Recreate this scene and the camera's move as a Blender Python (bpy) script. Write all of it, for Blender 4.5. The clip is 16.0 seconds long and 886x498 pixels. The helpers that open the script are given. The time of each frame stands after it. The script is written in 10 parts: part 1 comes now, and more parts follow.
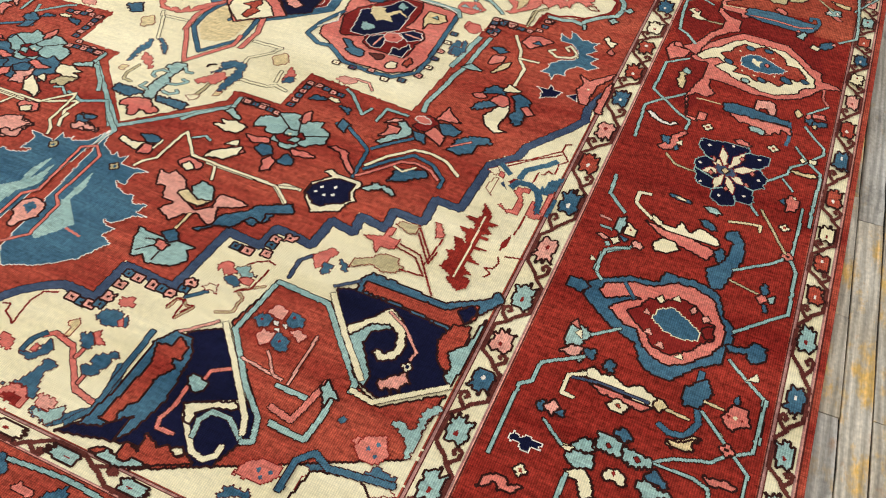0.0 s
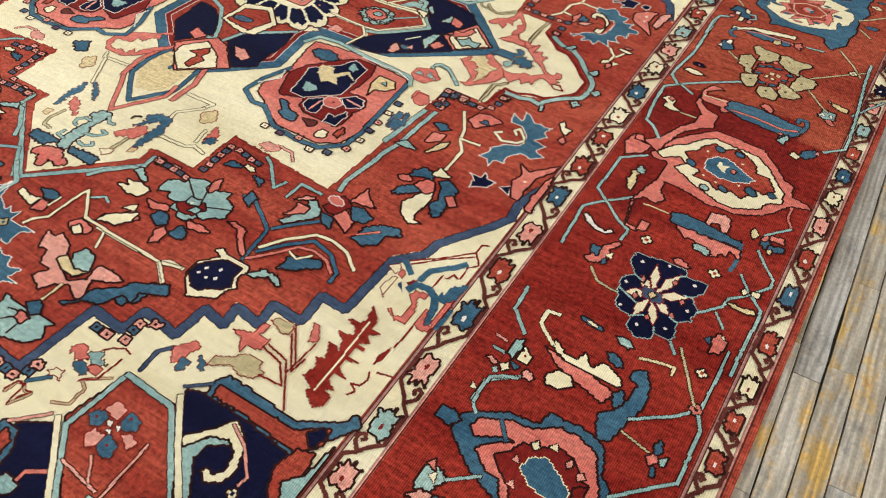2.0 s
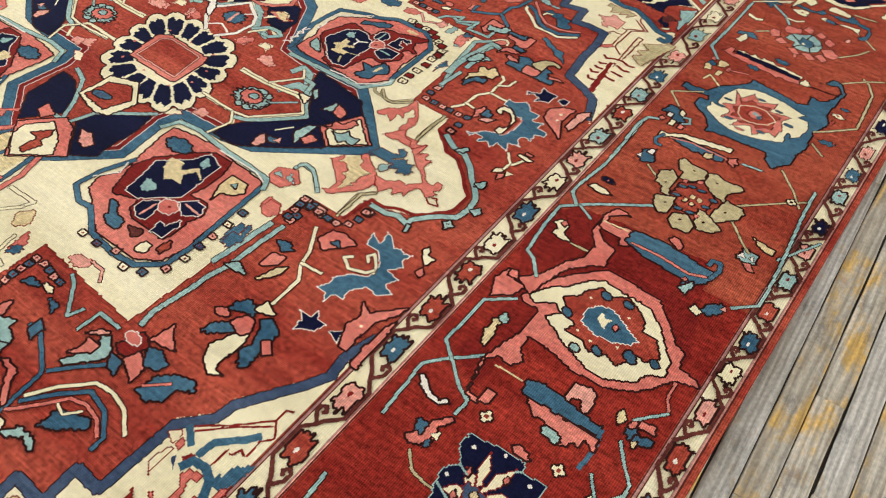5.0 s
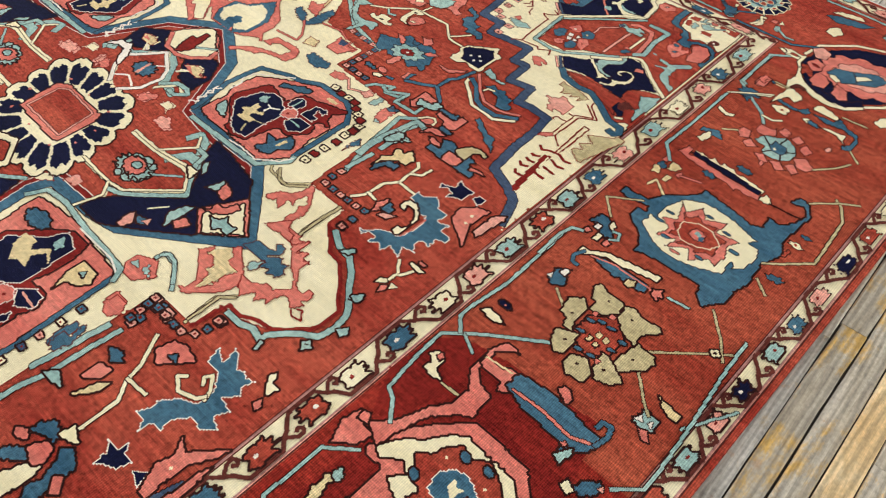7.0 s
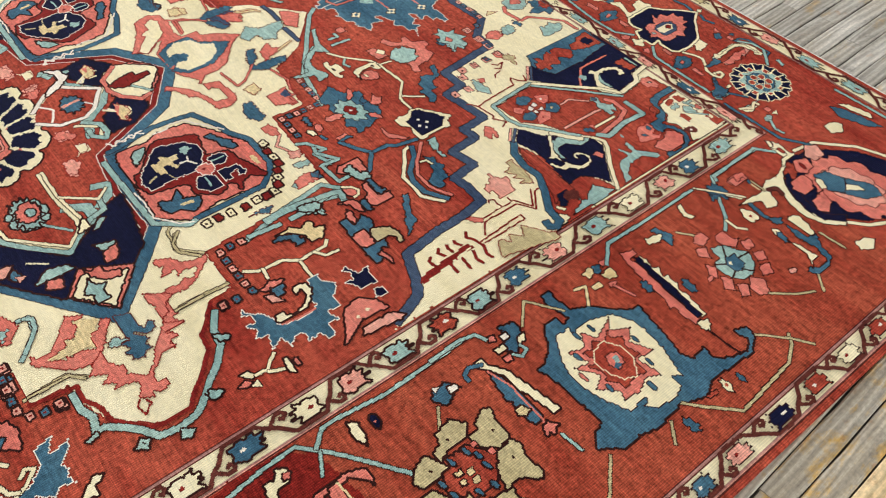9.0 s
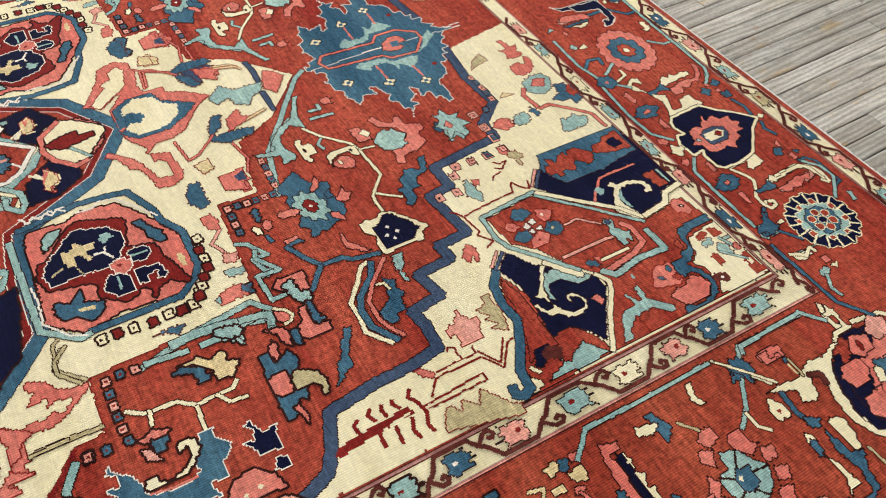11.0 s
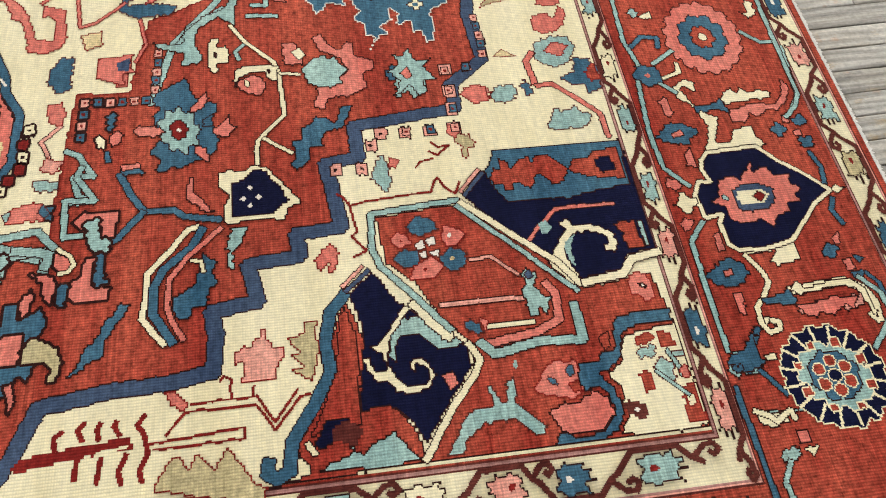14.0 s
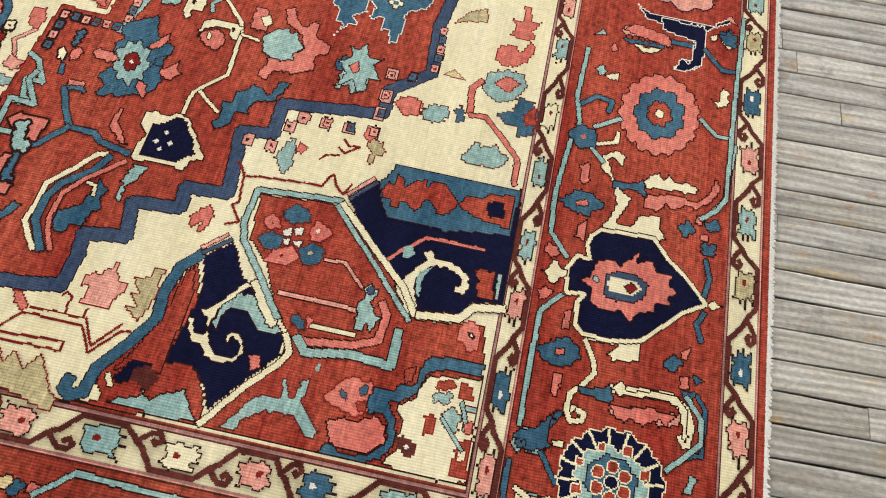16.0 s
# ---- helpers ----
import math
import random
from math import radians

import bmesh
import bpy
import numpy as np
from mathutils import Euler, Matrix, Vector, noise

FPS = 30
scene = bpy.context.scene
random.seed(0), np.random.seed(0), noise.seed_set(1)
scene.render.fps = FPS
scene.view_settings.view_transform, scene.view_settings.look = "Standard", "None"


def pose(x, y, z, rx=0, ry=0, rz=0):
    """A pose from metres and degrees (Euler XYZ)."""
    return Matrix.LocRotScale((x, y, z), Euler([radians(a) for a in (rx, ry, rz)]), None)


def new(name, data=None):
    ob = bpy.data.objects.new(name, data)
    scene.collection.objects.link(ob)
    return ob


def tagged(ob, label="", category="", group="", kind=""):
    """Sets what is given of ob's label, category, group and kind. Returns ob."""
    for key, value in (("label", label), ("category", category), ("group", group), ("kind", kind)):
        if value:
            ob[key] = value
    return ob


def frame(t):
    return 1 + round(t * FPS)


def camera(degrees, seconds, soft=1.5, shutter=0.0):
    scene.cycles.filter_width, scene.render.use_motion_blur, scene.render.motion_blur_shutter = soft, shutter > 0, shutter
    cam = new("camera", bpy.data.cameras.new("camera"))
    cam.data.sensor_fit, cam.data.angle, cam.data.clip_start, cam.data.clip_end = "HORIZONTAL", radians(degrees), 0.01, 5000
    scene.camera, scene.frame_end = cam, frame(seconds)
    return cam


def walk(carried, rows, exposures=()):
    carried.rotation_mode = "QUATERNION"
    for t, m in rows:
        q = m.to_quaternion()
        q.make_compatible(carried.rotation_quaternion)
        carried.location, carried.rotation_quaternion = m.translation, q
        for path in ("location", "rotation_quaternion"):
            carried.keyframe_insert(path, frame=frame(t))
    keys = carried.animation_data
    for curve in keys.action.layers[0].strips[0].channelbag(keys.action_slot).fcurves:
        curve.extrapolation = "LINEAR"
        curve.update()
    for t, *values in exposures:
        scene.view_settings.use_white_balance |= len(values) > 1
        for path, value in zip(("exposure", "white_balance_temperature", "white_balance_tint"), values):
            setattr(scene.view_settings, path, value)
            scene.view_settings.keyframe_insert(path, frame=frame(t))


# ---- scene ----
cam = camera(56.86, 16.0, 1.08)
# seconds, eye x, y, z, turn about x, y, z
PATH = [
    (0, 1.6098, -2.5025, 1.6069, 40.929, -1.108, 24.348),
    (0.5, 1.6768, -2.3760, 1.6121, 41.242, -1.057, 26.576),
    (1, 1.7267, -2.2655, 1.6223, 41.211, -1.060, 28.609),
    (1.5, 1.7961, -2.1412, 1.6234, 41.252, -1.126, 30.516),
    (2, 1.8771, -1.9967, 1.6376, 41.146, -1.168, 32.268),
    (2.5, 1.9453, -1.8819, 1.6429, 41.233, -1.156, 33.668),
    (3, 1.9790, -1.7759, 1.6491, 41.205, -1.050, 34.741),
    (3.5, 1.9924, -1.6520, 1.6548, 41.192, -0.931, 35.334),
    (4, 1.9995, -1.5104, 1.6608, 41.180, -0.872, 35.642),
    (4.2, 2.0061, -1.4583, 1.6524, 41.257, -0.862, 35.759),
    (6.3, 2.0997, -0.8889, 1.5990, 41.016, -1.461, 41.192),
    (6.5, 2.1067, -0.8250, 1.5987, 41.053, -1.526, 41.818),
    (7, 2.1173, -0.6345, 1.6033, 41.098, -1.511, 43.467),
    (7.5, 2.1439, -0.5123, 1.6094, 41.156, -1.626, 45.006),
    (8, 2.1610, -0.3782, 1.6045, 41.188, -1.777, 46.765),
    (8.5, 2.1848, -0.2323, 1.6148, 41.221, -1.892, 48.892),
    (9, 2.1789, -0.1090, 1.6019, 41.249, -1.910, 51.028),
    (9.5, 2.1239, 0.0002, 1.5734, 41.278, -1.940, 52.981),
    (10, 2.0374, 0.1405, 1.5433, 41.390, -1.964, 54.718),
    (10.2, 2.0035, 0.1972, 1.5369, 41.481, -2.036, 55.428),
    (12.3, 1.8308, 0.8118, 1.4182, 38.838, -2.724, 68.869),
    (12.5, 1.8100, 0.8585, 1.4004, 38.079, -2.841, 70.409),
    (13, 1.7369, 0.9835, 1.3546, 35.767, -2.955, 74.196),
    (13.5, 1.6739, 1.1171, 1.3320, 33.364, -3.025, 77.920),
    (14, 1.6279, 1.2372, 1.3166, 31.110, -3.280, 81.682),
    (14.5, 1.5898, 1.3504, 1.3250, 29.193, -3.618, 85.911),
    (15, 1.5769, 1.4823, 1.3686, 27.783, -3.861, 90.734),
    (15.5, 1.5609, 1.6201, 1.4106, 26.821, -3.943, 96.021),
    (16, 1.5375, 1.7355, 1.4710, 26.272, -4.103, 101.658),
]
walk(cam, [(t, pose(x, y, z, rx, ry, rz)) for t, x, y, z, rx, ry, rz in PATH])
# ---- light ----
world = bpy.data.worlds.new("world")
scene.world = world
world.use_nodes = True
wn = world.node_tree.nodes
sky = wn.new("ShaderNodeTexSky")
sky.sky_type, sky.sun_disc, sky.sun_elevation, sky.sun_rotation = "NISHITA", False, radians(40), radians(60)
world.node_tree.links.new(sky.outputs["Color"], wn["Background"].inputs["Color"])
wn["Background"].inputs["Strength"].default_value = 0.12
WEST_POWER, EAST_POWER = 222, 74


def assumed_window_lamp(x, y, turn, width, height, power):
    data = bpy.data.lights.new("added_daylight", "AREA")
    data.shape, data.size, data.size_y, data.energy, data.color = "RECTANGLE", width, height, power, (0.95, 1.0, 1.04)
    ob = new("added_daylight", data)
    ob.matrix_world = pose(x, y, 2.3, 90, 0, turn)


# area lamps added at unseen, assumed windows in both long walls
for wy in (-5.0, -1.6, 1.8, 5.2):
    assumed_window_lamp(6.95, wy, 90, 2.2, 2.2, EAST_POWER)
    assumed_window_lamp(-6.95, wy, -90, 2.2, 2.2, WEST_POWER)

# ---- materials ----


def nodes_of(name, rough):
    m = bpy.data.materials.new(name)
    m.use_nodes = True
    nt = m.node_tree
    b = nt.nodes["Principled BSDF"]
    b.inputs["Roughness"].default_value = rough
    return m, nt, b


def srgb(r, g, b):
    return tuple((c / 255 / 12.92 if c <= 10 else ((c / 255 + 0.055) / 1.055) ** 2.4) for c in (r, g, b))


def mapped(nt, scale, turn=0.0):
    tc, mp = nt.nodes.new("ShaderNodeTexCoord"), nt.nodes.new("ShaderNodeMapping")
    mp.inputs["Scale"].default_value = scale
    mp.inputs["Rotation"].default_value = (0, 0, turn)
    nt.links.new(tc.outputs["Object"], mp.inputs["Vector"])
    return mp.outputs["Vector"]


def noise_of(nt, vec, scale, detail=2.0, rough=0.5):
    n = nt.nodes.new("ShaderNodeTexNoise")
    n.inputs["Scale"].default_value, n.inputs["Detail"].default_value, n.inputs["Roughness"].default_value = scale, detail, rough
    nt.links.new(vec, n.inputs["Vector"])
    return n.outputs["Fac"]


def ranged(nt, value, lo, hi, a=0.3, b=0.7):
    r = nt.nodes.new("ShaderNodeMapRange")
    r.inputs["From Min"].default_value, r.inputs["From Max"].default_value = a, b
    r.inputs["To Min"].default_value, r.inputs["To Max"].default_value = lo, hi
    nt.links.new(value, r.inputs["Value"])
    return r.outputs["Result"]


def times(nt, a, b):
    m = nt.nodes.new("ShaderNodeMath")
    m.operation = "MULTIPLY"
    nt.links.new(a, m.inputs[0])
    nt.links.new(b, m.inputs[1])
    return m.outputs[0]


def tinted(nt, col_a, col_b, fac):
    mx = nt.nodes.new("ShaderNodeMix")
    mx.data_type = "RGBA"
    nt.links.new(fac, mx.inputs["Factor"])
    for k, c in ((6, col_a), (7, col_b)):
        if isinstance(c, tuple):
            mx.inputs[k].default_value = (*c, 1)
        else:
            nt.links.new(c, mx.inputs[k])
    return mx.outputs[2]


def scaled(nt, colour, factor):
    v = nt.nodes.new("ShaderNodeVectorMath")
    v.operation = "SCALE"
    nt.links.new(colour, v.inputs[0])
    nt.links.new(factor, v.inputs["Scale"])
    return v.outputs[0]


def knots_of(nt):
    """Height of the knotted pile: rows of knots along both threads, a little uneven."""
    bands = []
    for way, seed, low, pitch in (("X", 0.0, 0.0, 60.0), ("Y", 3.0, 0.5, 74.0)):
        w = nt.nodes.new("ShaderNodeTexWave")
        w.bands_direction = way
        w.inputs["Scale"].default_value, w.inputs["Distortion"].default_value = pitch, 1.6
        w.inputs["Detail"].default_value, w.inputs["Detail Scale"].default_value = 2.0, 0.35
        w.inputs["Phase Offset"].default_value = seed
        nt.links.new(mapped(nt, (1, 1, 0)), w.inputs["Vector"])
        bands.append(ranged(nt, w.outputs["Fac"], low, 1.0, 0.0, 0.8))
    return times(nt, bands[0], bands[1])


def wool(name, col, col2, wear=1.0):
    """Knotted wool: dye lots drift across the rows (abrash), single rows and knots differ, and shade is painted between
    the knots.
    """
    m, nt, b = nodes_of(name, 0.95)
    b.inputs["Specular IOR Level"].default_value = 0.06
    lot = noise_of(nt, mapped(nt, (1.2, 6.5, 1.0)), 1.0, 5.0, 0.7)
    rows = noise_of(nt, mapped(nt, (9.0, 210.0, 1.0)), 1.0, 3.0, 0.6)
    speck = noise_of(nt, mapped(nt, (1.0, 1.0, 1.0)), 84.0, 6.0, 0.84)
    worn = noise_of(nt, mapped(nt, (2.0, 7.0, 1.0)), 1.0, 6.0, 0.72)
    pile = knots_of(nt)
    base = tinted(nt, col, col2, ranged(nt, lot, 0.0, 1.0, 0.35, 0.65))
    k = times(nt, ranged(nt, rows, 1 - 0.2 * wear, 1 + 0.18 * wear), ranged(nt, speck, 1 - 0.5 * wear, 1 + 0.46 * wear))
    k = times(nt, k, ranged(nt, worn, 0.88, 1.08))
    # shade in the gaps between knots, put into the colour by pile height
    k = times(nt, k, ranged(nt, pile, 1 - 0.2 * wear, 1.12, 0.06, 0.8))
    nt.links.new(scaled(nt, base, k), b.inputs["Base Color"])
    bump = nt.nodes.new("ShaderNodeBump")
    bump.inputs["Strength"].default_value, bump.inputs["Distance"].default_value = 0.34, 0.0012
    nt.links.new(times(nt, pile, ranged(nt, speck, 0.6, 1.3)), bump.inputs["Height"])
    nt.links.new(bump.outputs["Normal"], b.inputs["Normal"])
    return m


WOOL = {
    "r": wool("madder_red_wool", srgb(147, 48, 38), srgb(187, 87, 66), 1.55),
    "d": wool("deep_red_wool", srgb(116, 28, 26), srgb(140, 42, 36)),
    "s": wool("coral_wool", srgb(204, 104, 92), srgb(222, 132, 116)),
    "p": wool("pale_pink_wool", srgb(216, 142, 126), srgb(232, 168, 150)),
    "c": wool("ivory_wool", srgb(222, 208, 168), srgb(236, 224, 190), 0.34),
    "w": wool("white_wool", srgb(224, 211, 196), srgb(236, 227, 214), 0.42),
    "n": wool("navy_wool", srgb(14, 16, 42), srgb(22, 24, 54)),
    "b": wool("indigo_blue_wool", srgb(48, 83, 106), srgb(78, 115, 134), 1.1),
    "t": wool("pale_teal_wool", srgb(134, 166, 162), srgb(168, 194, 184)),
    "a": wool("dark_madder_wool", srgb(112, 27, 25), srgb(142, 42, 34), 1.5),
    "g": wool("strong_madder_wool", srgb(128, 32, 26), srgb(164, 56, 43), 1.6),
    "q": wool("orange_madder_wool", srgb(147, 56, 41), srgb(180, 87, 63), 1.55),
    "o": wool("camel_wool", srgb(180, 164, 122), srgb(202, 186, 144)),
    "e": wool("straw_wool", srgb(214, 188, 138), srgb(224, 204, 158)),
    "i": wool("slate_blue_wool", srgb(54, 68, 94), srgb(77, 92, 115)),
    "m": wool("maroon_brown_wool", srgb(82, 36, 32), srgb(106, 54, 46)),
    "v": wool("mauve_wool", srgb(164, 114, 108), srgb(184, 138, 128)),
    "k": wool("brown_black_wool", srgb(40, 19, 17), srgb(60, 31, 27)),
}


def timber(name, grey, brown, stain, stain_lo):
    """Worn factory floor boards: silvered wood, darker grain, patches of old varnish."""
    m, nt, b = nodes_of(name, 0.62)
    info = nt.nodes.new("ShaderNodeObjectInfo")
    comb = nt.nodes.new("ShaderNodeCombineXYZ")
    mul = nt.nodes.new("ShaderNodeMath")
    mul.operation, mul.inputs[1].default_value = "MULTIPLY", 37.0
    nt.links.new(info.outputs["Random"], mul.inputs[0])
    nt.links.new(mul.outputs[0], comb.inputs["X"])
    nt.links.new(mul.outputs[0], comb.inputs["Y"])

    def shifted(scale):
        tc, add, mp = nt.nodes.new("ShaderNodeTexCoord"), nt.nodes.new("ShaderNodeVectorMath"), nt.nodes.new("ShaderNodeMapping")
        nt.links.new(tc.outputs["Object"], add.inputs[0])
        nt.links.new(comb.outputs[0], add.inputs[1])
        nt.links.new(add.outputs[0], mp.inputs["Vector"])
        mp.inputs["Scale"].default_value = scale
        return mp.outputs["Vector"]

    warp = noise_of(nt, shifted((16.0, 2.4, 1.0)), 1.0, 5.0, 0.65)
    grain = noise_of(nt, shifted((210.0, 9.0, 1.0)), 1.0, 5.0, 0.7)
    patch = noise_of(nt, shifted((11.0, 4.5, 1.0)), 1.0, 6.0, 0.68)
    dirt = noise_of(nt, shifted((8.0, 5.0, 1.0)), 1.0, 6.0, 0.75)
    rust = noise_of(nt, shifted((20.0, 13.0, 4.0)), 1.0, 4.0, 0.6)
    speck = noise_of(nt, shifted((120.0, 90.0, 1.0)), 1.0, 2.0)
    wave = nt.nodes.new("ShaderNodeTexWave")
    wave.inputs["Scale"].default_value, wave.inputs["Distortion"].default_value = 1.0, 16.0
    wave.inputs["Detail"].default_value, wave.inputs["Detail Scale"].default_value = 3.0, 0.7
    nt.links.new(shifted((15.0, 1.5, 1.0)), wave.inputs["Vector"])
    base = tinted(nt, grey, brown, ranged(nt, warp, 0.0, 1.0, 0.36, 0.66))
    base = tinted(nt, base, stain, ranged(nt, patch, 0.0, 0.9, stain_lo, stain_lo + 0.1))
    base = tinted(nt, base, srgb(176, 126, 80), ranged(nt, rust, 0.0, 0.6, 0.62, 0.72))
    base = tinted(nt, base, srgb(96, 94, 94), ranged(nt, dirt, 0.55, 0.0, 0.34, 0.46))
    k = times(nt, ranged(nt, grain, 0.72, 1.14, 0.32, 0.66), ranged(nt, wave.outputs["Fac"], 0.7, 1.08, 0.0, 1.0))
    k = times(nt, k, ranged(nt, speck, 0.82, 1.12))
    k = times(nt, k, ranged(nt, info.outputs["Random"], 0.82, 1.16, 0.0, 1.0))
    nt.links.new(scaled(nt, base, k), b.inputs["Base Color"])
    bump = nt.nodes.new("ShaderNodeBump")
    bump.inputs["Strength"].default_value, bump.inputs["Distance"].default_value = 0.7, 0.002
    nt.links.new(grain, bump.inputs["Height"])
    nt.links.new(bump.outputs["Normal"], b.inputs["Normal"])
    return m


BOARD_GREY = timber("silvered_board", srgb(202, 196, 187), srgb(170, 160, 146), srgb(196, 165, 116), 0.58)
BOARD_STAINED = timber("stained_board", srgb(198, 188, 172), srgb(168, 153, 130), srgb(216, 170, 80), 0.5)
BOARD_PINE = timber("new_pine_board", srgb(226, 196, 148), srgb(208, 172, 120), srgb(230, 204, 160), 0.5)
BOARD_GAP, gap_nt, gap_b = nodes_of("floor_gap_dirt", 0.9)
gap_dirt = noise_of(gap_nt, mapped(gap_nt, (1, 1, 1)), 60.0, 3.0)
gap_nt.links.new(tinted(gap_nt, (0.02, 0.017, 0.014), (0.06, 0.052, 0.045), gap_dirt), gap_b.inputs["Base Color"])
PLASTER, pl_nt, pl_b = nodes_of("wall_plaster", 0.85)
pl_noise = noise_of(pl_nt, mapped(pl_nt, (1, 1, 1)), 3.0, 5.0)
pl_nt.links.new(tinted(pl_nt, (0.62, 0.6, 0.56), (0.74, 0.72, 0.68), pl_noise), pl_b.inputs["Base Color"])
COTTON, co_nt, co_b = nodes_of("fringe_cotton", 0.95)
co_noise = noise_of(co_nt, mapped(co_nt, (1, 1, 1)), 90.0, 3.0)
co_nt.links.new(tinted(co_nt, srgb(226, 219, 210), srgb(247, 243, 238), co_noise), co_b.inputs["Base Color"])

# ---- structure: room and floor ----


def mesh_object(name, verts, faces, mat, parent=None):
    me = bpy.data.meshes.new(name)
    me.from_pydata(verts, [], faces)
    me.materials.append(mat)
    ob = new(name, me)
    ob.parent = parent
    return ob


def block(name, x0, x1, y0, y1, z0, z1, mat, parent=None):
    v = [(x, y, z) for z in (z0, z1) for x, y in ((x0, y0), (x1, y0), (x1, y1), (x0, y1))]
    f = [(3, 2, 1, 0), (4, 5, 6, 7), (0, 1, 5, 4), (1, 2, 6, 5), (2, 3, 7, 6), (3, 0, 4, 7)]
    return mesh_object(name, v, f, mat, parent)


def pierced_wall(name, x0, x1, holes):
    """A long unseen wall, added with assumed window openings cut right through it."""
    wall = bpy.data.objects.new(name, None)
    scene.collection.objects.link(wall)
    tagged(wall, "unseen pale plastered wall with assumed large window openings", "wall", kind="structure")
    block("wall_foot", x0, x1, -7.5, 7.5, 0, 1.2, PLASTER, wall)
    block("wall_head", x0, x1, -7.5, 7.5, 3.4, 4.2, PLASTER, wall)
    ys = [-7.5] + [e for h in holes for e in h] + [7.5]
    for a, b in zip(ys[::2], ys[1::2]):
        block("wall_pier", x0, x1, a, b, 1.2, 3.4, PLASTER, wall)


# unseen walls and ceiling, added to close the room round the lamps
HOLES = [(y - 1.1, y + 1.1) for y in (-5.0, -1.6, 1.8, 5.2)]
pierced_wall("wall_east", 7.0, 7.3, HOLES)
pierced_wall("wall_west", -7.3, -7.0, HOLES)
for nm, y0 in (("wall_north", 7.5), ("wall_south", -7.8)):
    tagged(block(nm, -7.3, 7.3, y0, y0 + 0.3, 0, 4.2, PLASTER), "unseen plain pale plastered wall closing the room", "wall", kind="structure")
tagged(block("ceiling", -7.3, 7.3, -7.8, 7.8, 4.2, 4.4, PLASTER), "unseen plain pale plastered ceiling over the room", "ceiling", kind="structure")

floor = tagged(block("floor", -7.3, 7.3, -7.8, 7.8, -0.12, -0.012, BOARD_GAP), "worn grey and ochre strip floor of old narrow wooden boards", "floor", kind="structure")
FLOOR_TURN = math.atan(0.044)


def board_shape(w, l, rng, piece=0.07):
    """One board: its long edges worn hollow and splintered in places, its top edges round."""
    e, t = rng.uniform(0.002, 0.0045), -rng.uniform(0.0, 0.0016)
    n, seed = max(2, int(l / piece)), rng.uniform(0, 90)
    verts, faces = [], []
    for i in range(n + 1):
        y = -l / 2 + l * i / n
        ins = [max(0.0, 0.005 * noise.noise((y * 5.0, seed + 7 * s, 0.5)) + 0.002 * noise.noise((y * 30.0, seed, s))) for s in (0, 1)]
        a, b = -w / 2 + ins[0], w / 2 - ins[1]
        d = e if 0 < i < n else e * 0.3
        z = t - (0.0 if 0 < i < n else e * 0.5)
        verts += [(a, y, -0.012), (a, y, z - e * 0.7), (a + d, y, z), (b - d, y, z), (b, y, z - e * 0.7), (b, y, -0.012)]
    for i in range(n):
        k = 6 * i
        faces += [(k + j, k + j + 1, k + j + 7, k + j + 6)[::-1] for j in range(5)]
    faces += [(0, 1, 2, 3, 4, 5), tuple(6 * n + 5 - j for j in range(6))]
    return verts, faces

# ---- the rug ----
RUG_TOP = 0.0085
EDGE_X, EDGE_FAR, EDGE_NEAR = 2.022, 2.350, -2.586


def slab(name, x0, x1, y0, y1, z0, z1, mat, parent, rng):
    """A soft flat slab with rounded, slightly wandering long edges."""
    n, verts, faces = 120, [], []
    for i in range(n + 1):
        y = y0 + (y1 - y0) * i / n
        a, b = 0.003 * noise.noise((y * 1.3, 0, 0)), 0.003 * noise.noise((y * 1.3, 9, 0))
        verts += [(x0 + a, y, z0), (x0 + a, y, z1 - 0.003), (x0 + a + 0.003, y, z1), (x1 + b - 0.003, y, z1), (x1 + b, y, z1 - 0.003), (x1 + b, y, z0)]
    for i in range(n):
        k = 6 * i
        faces += [(k + j, k + j + 1, k + j + 7, k + j + 6) for j in range(5)]
    faces += [tuple(range(6)), tuple(6 * n + 5 - j for j in range(6))]
    return mesh_object(name, verts, faces, mat, parent)


def frame_band(name, xo, xi, near_o, near_i, far_i, far_o, z, mat, parent):
    """A flat frame: outer half width xo, inner xi, and the ends' outer and inner lines."""
    v = [(-xo, near_o, z), (xo, near_o, z), (xo, far_o, z), (-xo, far_o, z), (-xi, near_i, z), (xi, near_i, z), (xi, far_i, z), (-xi, far_i, z)]
    return mesh_object(name, v, [(0, 1, 5, 4), (1, 2, 6, 5), (2, 3, 7, 6), (3, 0, 4, 7)], mat, parent)


rug = slab("rug", -EDGE_X, EDGE_X, EDGE_NEAR, EDGE_FAR, 0.0, RUG_TOP, WOOL["r"], None, random.Random(3))
tagged(rug, "large antique red, ivory and navy hand-knotted wool rug", "rug")

field = mesh_object("field", [(-1.262, -2.062, 0.0088), (1.262, -2.062, 0.0088), (1.262, 1.825, 0.0088), (-1.262, 1.825, 0.0088)], [(0, 1, 2, 3)], WOOL["r"], rug)
tagged(field, "madder red field with flowers and leaves")
border = frame_band("main_border", 1.935, 1.358, -2.498, -2.121, 1.884, 2.262, 0.0088, WOOL["r"], rug)
tagged(border, "wide red border with palmettes and rosettes")
inner_guard = frame_band("inner_guard_stripe", 1.358, 1.262, -2.121, -2.062, 1.825, 1.884, 0.0089, WOOL["c"], rug)
outer_guard = frame_band("outer_guard_stripe", 2.006, 1.930, -2.572, -2.498, 2.262, 2.336, 0.0089, WOOL["c"], rug)
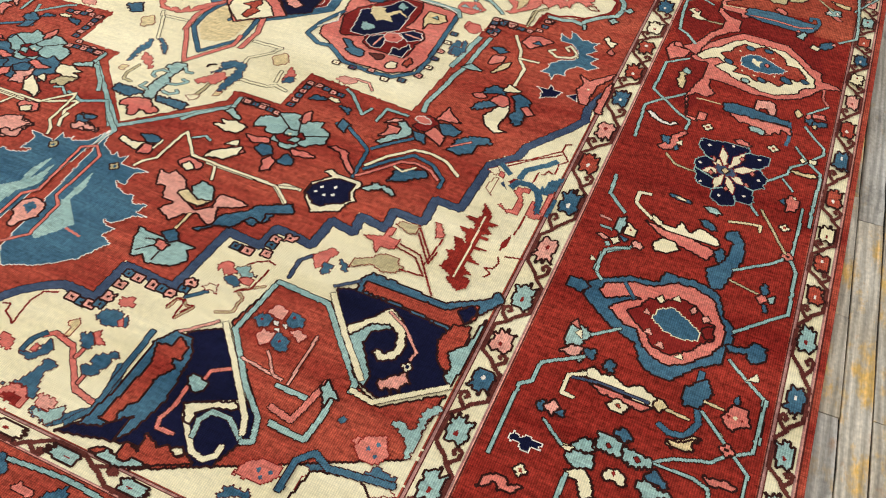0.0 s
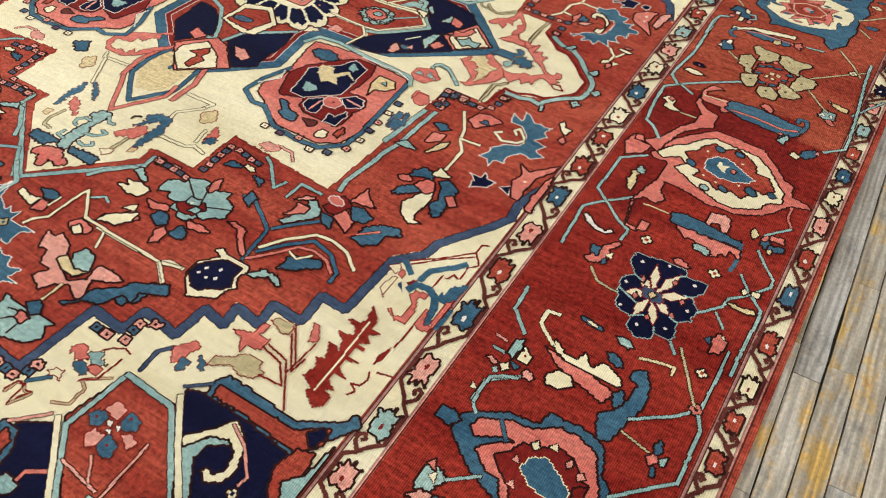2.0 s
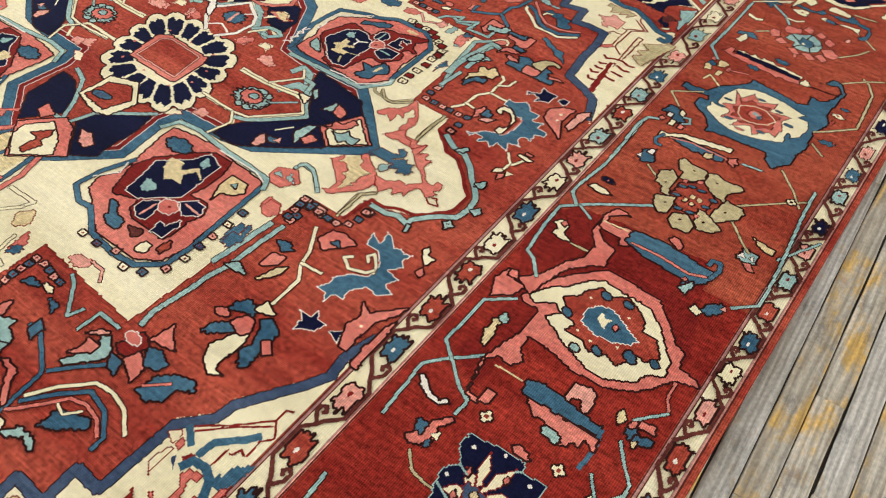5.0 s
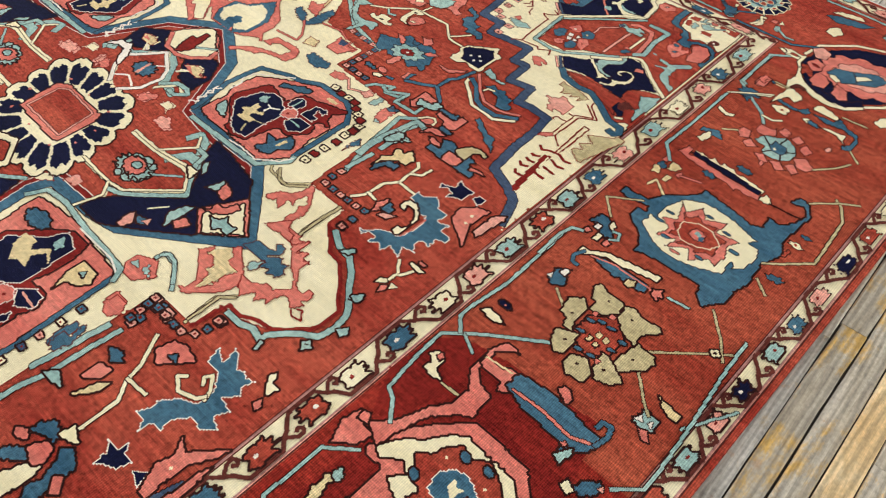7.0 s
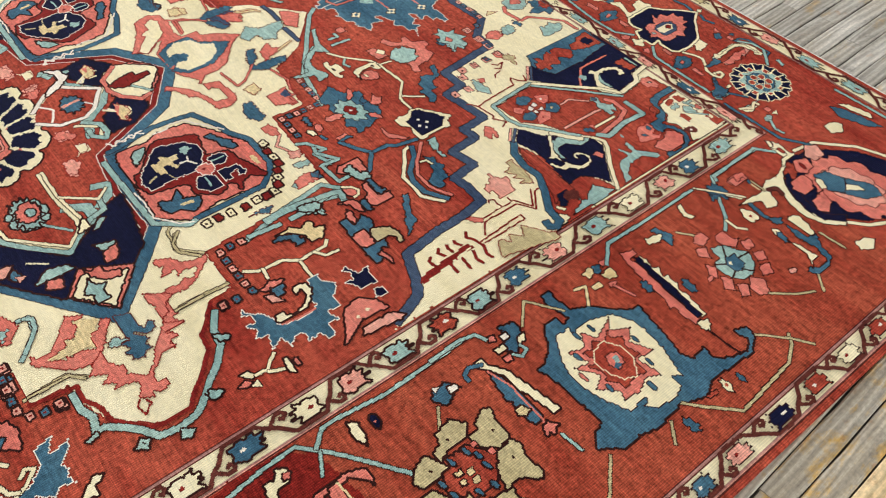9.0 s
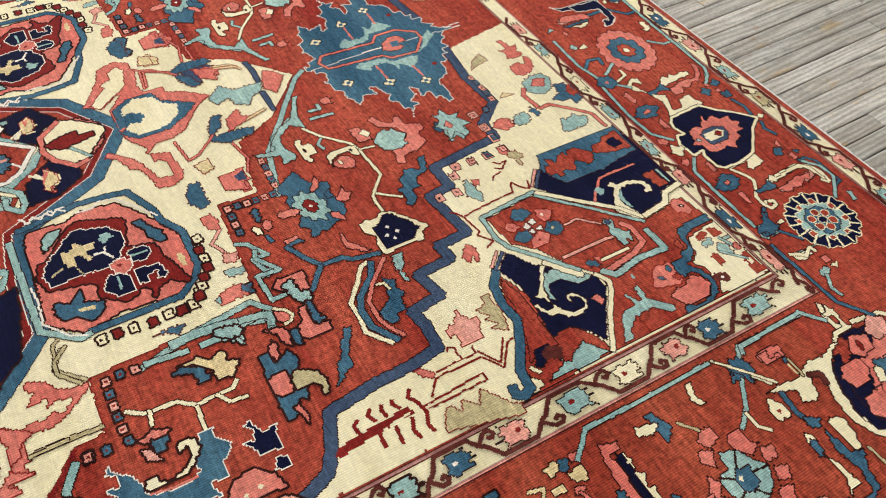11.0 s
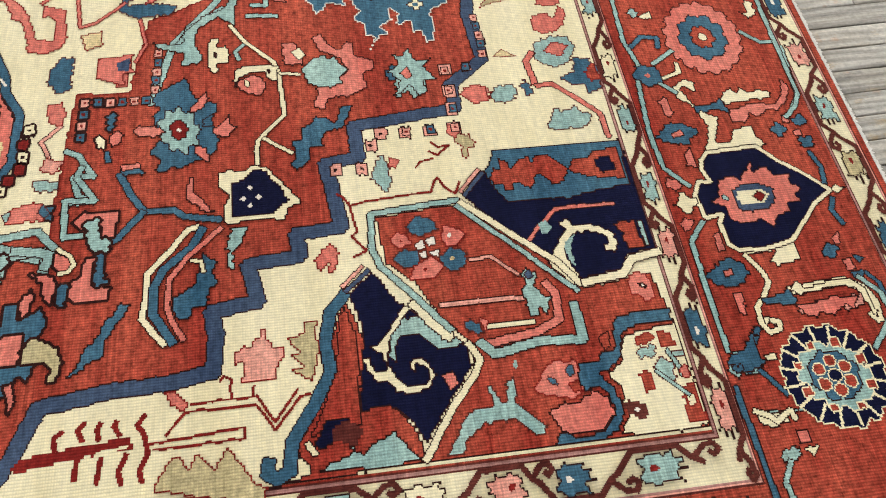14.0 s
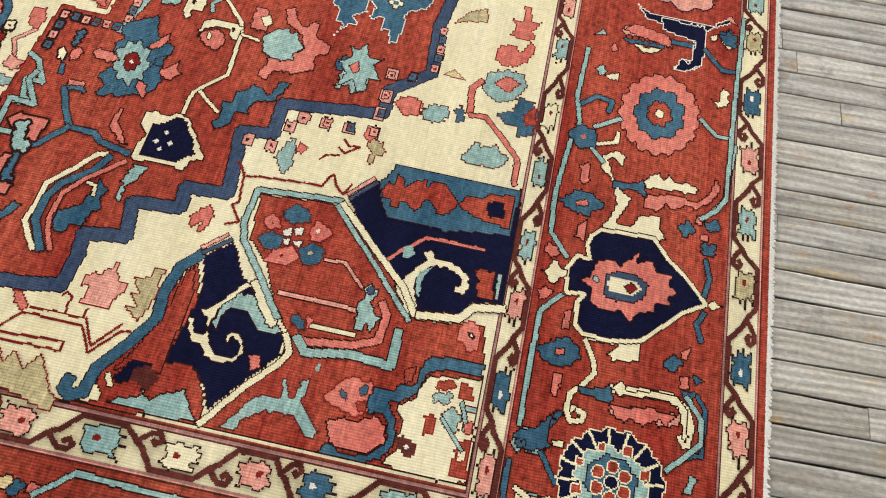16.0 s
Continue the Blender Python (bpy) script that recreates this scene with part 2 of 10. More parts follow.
for guard, xo, xi, no, ni, fi, fo in ((inner_guard, 1.358, 1.262, -2.121, -2.062, 1.825, 1.884), (outer_guard, 2.006, 1.930, -2.572, -2.498, 2.262, 2.336)):
    tagged(guard, "narrow ivory stripe with a brown vine and small tulips")
    for code, a, b in (("m", 0.0, 0.004), ("p", 0.004, 0.007), ("v", 0.007, 0.011)):
        frame_band("outline_thread", xo - a, xo - b, no + a * 0.7, no + b * 0.7, fo - b * 0.7, fo - a * 0.7, 0.0091, WOOL[code], guard)
    for code, a, b in (("m", 0.0, 0.003), ("v", 0.003, 0.009), ("m", 0.009, 0.012)):
        frame_band("outline_thread", xi + b, xi + a, ni - b * 0.7, ni - a * 0.7, fi + a * 0.7, fi + b * 0.7, 0.0091, WOOL[code], guard)
for side in (1, -1):
    for low, high, code, note in ((-2.121, 0.18, "g", "darker"), (0.18, 1.75, "q", "more orange")):
        lot = mesh_object("dye_lot", [(side * x, y, 0.00895) for x, y in ((1.360, low), (1.928, low), (1.928, high), (1.360, high))], [(0, 1, 2, 3)], WOOL[code], border)
        tagged(lot, "stretch of the border dyed a %s madder red" % note)
LAYERS, IVORY = [], []
LOOSE = {"leaf", "flower", "tendril", "blossom", "coral_branch", "animal_motif", "bird_motif"}
medallion = None
KNOT_X, KNOT_Y = 2.7, 2.5
PLAIN_EDGED = {"teal_line", "checker_band", "tile_motif", "pendant_palmette", "octagon_palmette", "medallion_pod", "corner_palmette_piece", "vase_motif", "zigzag_line", "star_outline", "medallion", "medallion_ground", "corner_ground", "green_outline", "cream_line", "tulip", "vine", "check_square", "navy_star", "star_rosette", "eye_rosette", "block_rosette", "palmette"}


def overlaps(a, b):
    return a[0] < b[2] and b[0] < a[2] and a[1] < b[3] and b[1] < a[3]


def on_ivory(pts):
    """Whether a shape's middle lies on one of the ivory grounds, where outlines are red threads."""
    x, y = abs(sum(p[0] for p in pts) / len(pts)), sum(p[1] for p in pts) / len(pts)
    for ground in IVORY:
        hit = False
        for (ax, ay), (bx, by) in zip(ground, ground[1:] + ground[:1]):
            if (ay > y) != (by > y) and x < (bx - ax) * (y - ay) / (by - ay) + ax:
                hit = not hit
        if hit:
            return True
    return False


class Motif:
    """One knotted figure of the rug, traced to fit the camera's view, in millimetres from the rug's centre. A single
    one has no twin across the long axis.
    """
    wander, saw = 2.4, True

    def __init__(self, name, parent, single=False):
        self.name, self.parent, self.single = name, parent, single
        self.verts, self.faces, self.mats, self.strokes = [], [], [], []
        self.rng = random.Random(len(LAYERS) * 7 + 1)

    def level(self, pts):
        xs, ys = [p[0] for p in pts], [p[1] for p in pts]
        box = (min(xs), min(ys), max(xs), max(ys))
        lv = 1 + max([l for o, l in LAYERS if overlaps(o, box)], default=0)
        LAYERS.append((box, lv))
        return 0.0092 + 0.00008 * lv

    def woven(self, pts, closed=True, step=3.0):
        """The outline in short steps, as uneven as hand knotting."""
        out, n = [], len(pts)
        for i in range(n if closed else n - 1):
            a, b = pts[i], pts[(i + 1) % n]
            m = max(1, int(math.hypot(b[0] - a[0], b[1] - a[1]) / step))
            for j in range(m):
                x, y = a[0] + (b[0] - a[0]) * j / m, a[1] + (b[1] - a[1]) * j / m
                u, v = self.wander * noise.noise((x * 0.07, y * 0.07, 1.5)), self.wander * noise.noise((x * 0.07, y * 0.07, 7.5))
                if closed:
                    u, v = u + 1.9 * noise.noise((x * 0.17, y * 0.17, 3.5)), v + 1.9 * noise.noise((x * 0.17, y * 0.17, 9.5))
                out.append((x + u, y + v))
        if not closed:
            out.append(pts[-1])
        return out

    def toothed(self, pts, depth, pitch):
        """A leaf's saw edge."""
        out, n = [], len(pts)
        for i in range(n):
            a, b = pts[i], pts[(i + 1) % n]
            dx, dy = b[0] - a[0], b[1] - a[1]
            l = math.hypot(dx, dy) or 1.0
            m = int(l / pitch + 0.4)
            out.append(a)
            for j in range(m):
                f, d = (j + self.rng.uniform(0.45, 0.75)) / m, depth * self.rng.uniform(0.5, 1.2)
                out.append((a[0] + dx * f + dy / l * d, a[1] + dy * f - dx / l * d))
                f = (j + 0.92) / m
                out.append((a[0] + dx * f - dy / l * d * 0.5, a[1] + dy * f + dx / l * d * 0.5))
        return out

    def knots(self, outlines, cell=1):
        """Rows of knots inside the outlines: first column, first row, one whole number a row with a bit for each knot. A cell of 2 steps the outline two knots at a time."""
        pitch_x, pitch_y = KNOT_X * cell, KNOT_Y * cell
        xs, ys = [x for o in outlines for x, y in o], [y for o in outlines for x, y in o]
        i0, j0 = int(min(xs) // pitch_x) - 2, int(min(ys) // pitch_y) - 2
        rows = [0] * (int(max(ys) // pitch_y) + 3 - j0)
        for o in outlines:
            cuts = {}
            for k, (bx, by) in enumerate(o):
                ax, ay = o[k - 1]
                if ay == by:
                    continue
                for j in range(math.ceil(min(ay, by) / pitch_y - 0.5), math.ceil(max(ay, by) / pitch_y - 0.5)):
                    y = (j + 0.5) * pitch_y
                    cuts.setdefault(j, []).append((ax + (bx - ax) * (y - ay) / (by - ay), 1 if by > ay else -1))
            for j, cut in cuts.items():
                cut.sort()
                turns = 0
                for (x, s), (x2, _) in zip(cut, cut[1:]):
                    turns += s
                    a, b = math.ceil(x / pitch_x - 0.5) - i0, math.ceil(x2 / pitch_x - 0.5) - i0
                    if turns and b > a:
                        rows[j - j0] |= ((1 << (b - a)) - 1) << a
        if not any(rows):
            rows[len(rows) // 2] |= 4
        if cell == 2:
            wide = [int("".join(bit * 2 for bit in bin(m)[2:]), 2) for m in rows]
            return 2 * i0, 2 * j0, [m for m in wide for _ in (0, 1)]
        return i0, j0, rows

    def lay(self, i0, j0, layers, z):
        """Weave the rows of knots of each colour into one sheet."""
        self.strokes.append((len(self.verts), len(self.faces)))
        runs = []
        for j in range(len(layers[0][1])):
            row = []
            for code, rows in layers:
                bits, a = rows[j], 0
                while bits:
                    skip = (bits & -bits).bit_length() - 1
                    bits >>= skip
                    a += skip
                    l = (~bits & (bits + 1)).bit_length() - 1
                    row.append((a, a + l, code))
                    bits >>= l
                    a += l
            runs.append(row)
        ends = [sorted({e for r in row for e in r[:2]}) for row in runs]
        at = {}

        def corner(i, j):
            if (i, j) not in at:
                at[i, j] = len(self.verts)
                self.verts.append(((i0 + i) * KNOT_X / 1000, (j0 + j) * KNOT_Y / 1000, z))
            return at[i, j]
        for j, row in enumerate(runs):
            low = sorted(set(ends[j] + (ends[j - 1] if j else [])))
            high = sorted(set(ends[j] + (ends[j + 1] if j + 1 < len(runs) else [])))
            for a, b, code in row:
                self.faces.append(tuple([corner(i, j) for i in low if a <= i <= b] + [corner(i, j + 1) for i in reversed(high) if a <= i <= b]))
                self.mats.append(code)

    def shape(self, pts, code, edge):
        if self.name in ("corner_ground", "medallion") and code == "c":
            IVORY.append(pts)
        area = sum(pts[i - 1][0] * pts[i][1] - pts[i][0] * pts[i - 1][1] for i in range(len(pts)))
        if area < 0:
            pts = pts[::-1]
        z = self.level(pts)
        if (code in "btspo" or self.name == "dark_palmette") and self.saw and self.name not in PLAIN_EDGED and len(pts) < 17 and 1800 < abs(area) < 60000:
            pts = self.toothed(pts, 4.5, 17)
        elif code in "bt" and not self.saw and self.name in LOOSE and len(pts) < 14 and 900 < abs(area) < 20000:
            pts = self.toothed(pts, 4.0, 14)
        i0, j0, rows = self.knots([self.woven(pts)], 2 if abs(area) > 1500 else 1)
        if not edge:
            self.lay(i0, j0, [(code, rows)], z)
            return
        if edge == "k" and (self.parent == field and self.name not in PLAIN_EDGED or self.parent == medallion and self.name in LOOSE) and on_ivory(pts):
            edge = "d" if code in "spceord" else "m"
        above, below = rows[1:] + [0], [0] + rows[:-1]
        core = [m & (m >> 1) & (m << 1) & u & d for m, u, d in zip(rows, above, below)]
        if sum(bin(m).count("1") for m in core) < 0.45 * sum(bin(m).count("1") for m in rows):
            core, rows = rows, [m | (m >> 1) | (m << 1) | u | d for m, u, d in zip(rows, above, below)]
        elif edge in "kn" and pts[0][1] < 800:
            rows = [m | (m << 1) | (m >> 1) | u | d for m, u, d in zip(rows, above, below)] if abs(area) > 700 else [m | (m << 1) | u for m, u in zip(rows, above)]
        self.lay(i0, j0, [(edge, [m & ~c for m, c in zip(rows, core)]), (code, core)], z)

    def poly(self, code, edge, *c):
        self.shape(list(zip(c[::2], c[1::2])), code, edge)
        return self

    def line(self, code, edge, width, *c):
        pts = [p for i, p in enumerate(zip(c[::2], c[1::2])) if i == 0 or p != (c[2 * i - 2], c[2 * i - 1])]
        h = max(width, 5.0) / 2
        z = self.level([(x + s, y + s) for x, y in pts for s in (-h, h)])
        pts = self.woven(pts, False, 9.0)
        outlines = []
        for (ax, ay), (bx, by) in zip(pts, pts[1:]):
            l = math.hypot(bx - ax, by - ay) or 1.0
            ux, uy = (bx - ax) / l * h, (by - ay) / l * h
            e = 0.45
            outlines.append([(ax - e * ux - uy, ay - e * uy + ux), (ax - e * ux + uy, ay - e * uy - ux), (bx + e * ux + uy, by + e * uy - ux), (bx + e * ux - uy, by + e * uy + ux)])
        i0, j0, rows = self.knots(outlines)
        layers = [(code, rows)]
        if edge:
            wide = [m | (m >> 1) | (m << 1) | u | d for m, u, d in zip(rows, rows[1:] + [0], [0] + rows[:-1])]
            layers.append((edge, [w & ~m for w, m in zip(wide, rows)]))
        self.lay(i0, j0, layers, z)
        return self

    def ring(self, c, count, radius):
        cx, cy, ax, ay, bx, by = c[0], c[1], c[2] - c[0], c[3] - c[1], c[4] - c[0], c[5] - c[1]
        out = []
        for i in range(count):
            t = 2 * math.pi * i / count
            r = radius(t)
            out.append((cx + r * (ax * math.cos(t) + bx * math.sin(t)), cy + r * (ay * math.cos(t) + by * math.sin(t))))
        return out

    def disc(self, code, edge, *c):
        self.shape(self.ring(c, 12, lambda t: 1.0), code, edge)
        return self

    def petals(self, code, edge, n, depth, *c):
        self.shape(self.ring(c, int(n) * 6, lambda t: 1 - depth * (1 - abs(math.sin(n * t / 2 + 0.4)) ** 0.6)), code, edge)
        return self

    def spikes(self, code, edge, n, depth, *c):
        n = int(n)
        self.shape(self.ring(c, 2 * n, lambda t: 1 - depth * (round(t * n / math.pi) % 2)), code, edge)
        return self

    def scallops(self, code, edge, n, depth, *c):
        def r(t):
            p = (abs(math.cos(t)) ** 3.2 + abs(math.sin(t)) ** 3.2) ** (-1 / 3.2)
            return p * (1 - depth * (1 - abs(math.sin(n * t / 2)) ** 0.6))
        self.shape(self.ring(c, int(n) * 6, r), code, edge)
        if edge == "c":
            self.line("c", "k", 11, *[q for p in self.ring(c, int(n) * 6 + 1, lambda t: r(t * (1 + 1 / (n * 6)))) for q in p])
        return self

    def square_wreath(self, code, edge, n, inner, outer, *c):
        """Petals with notched tips round a square heart."""
        n = int(n)
        ax, ay, bx, by = c[2] - c[0], c[3] - c[1], c[4] - c[0], c[5] - c[1]
        for i in range(n):
            t0, pts = 2 * math.pi * (i + 0.5) / n, []
            for r, w in ((inner, -0.36), (outer * 0.78, -0.44), (outer * 0.93, -0.4), (outer, -0.16), (outer * 0.93, 0.0), (outer, 0.16), (outer * 0.93, 0.4), (outer * 0.78, 0.44), (inner, 0.36)):
                t = t0 + w * 2 * math.pi / n
                q = r * (abs(math.cos(t)) ** 3.2 + abs(math.sin(t)) ** 3.2) ** (-1 / 3.2)
                pts.append((c[0] + q * (ax * math.cos(t) + bx * math.sin(t)), c[1] + q * (ay * math.cos(t) + by * math.sin(t))))
            self.shape(pts, code, edge)
        return self

    def cross(self, code, heart, size, x, y):
        if self.name == "check_square":
            h = size * 0.8
            self.shape([(x - h, y - h * 0.8), (x + h, y - h * 0.8), (x + h, y + h * 0.8), (x - h, y + h * 0.8)], code, "k")
            h = size * 0.2
        elif size < 13:
            h = size * 0.8
            self.shape([(x - h, y), (x, y - h), (x + h, y), (x, y + h)], code, "")
            h = 0
        else:
            h = size
            self.shape(self.ring((x, y, x + h, y, x, y + h), 24, lambda t: 0.62 + 0.38 * abs(math.cos(2 * t)) ** 0.7), code, "k")
            h = size * 0.28
        if h:
            self.shape([(x - h, y - h), (x + h, y - h), (x + h, y + h), (x - h, y + h)], heart, "")
        return self

    def pieces(self):
        """The strokes that touch one another, as groups of (vertices, faces, colours)."""
        spans = list(zip(self.strokes, self.strokes[1:] + [(len(self.verts), len(self.faces))]))
        boxes = []
        for (v0, f0), (v1, f1) in spans:
            xs, ys = [v[0] for v in self.verts[v0:v1]], [v[1] for v in self.verts[v0:v1]]
            boxes.append((min(xs) - 0.004, min(ys) - 0.004, max(xs) + 0.004, max(ys) + 0.004))
        group = list(range(len(spans)))
        for i in range(len(spans)):
            for j in range(i):
                if group[i] != group[j] and overlaps(boxes[i], boxes[j]):
                    group = [group[j] if g == group[i] else g for g in group]
        for g in sorted(set(group)):
            verts, faces, mats = [], [], []
            for ((v0, f0), (v1, f1)), own in zip(spans, group):
                if own == g:
                    shift = len(verts) - v0
                    verts += self.verts[v0:v1]
                    faces += [tuple(i + shift for i in f) for f in self.faces[f0:f1]]
                    mats += self.mats[f0:f1]
            yield verts, faces, mats

    def done(self):
        """Link the figure, its twin across the long axis and, in an end border, the same at the near end."""
        made = None
        for verts, faces, mats in self.pieces():
            me = bpy.data.meshes.new(self.name)
            me.from_pydata(verts, [], faces)
            used = sorted(set(mats))
            for code in used:
                me.materials.append(WOOL[code])
            me.polygons.foreach_set("material_index", [used.index(code) for code in mats])
            ob = new(self.name, me)
            ob.parent = self.parent
            made = made or ob
            low = min(v[0] for v in verts)
            if not self.single and low > 0.06:
                twin = new(self.name, me)
                twin.parent = self.parent
                twin.scale.x, twin.location.z = -1, 0.00001
            if self.parent == border and min(v[1] for v in verts) > 1.8:
                for side in (1, -1) if max(v[0] for v in verts) > 0.06 else (1,):
                    near_twin = new(self.name, me)
                    near_twin.parent = self.parent
                    near_twin.scale, near_twin.location = (side, -1, 1), (0, -0.236, 0.00001)
        return made


class Figure(Motif):
    """A figure drawn with all its corners: no teeth are added, and its outline wanders less."""
    wander, saw = 1.3, False


# guard stripes: tulips in a brown vine, places along the stripe and their colours
INNER_SIDE = ((-1966, -1826, -1686, -1551, -1430, -1283, -1119, -927, -752, -601, -428, -282, -139, -11, 131, 278, 400, 528, 660, 781, 903, 1033, 1191, 1333, 1462, 1573, 1720),
    "pttbptpbrpbrrcbcptrtbptcpbt")
OUTER_SIDE = ((-2486, -2356, -2226, -2096, -1966, -1836, -1706, -1576, -1446, -1304, -1116, -970, -858, -747, -601, -434, -280, -138, -14, 100, 214, 333, 463, 573, 715, 829, 950, 1098, 1237, 1369, 1495, 1625, 1755, 1885, 2015, 2145),
    "ptpcbrpttbtrrcrbrpcbrtpntbpnrcrbcptp")
INNER_END = ((108, 244, 437, 582, 763, 895, 1064, 1231),
    "ptcttpbp")
OUTER_END = ((-28, 103, 282, 433, 603, 751, 921, 1064, 1224, 1389, 1554, 1719, 1884),
    "tobptobpttprb")


def guard_run(parent, along_y, places, codes, centre, half, lo, hi):
    """A vine that changes sides between the tulips, with a curled hook at every crossing."""
    put = (lambda s, w: (centre + w, s)) if along_y else (lambda s, w: (s, centre + w))
    flat = lambda pts: [q for s, w in pts for q in put(s, w)]
    n, rng = len(places), random.Random(len(places))
    for i, (s, code) in enumerate(zip(places, codes)):
        before = s - places[i - 1] if i else places[1] - s
        after = places[i + 1] - s if i < n - 1 else before
        side = 1 if i % 2 else -1
        a, b, w = before * 0.5, after * 0.5, half * 0.8
        g = lambda v: v * rng.uniform(0.9, 1.1)
        vine = Figure("vine", parent)
        vine.line("m", "", 10.5, *flat([(s - a, 0), (s - g(a * 0.62), side * w), (s + g(b * 0.5), side * w), (s + b * 0.78, side * w * 0.3), (s + b, 0)]))
        vine.line("m", "", 10, *flat([(s + b * 0.8, side * w * 0.3), (s + b * 1.1, side * w * 0.9), (s + b * 1.32, side * w * 0.95), (s + b * 1.42, side * w * 0.6), (s + b * 1.28, side * w * 0.35), (s + b * 1.18, side * w * 0.55)]))
        vine.done()
        f, h = min(a, b) * 0.64, half * 0.74
        u = 1 if i % 3 else -1
        tulip = Figure("tulip", parent)
        tulip.poly(code, "k", *flat([(s + u * f * g(p), h * g(q)) for p, q in ((-0.9, -0.5), (-0.3, -0.85), (0.15, -0.7), (0.65, -1.0), (0.45, -0.5), (0.95, -0.35), (0.6, -0.05), (1.05, 0.2), (0.5, 0.35), (0.8, 0.95), (0.1, 0.75), (-0.4, 0.95), (-0.95, 0.5), (-0.7, 0.0))]))
        heart = "w" if code in "bnrk" else "d"
        tulip.poly(heart, "", *flat([(s + u * f * p, h * q) for p, q in ((-0.4, -0.12), (-0.2, -0.18), (-0.05, 0.0), (-0.2, 0.18), (-0.4, 0.12))]))
        tulip.done()


guard_run(inner_guard, True, *INNER_SIDE, 1310, 40, -2062, 1825)
guard_run(outer_guard, True, *OUTER_SIDE, 1968, 32, -2498, 2262)
guard_run(inner_guard, False, *INNER_END, 1855, 25, 0, 1262)
guard_run(outer_guard, False, *OUTER_END, 2299, 32, 0, 1935)
guard_run(inner_guard, False, *INNER_END, -2091, 25, 0, 1262)
guard_run(outer_guard, False, *OUTER_END, -2535, 32, 0, 1935)

# figures of the grounds, borders, medallion and corners
medallion = Motif("medallion", rug, True).poly("c", "d", -4, -1188, 229, -962, 221, -912, 384, -911, 387, -737, 756, -768, 796, -204, 785, -193, 931, -189, 938, -105, 1003, -98, 1065, -76, 1137, -1, 1149, 23, 1149, 87, 1036, 188, 993, 188, 913, 259, 911, 318, 766, 325, 749, 713, 412, 735, 416, 840, 213, 872, 159, 984, 5, 1119, -5, 1119, -159, 984, -213, 872, -416, 840, -412, 735, -749, 713, -766, 325, -911, 318, -913, 259, -993, 188, -1036, 188, -1149, 87, -1149, 23, -1137, -1, -1065, -76, -1003, -98, -938, -105, -931, -189, -785, -193, -796, -204, -756, -768, -387, -737, -384, -911, -221, -912, -229, -962, 4, -1188).done()
Motif("green_outline", medallion, True).line("t", "k", 14, 264, -973, -2, -1202, 2, -1202, -264, -973).done()
Motif("green_outline", medallion).line("t", "k", 16, 771, -510, 794, -323).done()
Motif("green_outline", medallion).line("t", "k", 14, 797, 417, 756, 565, 739, 692, 789, 733).done()
Motif("green_outline", medallion).line("t", "k", 14, 450, 882, 281, 926, 194, 991, 21, 1116, -6, 1152).done()
Motif("corner_ground", field).poly("c", "", 97, -1874, 150, -1819, 179, -1782, 227, -1744, 261, -1724, 352, -1724, 358, -1607, 507, -1616, 525, -1402, 625, -1409, 634, -1339, 745, -1350, 749, -1252, 821, -1266, 812, -1206, 890, -1218, 883, -1152, 970, -1156, 966, -1063, 1041, -1069, 1046, -873, 1108, -808, 1114, -760, 1151, -705, 1206, -625, 1237, -573, 1225, -527, 1258, -420, 1260, -2060, 100, -2060).done()
Motif("step_band", field).line("i", "k", 24, 103, -1881, 157, -1827, 186, -1790, 235, -1752, 268, -1732, 362, -1732, 366, -1618, 516, -1627, 535, -1412, 635, -1420, 644, -1349, 755, -1360, 759, -1262, 831, -1276, 822, -1216, 900, -1228, 893, -1162, 980, -1166, 976, -1073, 1050, -1077, 1056, -883, 1118, -816, 1124, -770, 1161, -712, 1214, -634, 1244, -580, 1232, -527, 1256, -440).done()
Motif("corner_ground", field).poly("c", "", 100, 1600, 255, 1580, 386, 1590, 455, 1508, 517, 1508, 530, 1495, 538, 1290, 626, 1292, 637, 1225, 788, 1245, 794, 1158, 844, 1165, 851, 1069, 928, 1085, 940, 1004, 985, 1012, 1054, 1007, 1066, 920, 1067, 848, 1084, 730, 1160, 696, 1200, 676, 1256, 560, 1260, 1825, 60, 1825).done()
Motif("step_band", field).line("i", "k", 26, 90, 1590, 255, 1568, 386, 1580, 455, 1500, 517, 1502, 522, 1487, 548, 1285, 626, 1289, 637, 1222, 788, 1243, 794, 1156, 844, 1163, 851, 1067, 928, 1083, 940, 1002, 985, 1010, 1054, 1005, 1066, 918, 1067, 846, 1084, 727, 1164, 694, 1205, 668, 1240, 576).done()
Motif("teal_line", border).line("t", "k", 6, 1990, 513, 1921, 387).done()
Motif("leaf", border).poly("t", "k", 1125, 1908, 1139, 1954, 1169, 1950, 1171, 1893, 1145, 1892).done()
Motif("leaf", border).poly("c", "k", 1238, 1913, 1241, 1975, 1266, 1964, 1260, 1919).done()
Motif("leaf", border).poly("t", "k", 1238, 1913, 1246, 1961, 1244, 1998).done()
Motif("leaf", border).petals("b", "k", 6, 0.3, 1146, 1927, 1141, 1960, 1122, 1926).done()
Motif("leaf", border).poly("c", "k", 1135, 1960, 1135, 1987, 1152, 1984, 1151, 1964).done()
Motif("tendril", border).line("b", "k", 8, 1115, 1950, 1085, 1970).done()
Motif("tendril", border).line("b", "k", 8, 1164, 1944, 1213, 1978).done()
Motif("leaf", border).poly("c", "k", 1241, 1906, 1243, 1945, 1239, 1978, 1260, 1965, 1270, 1933, 1259, 1913).done()
Motif("leaf", border).poly("t", "k", 1144, 2215, 1149, 2232, 1184, 2219, 1186, 2202).done()
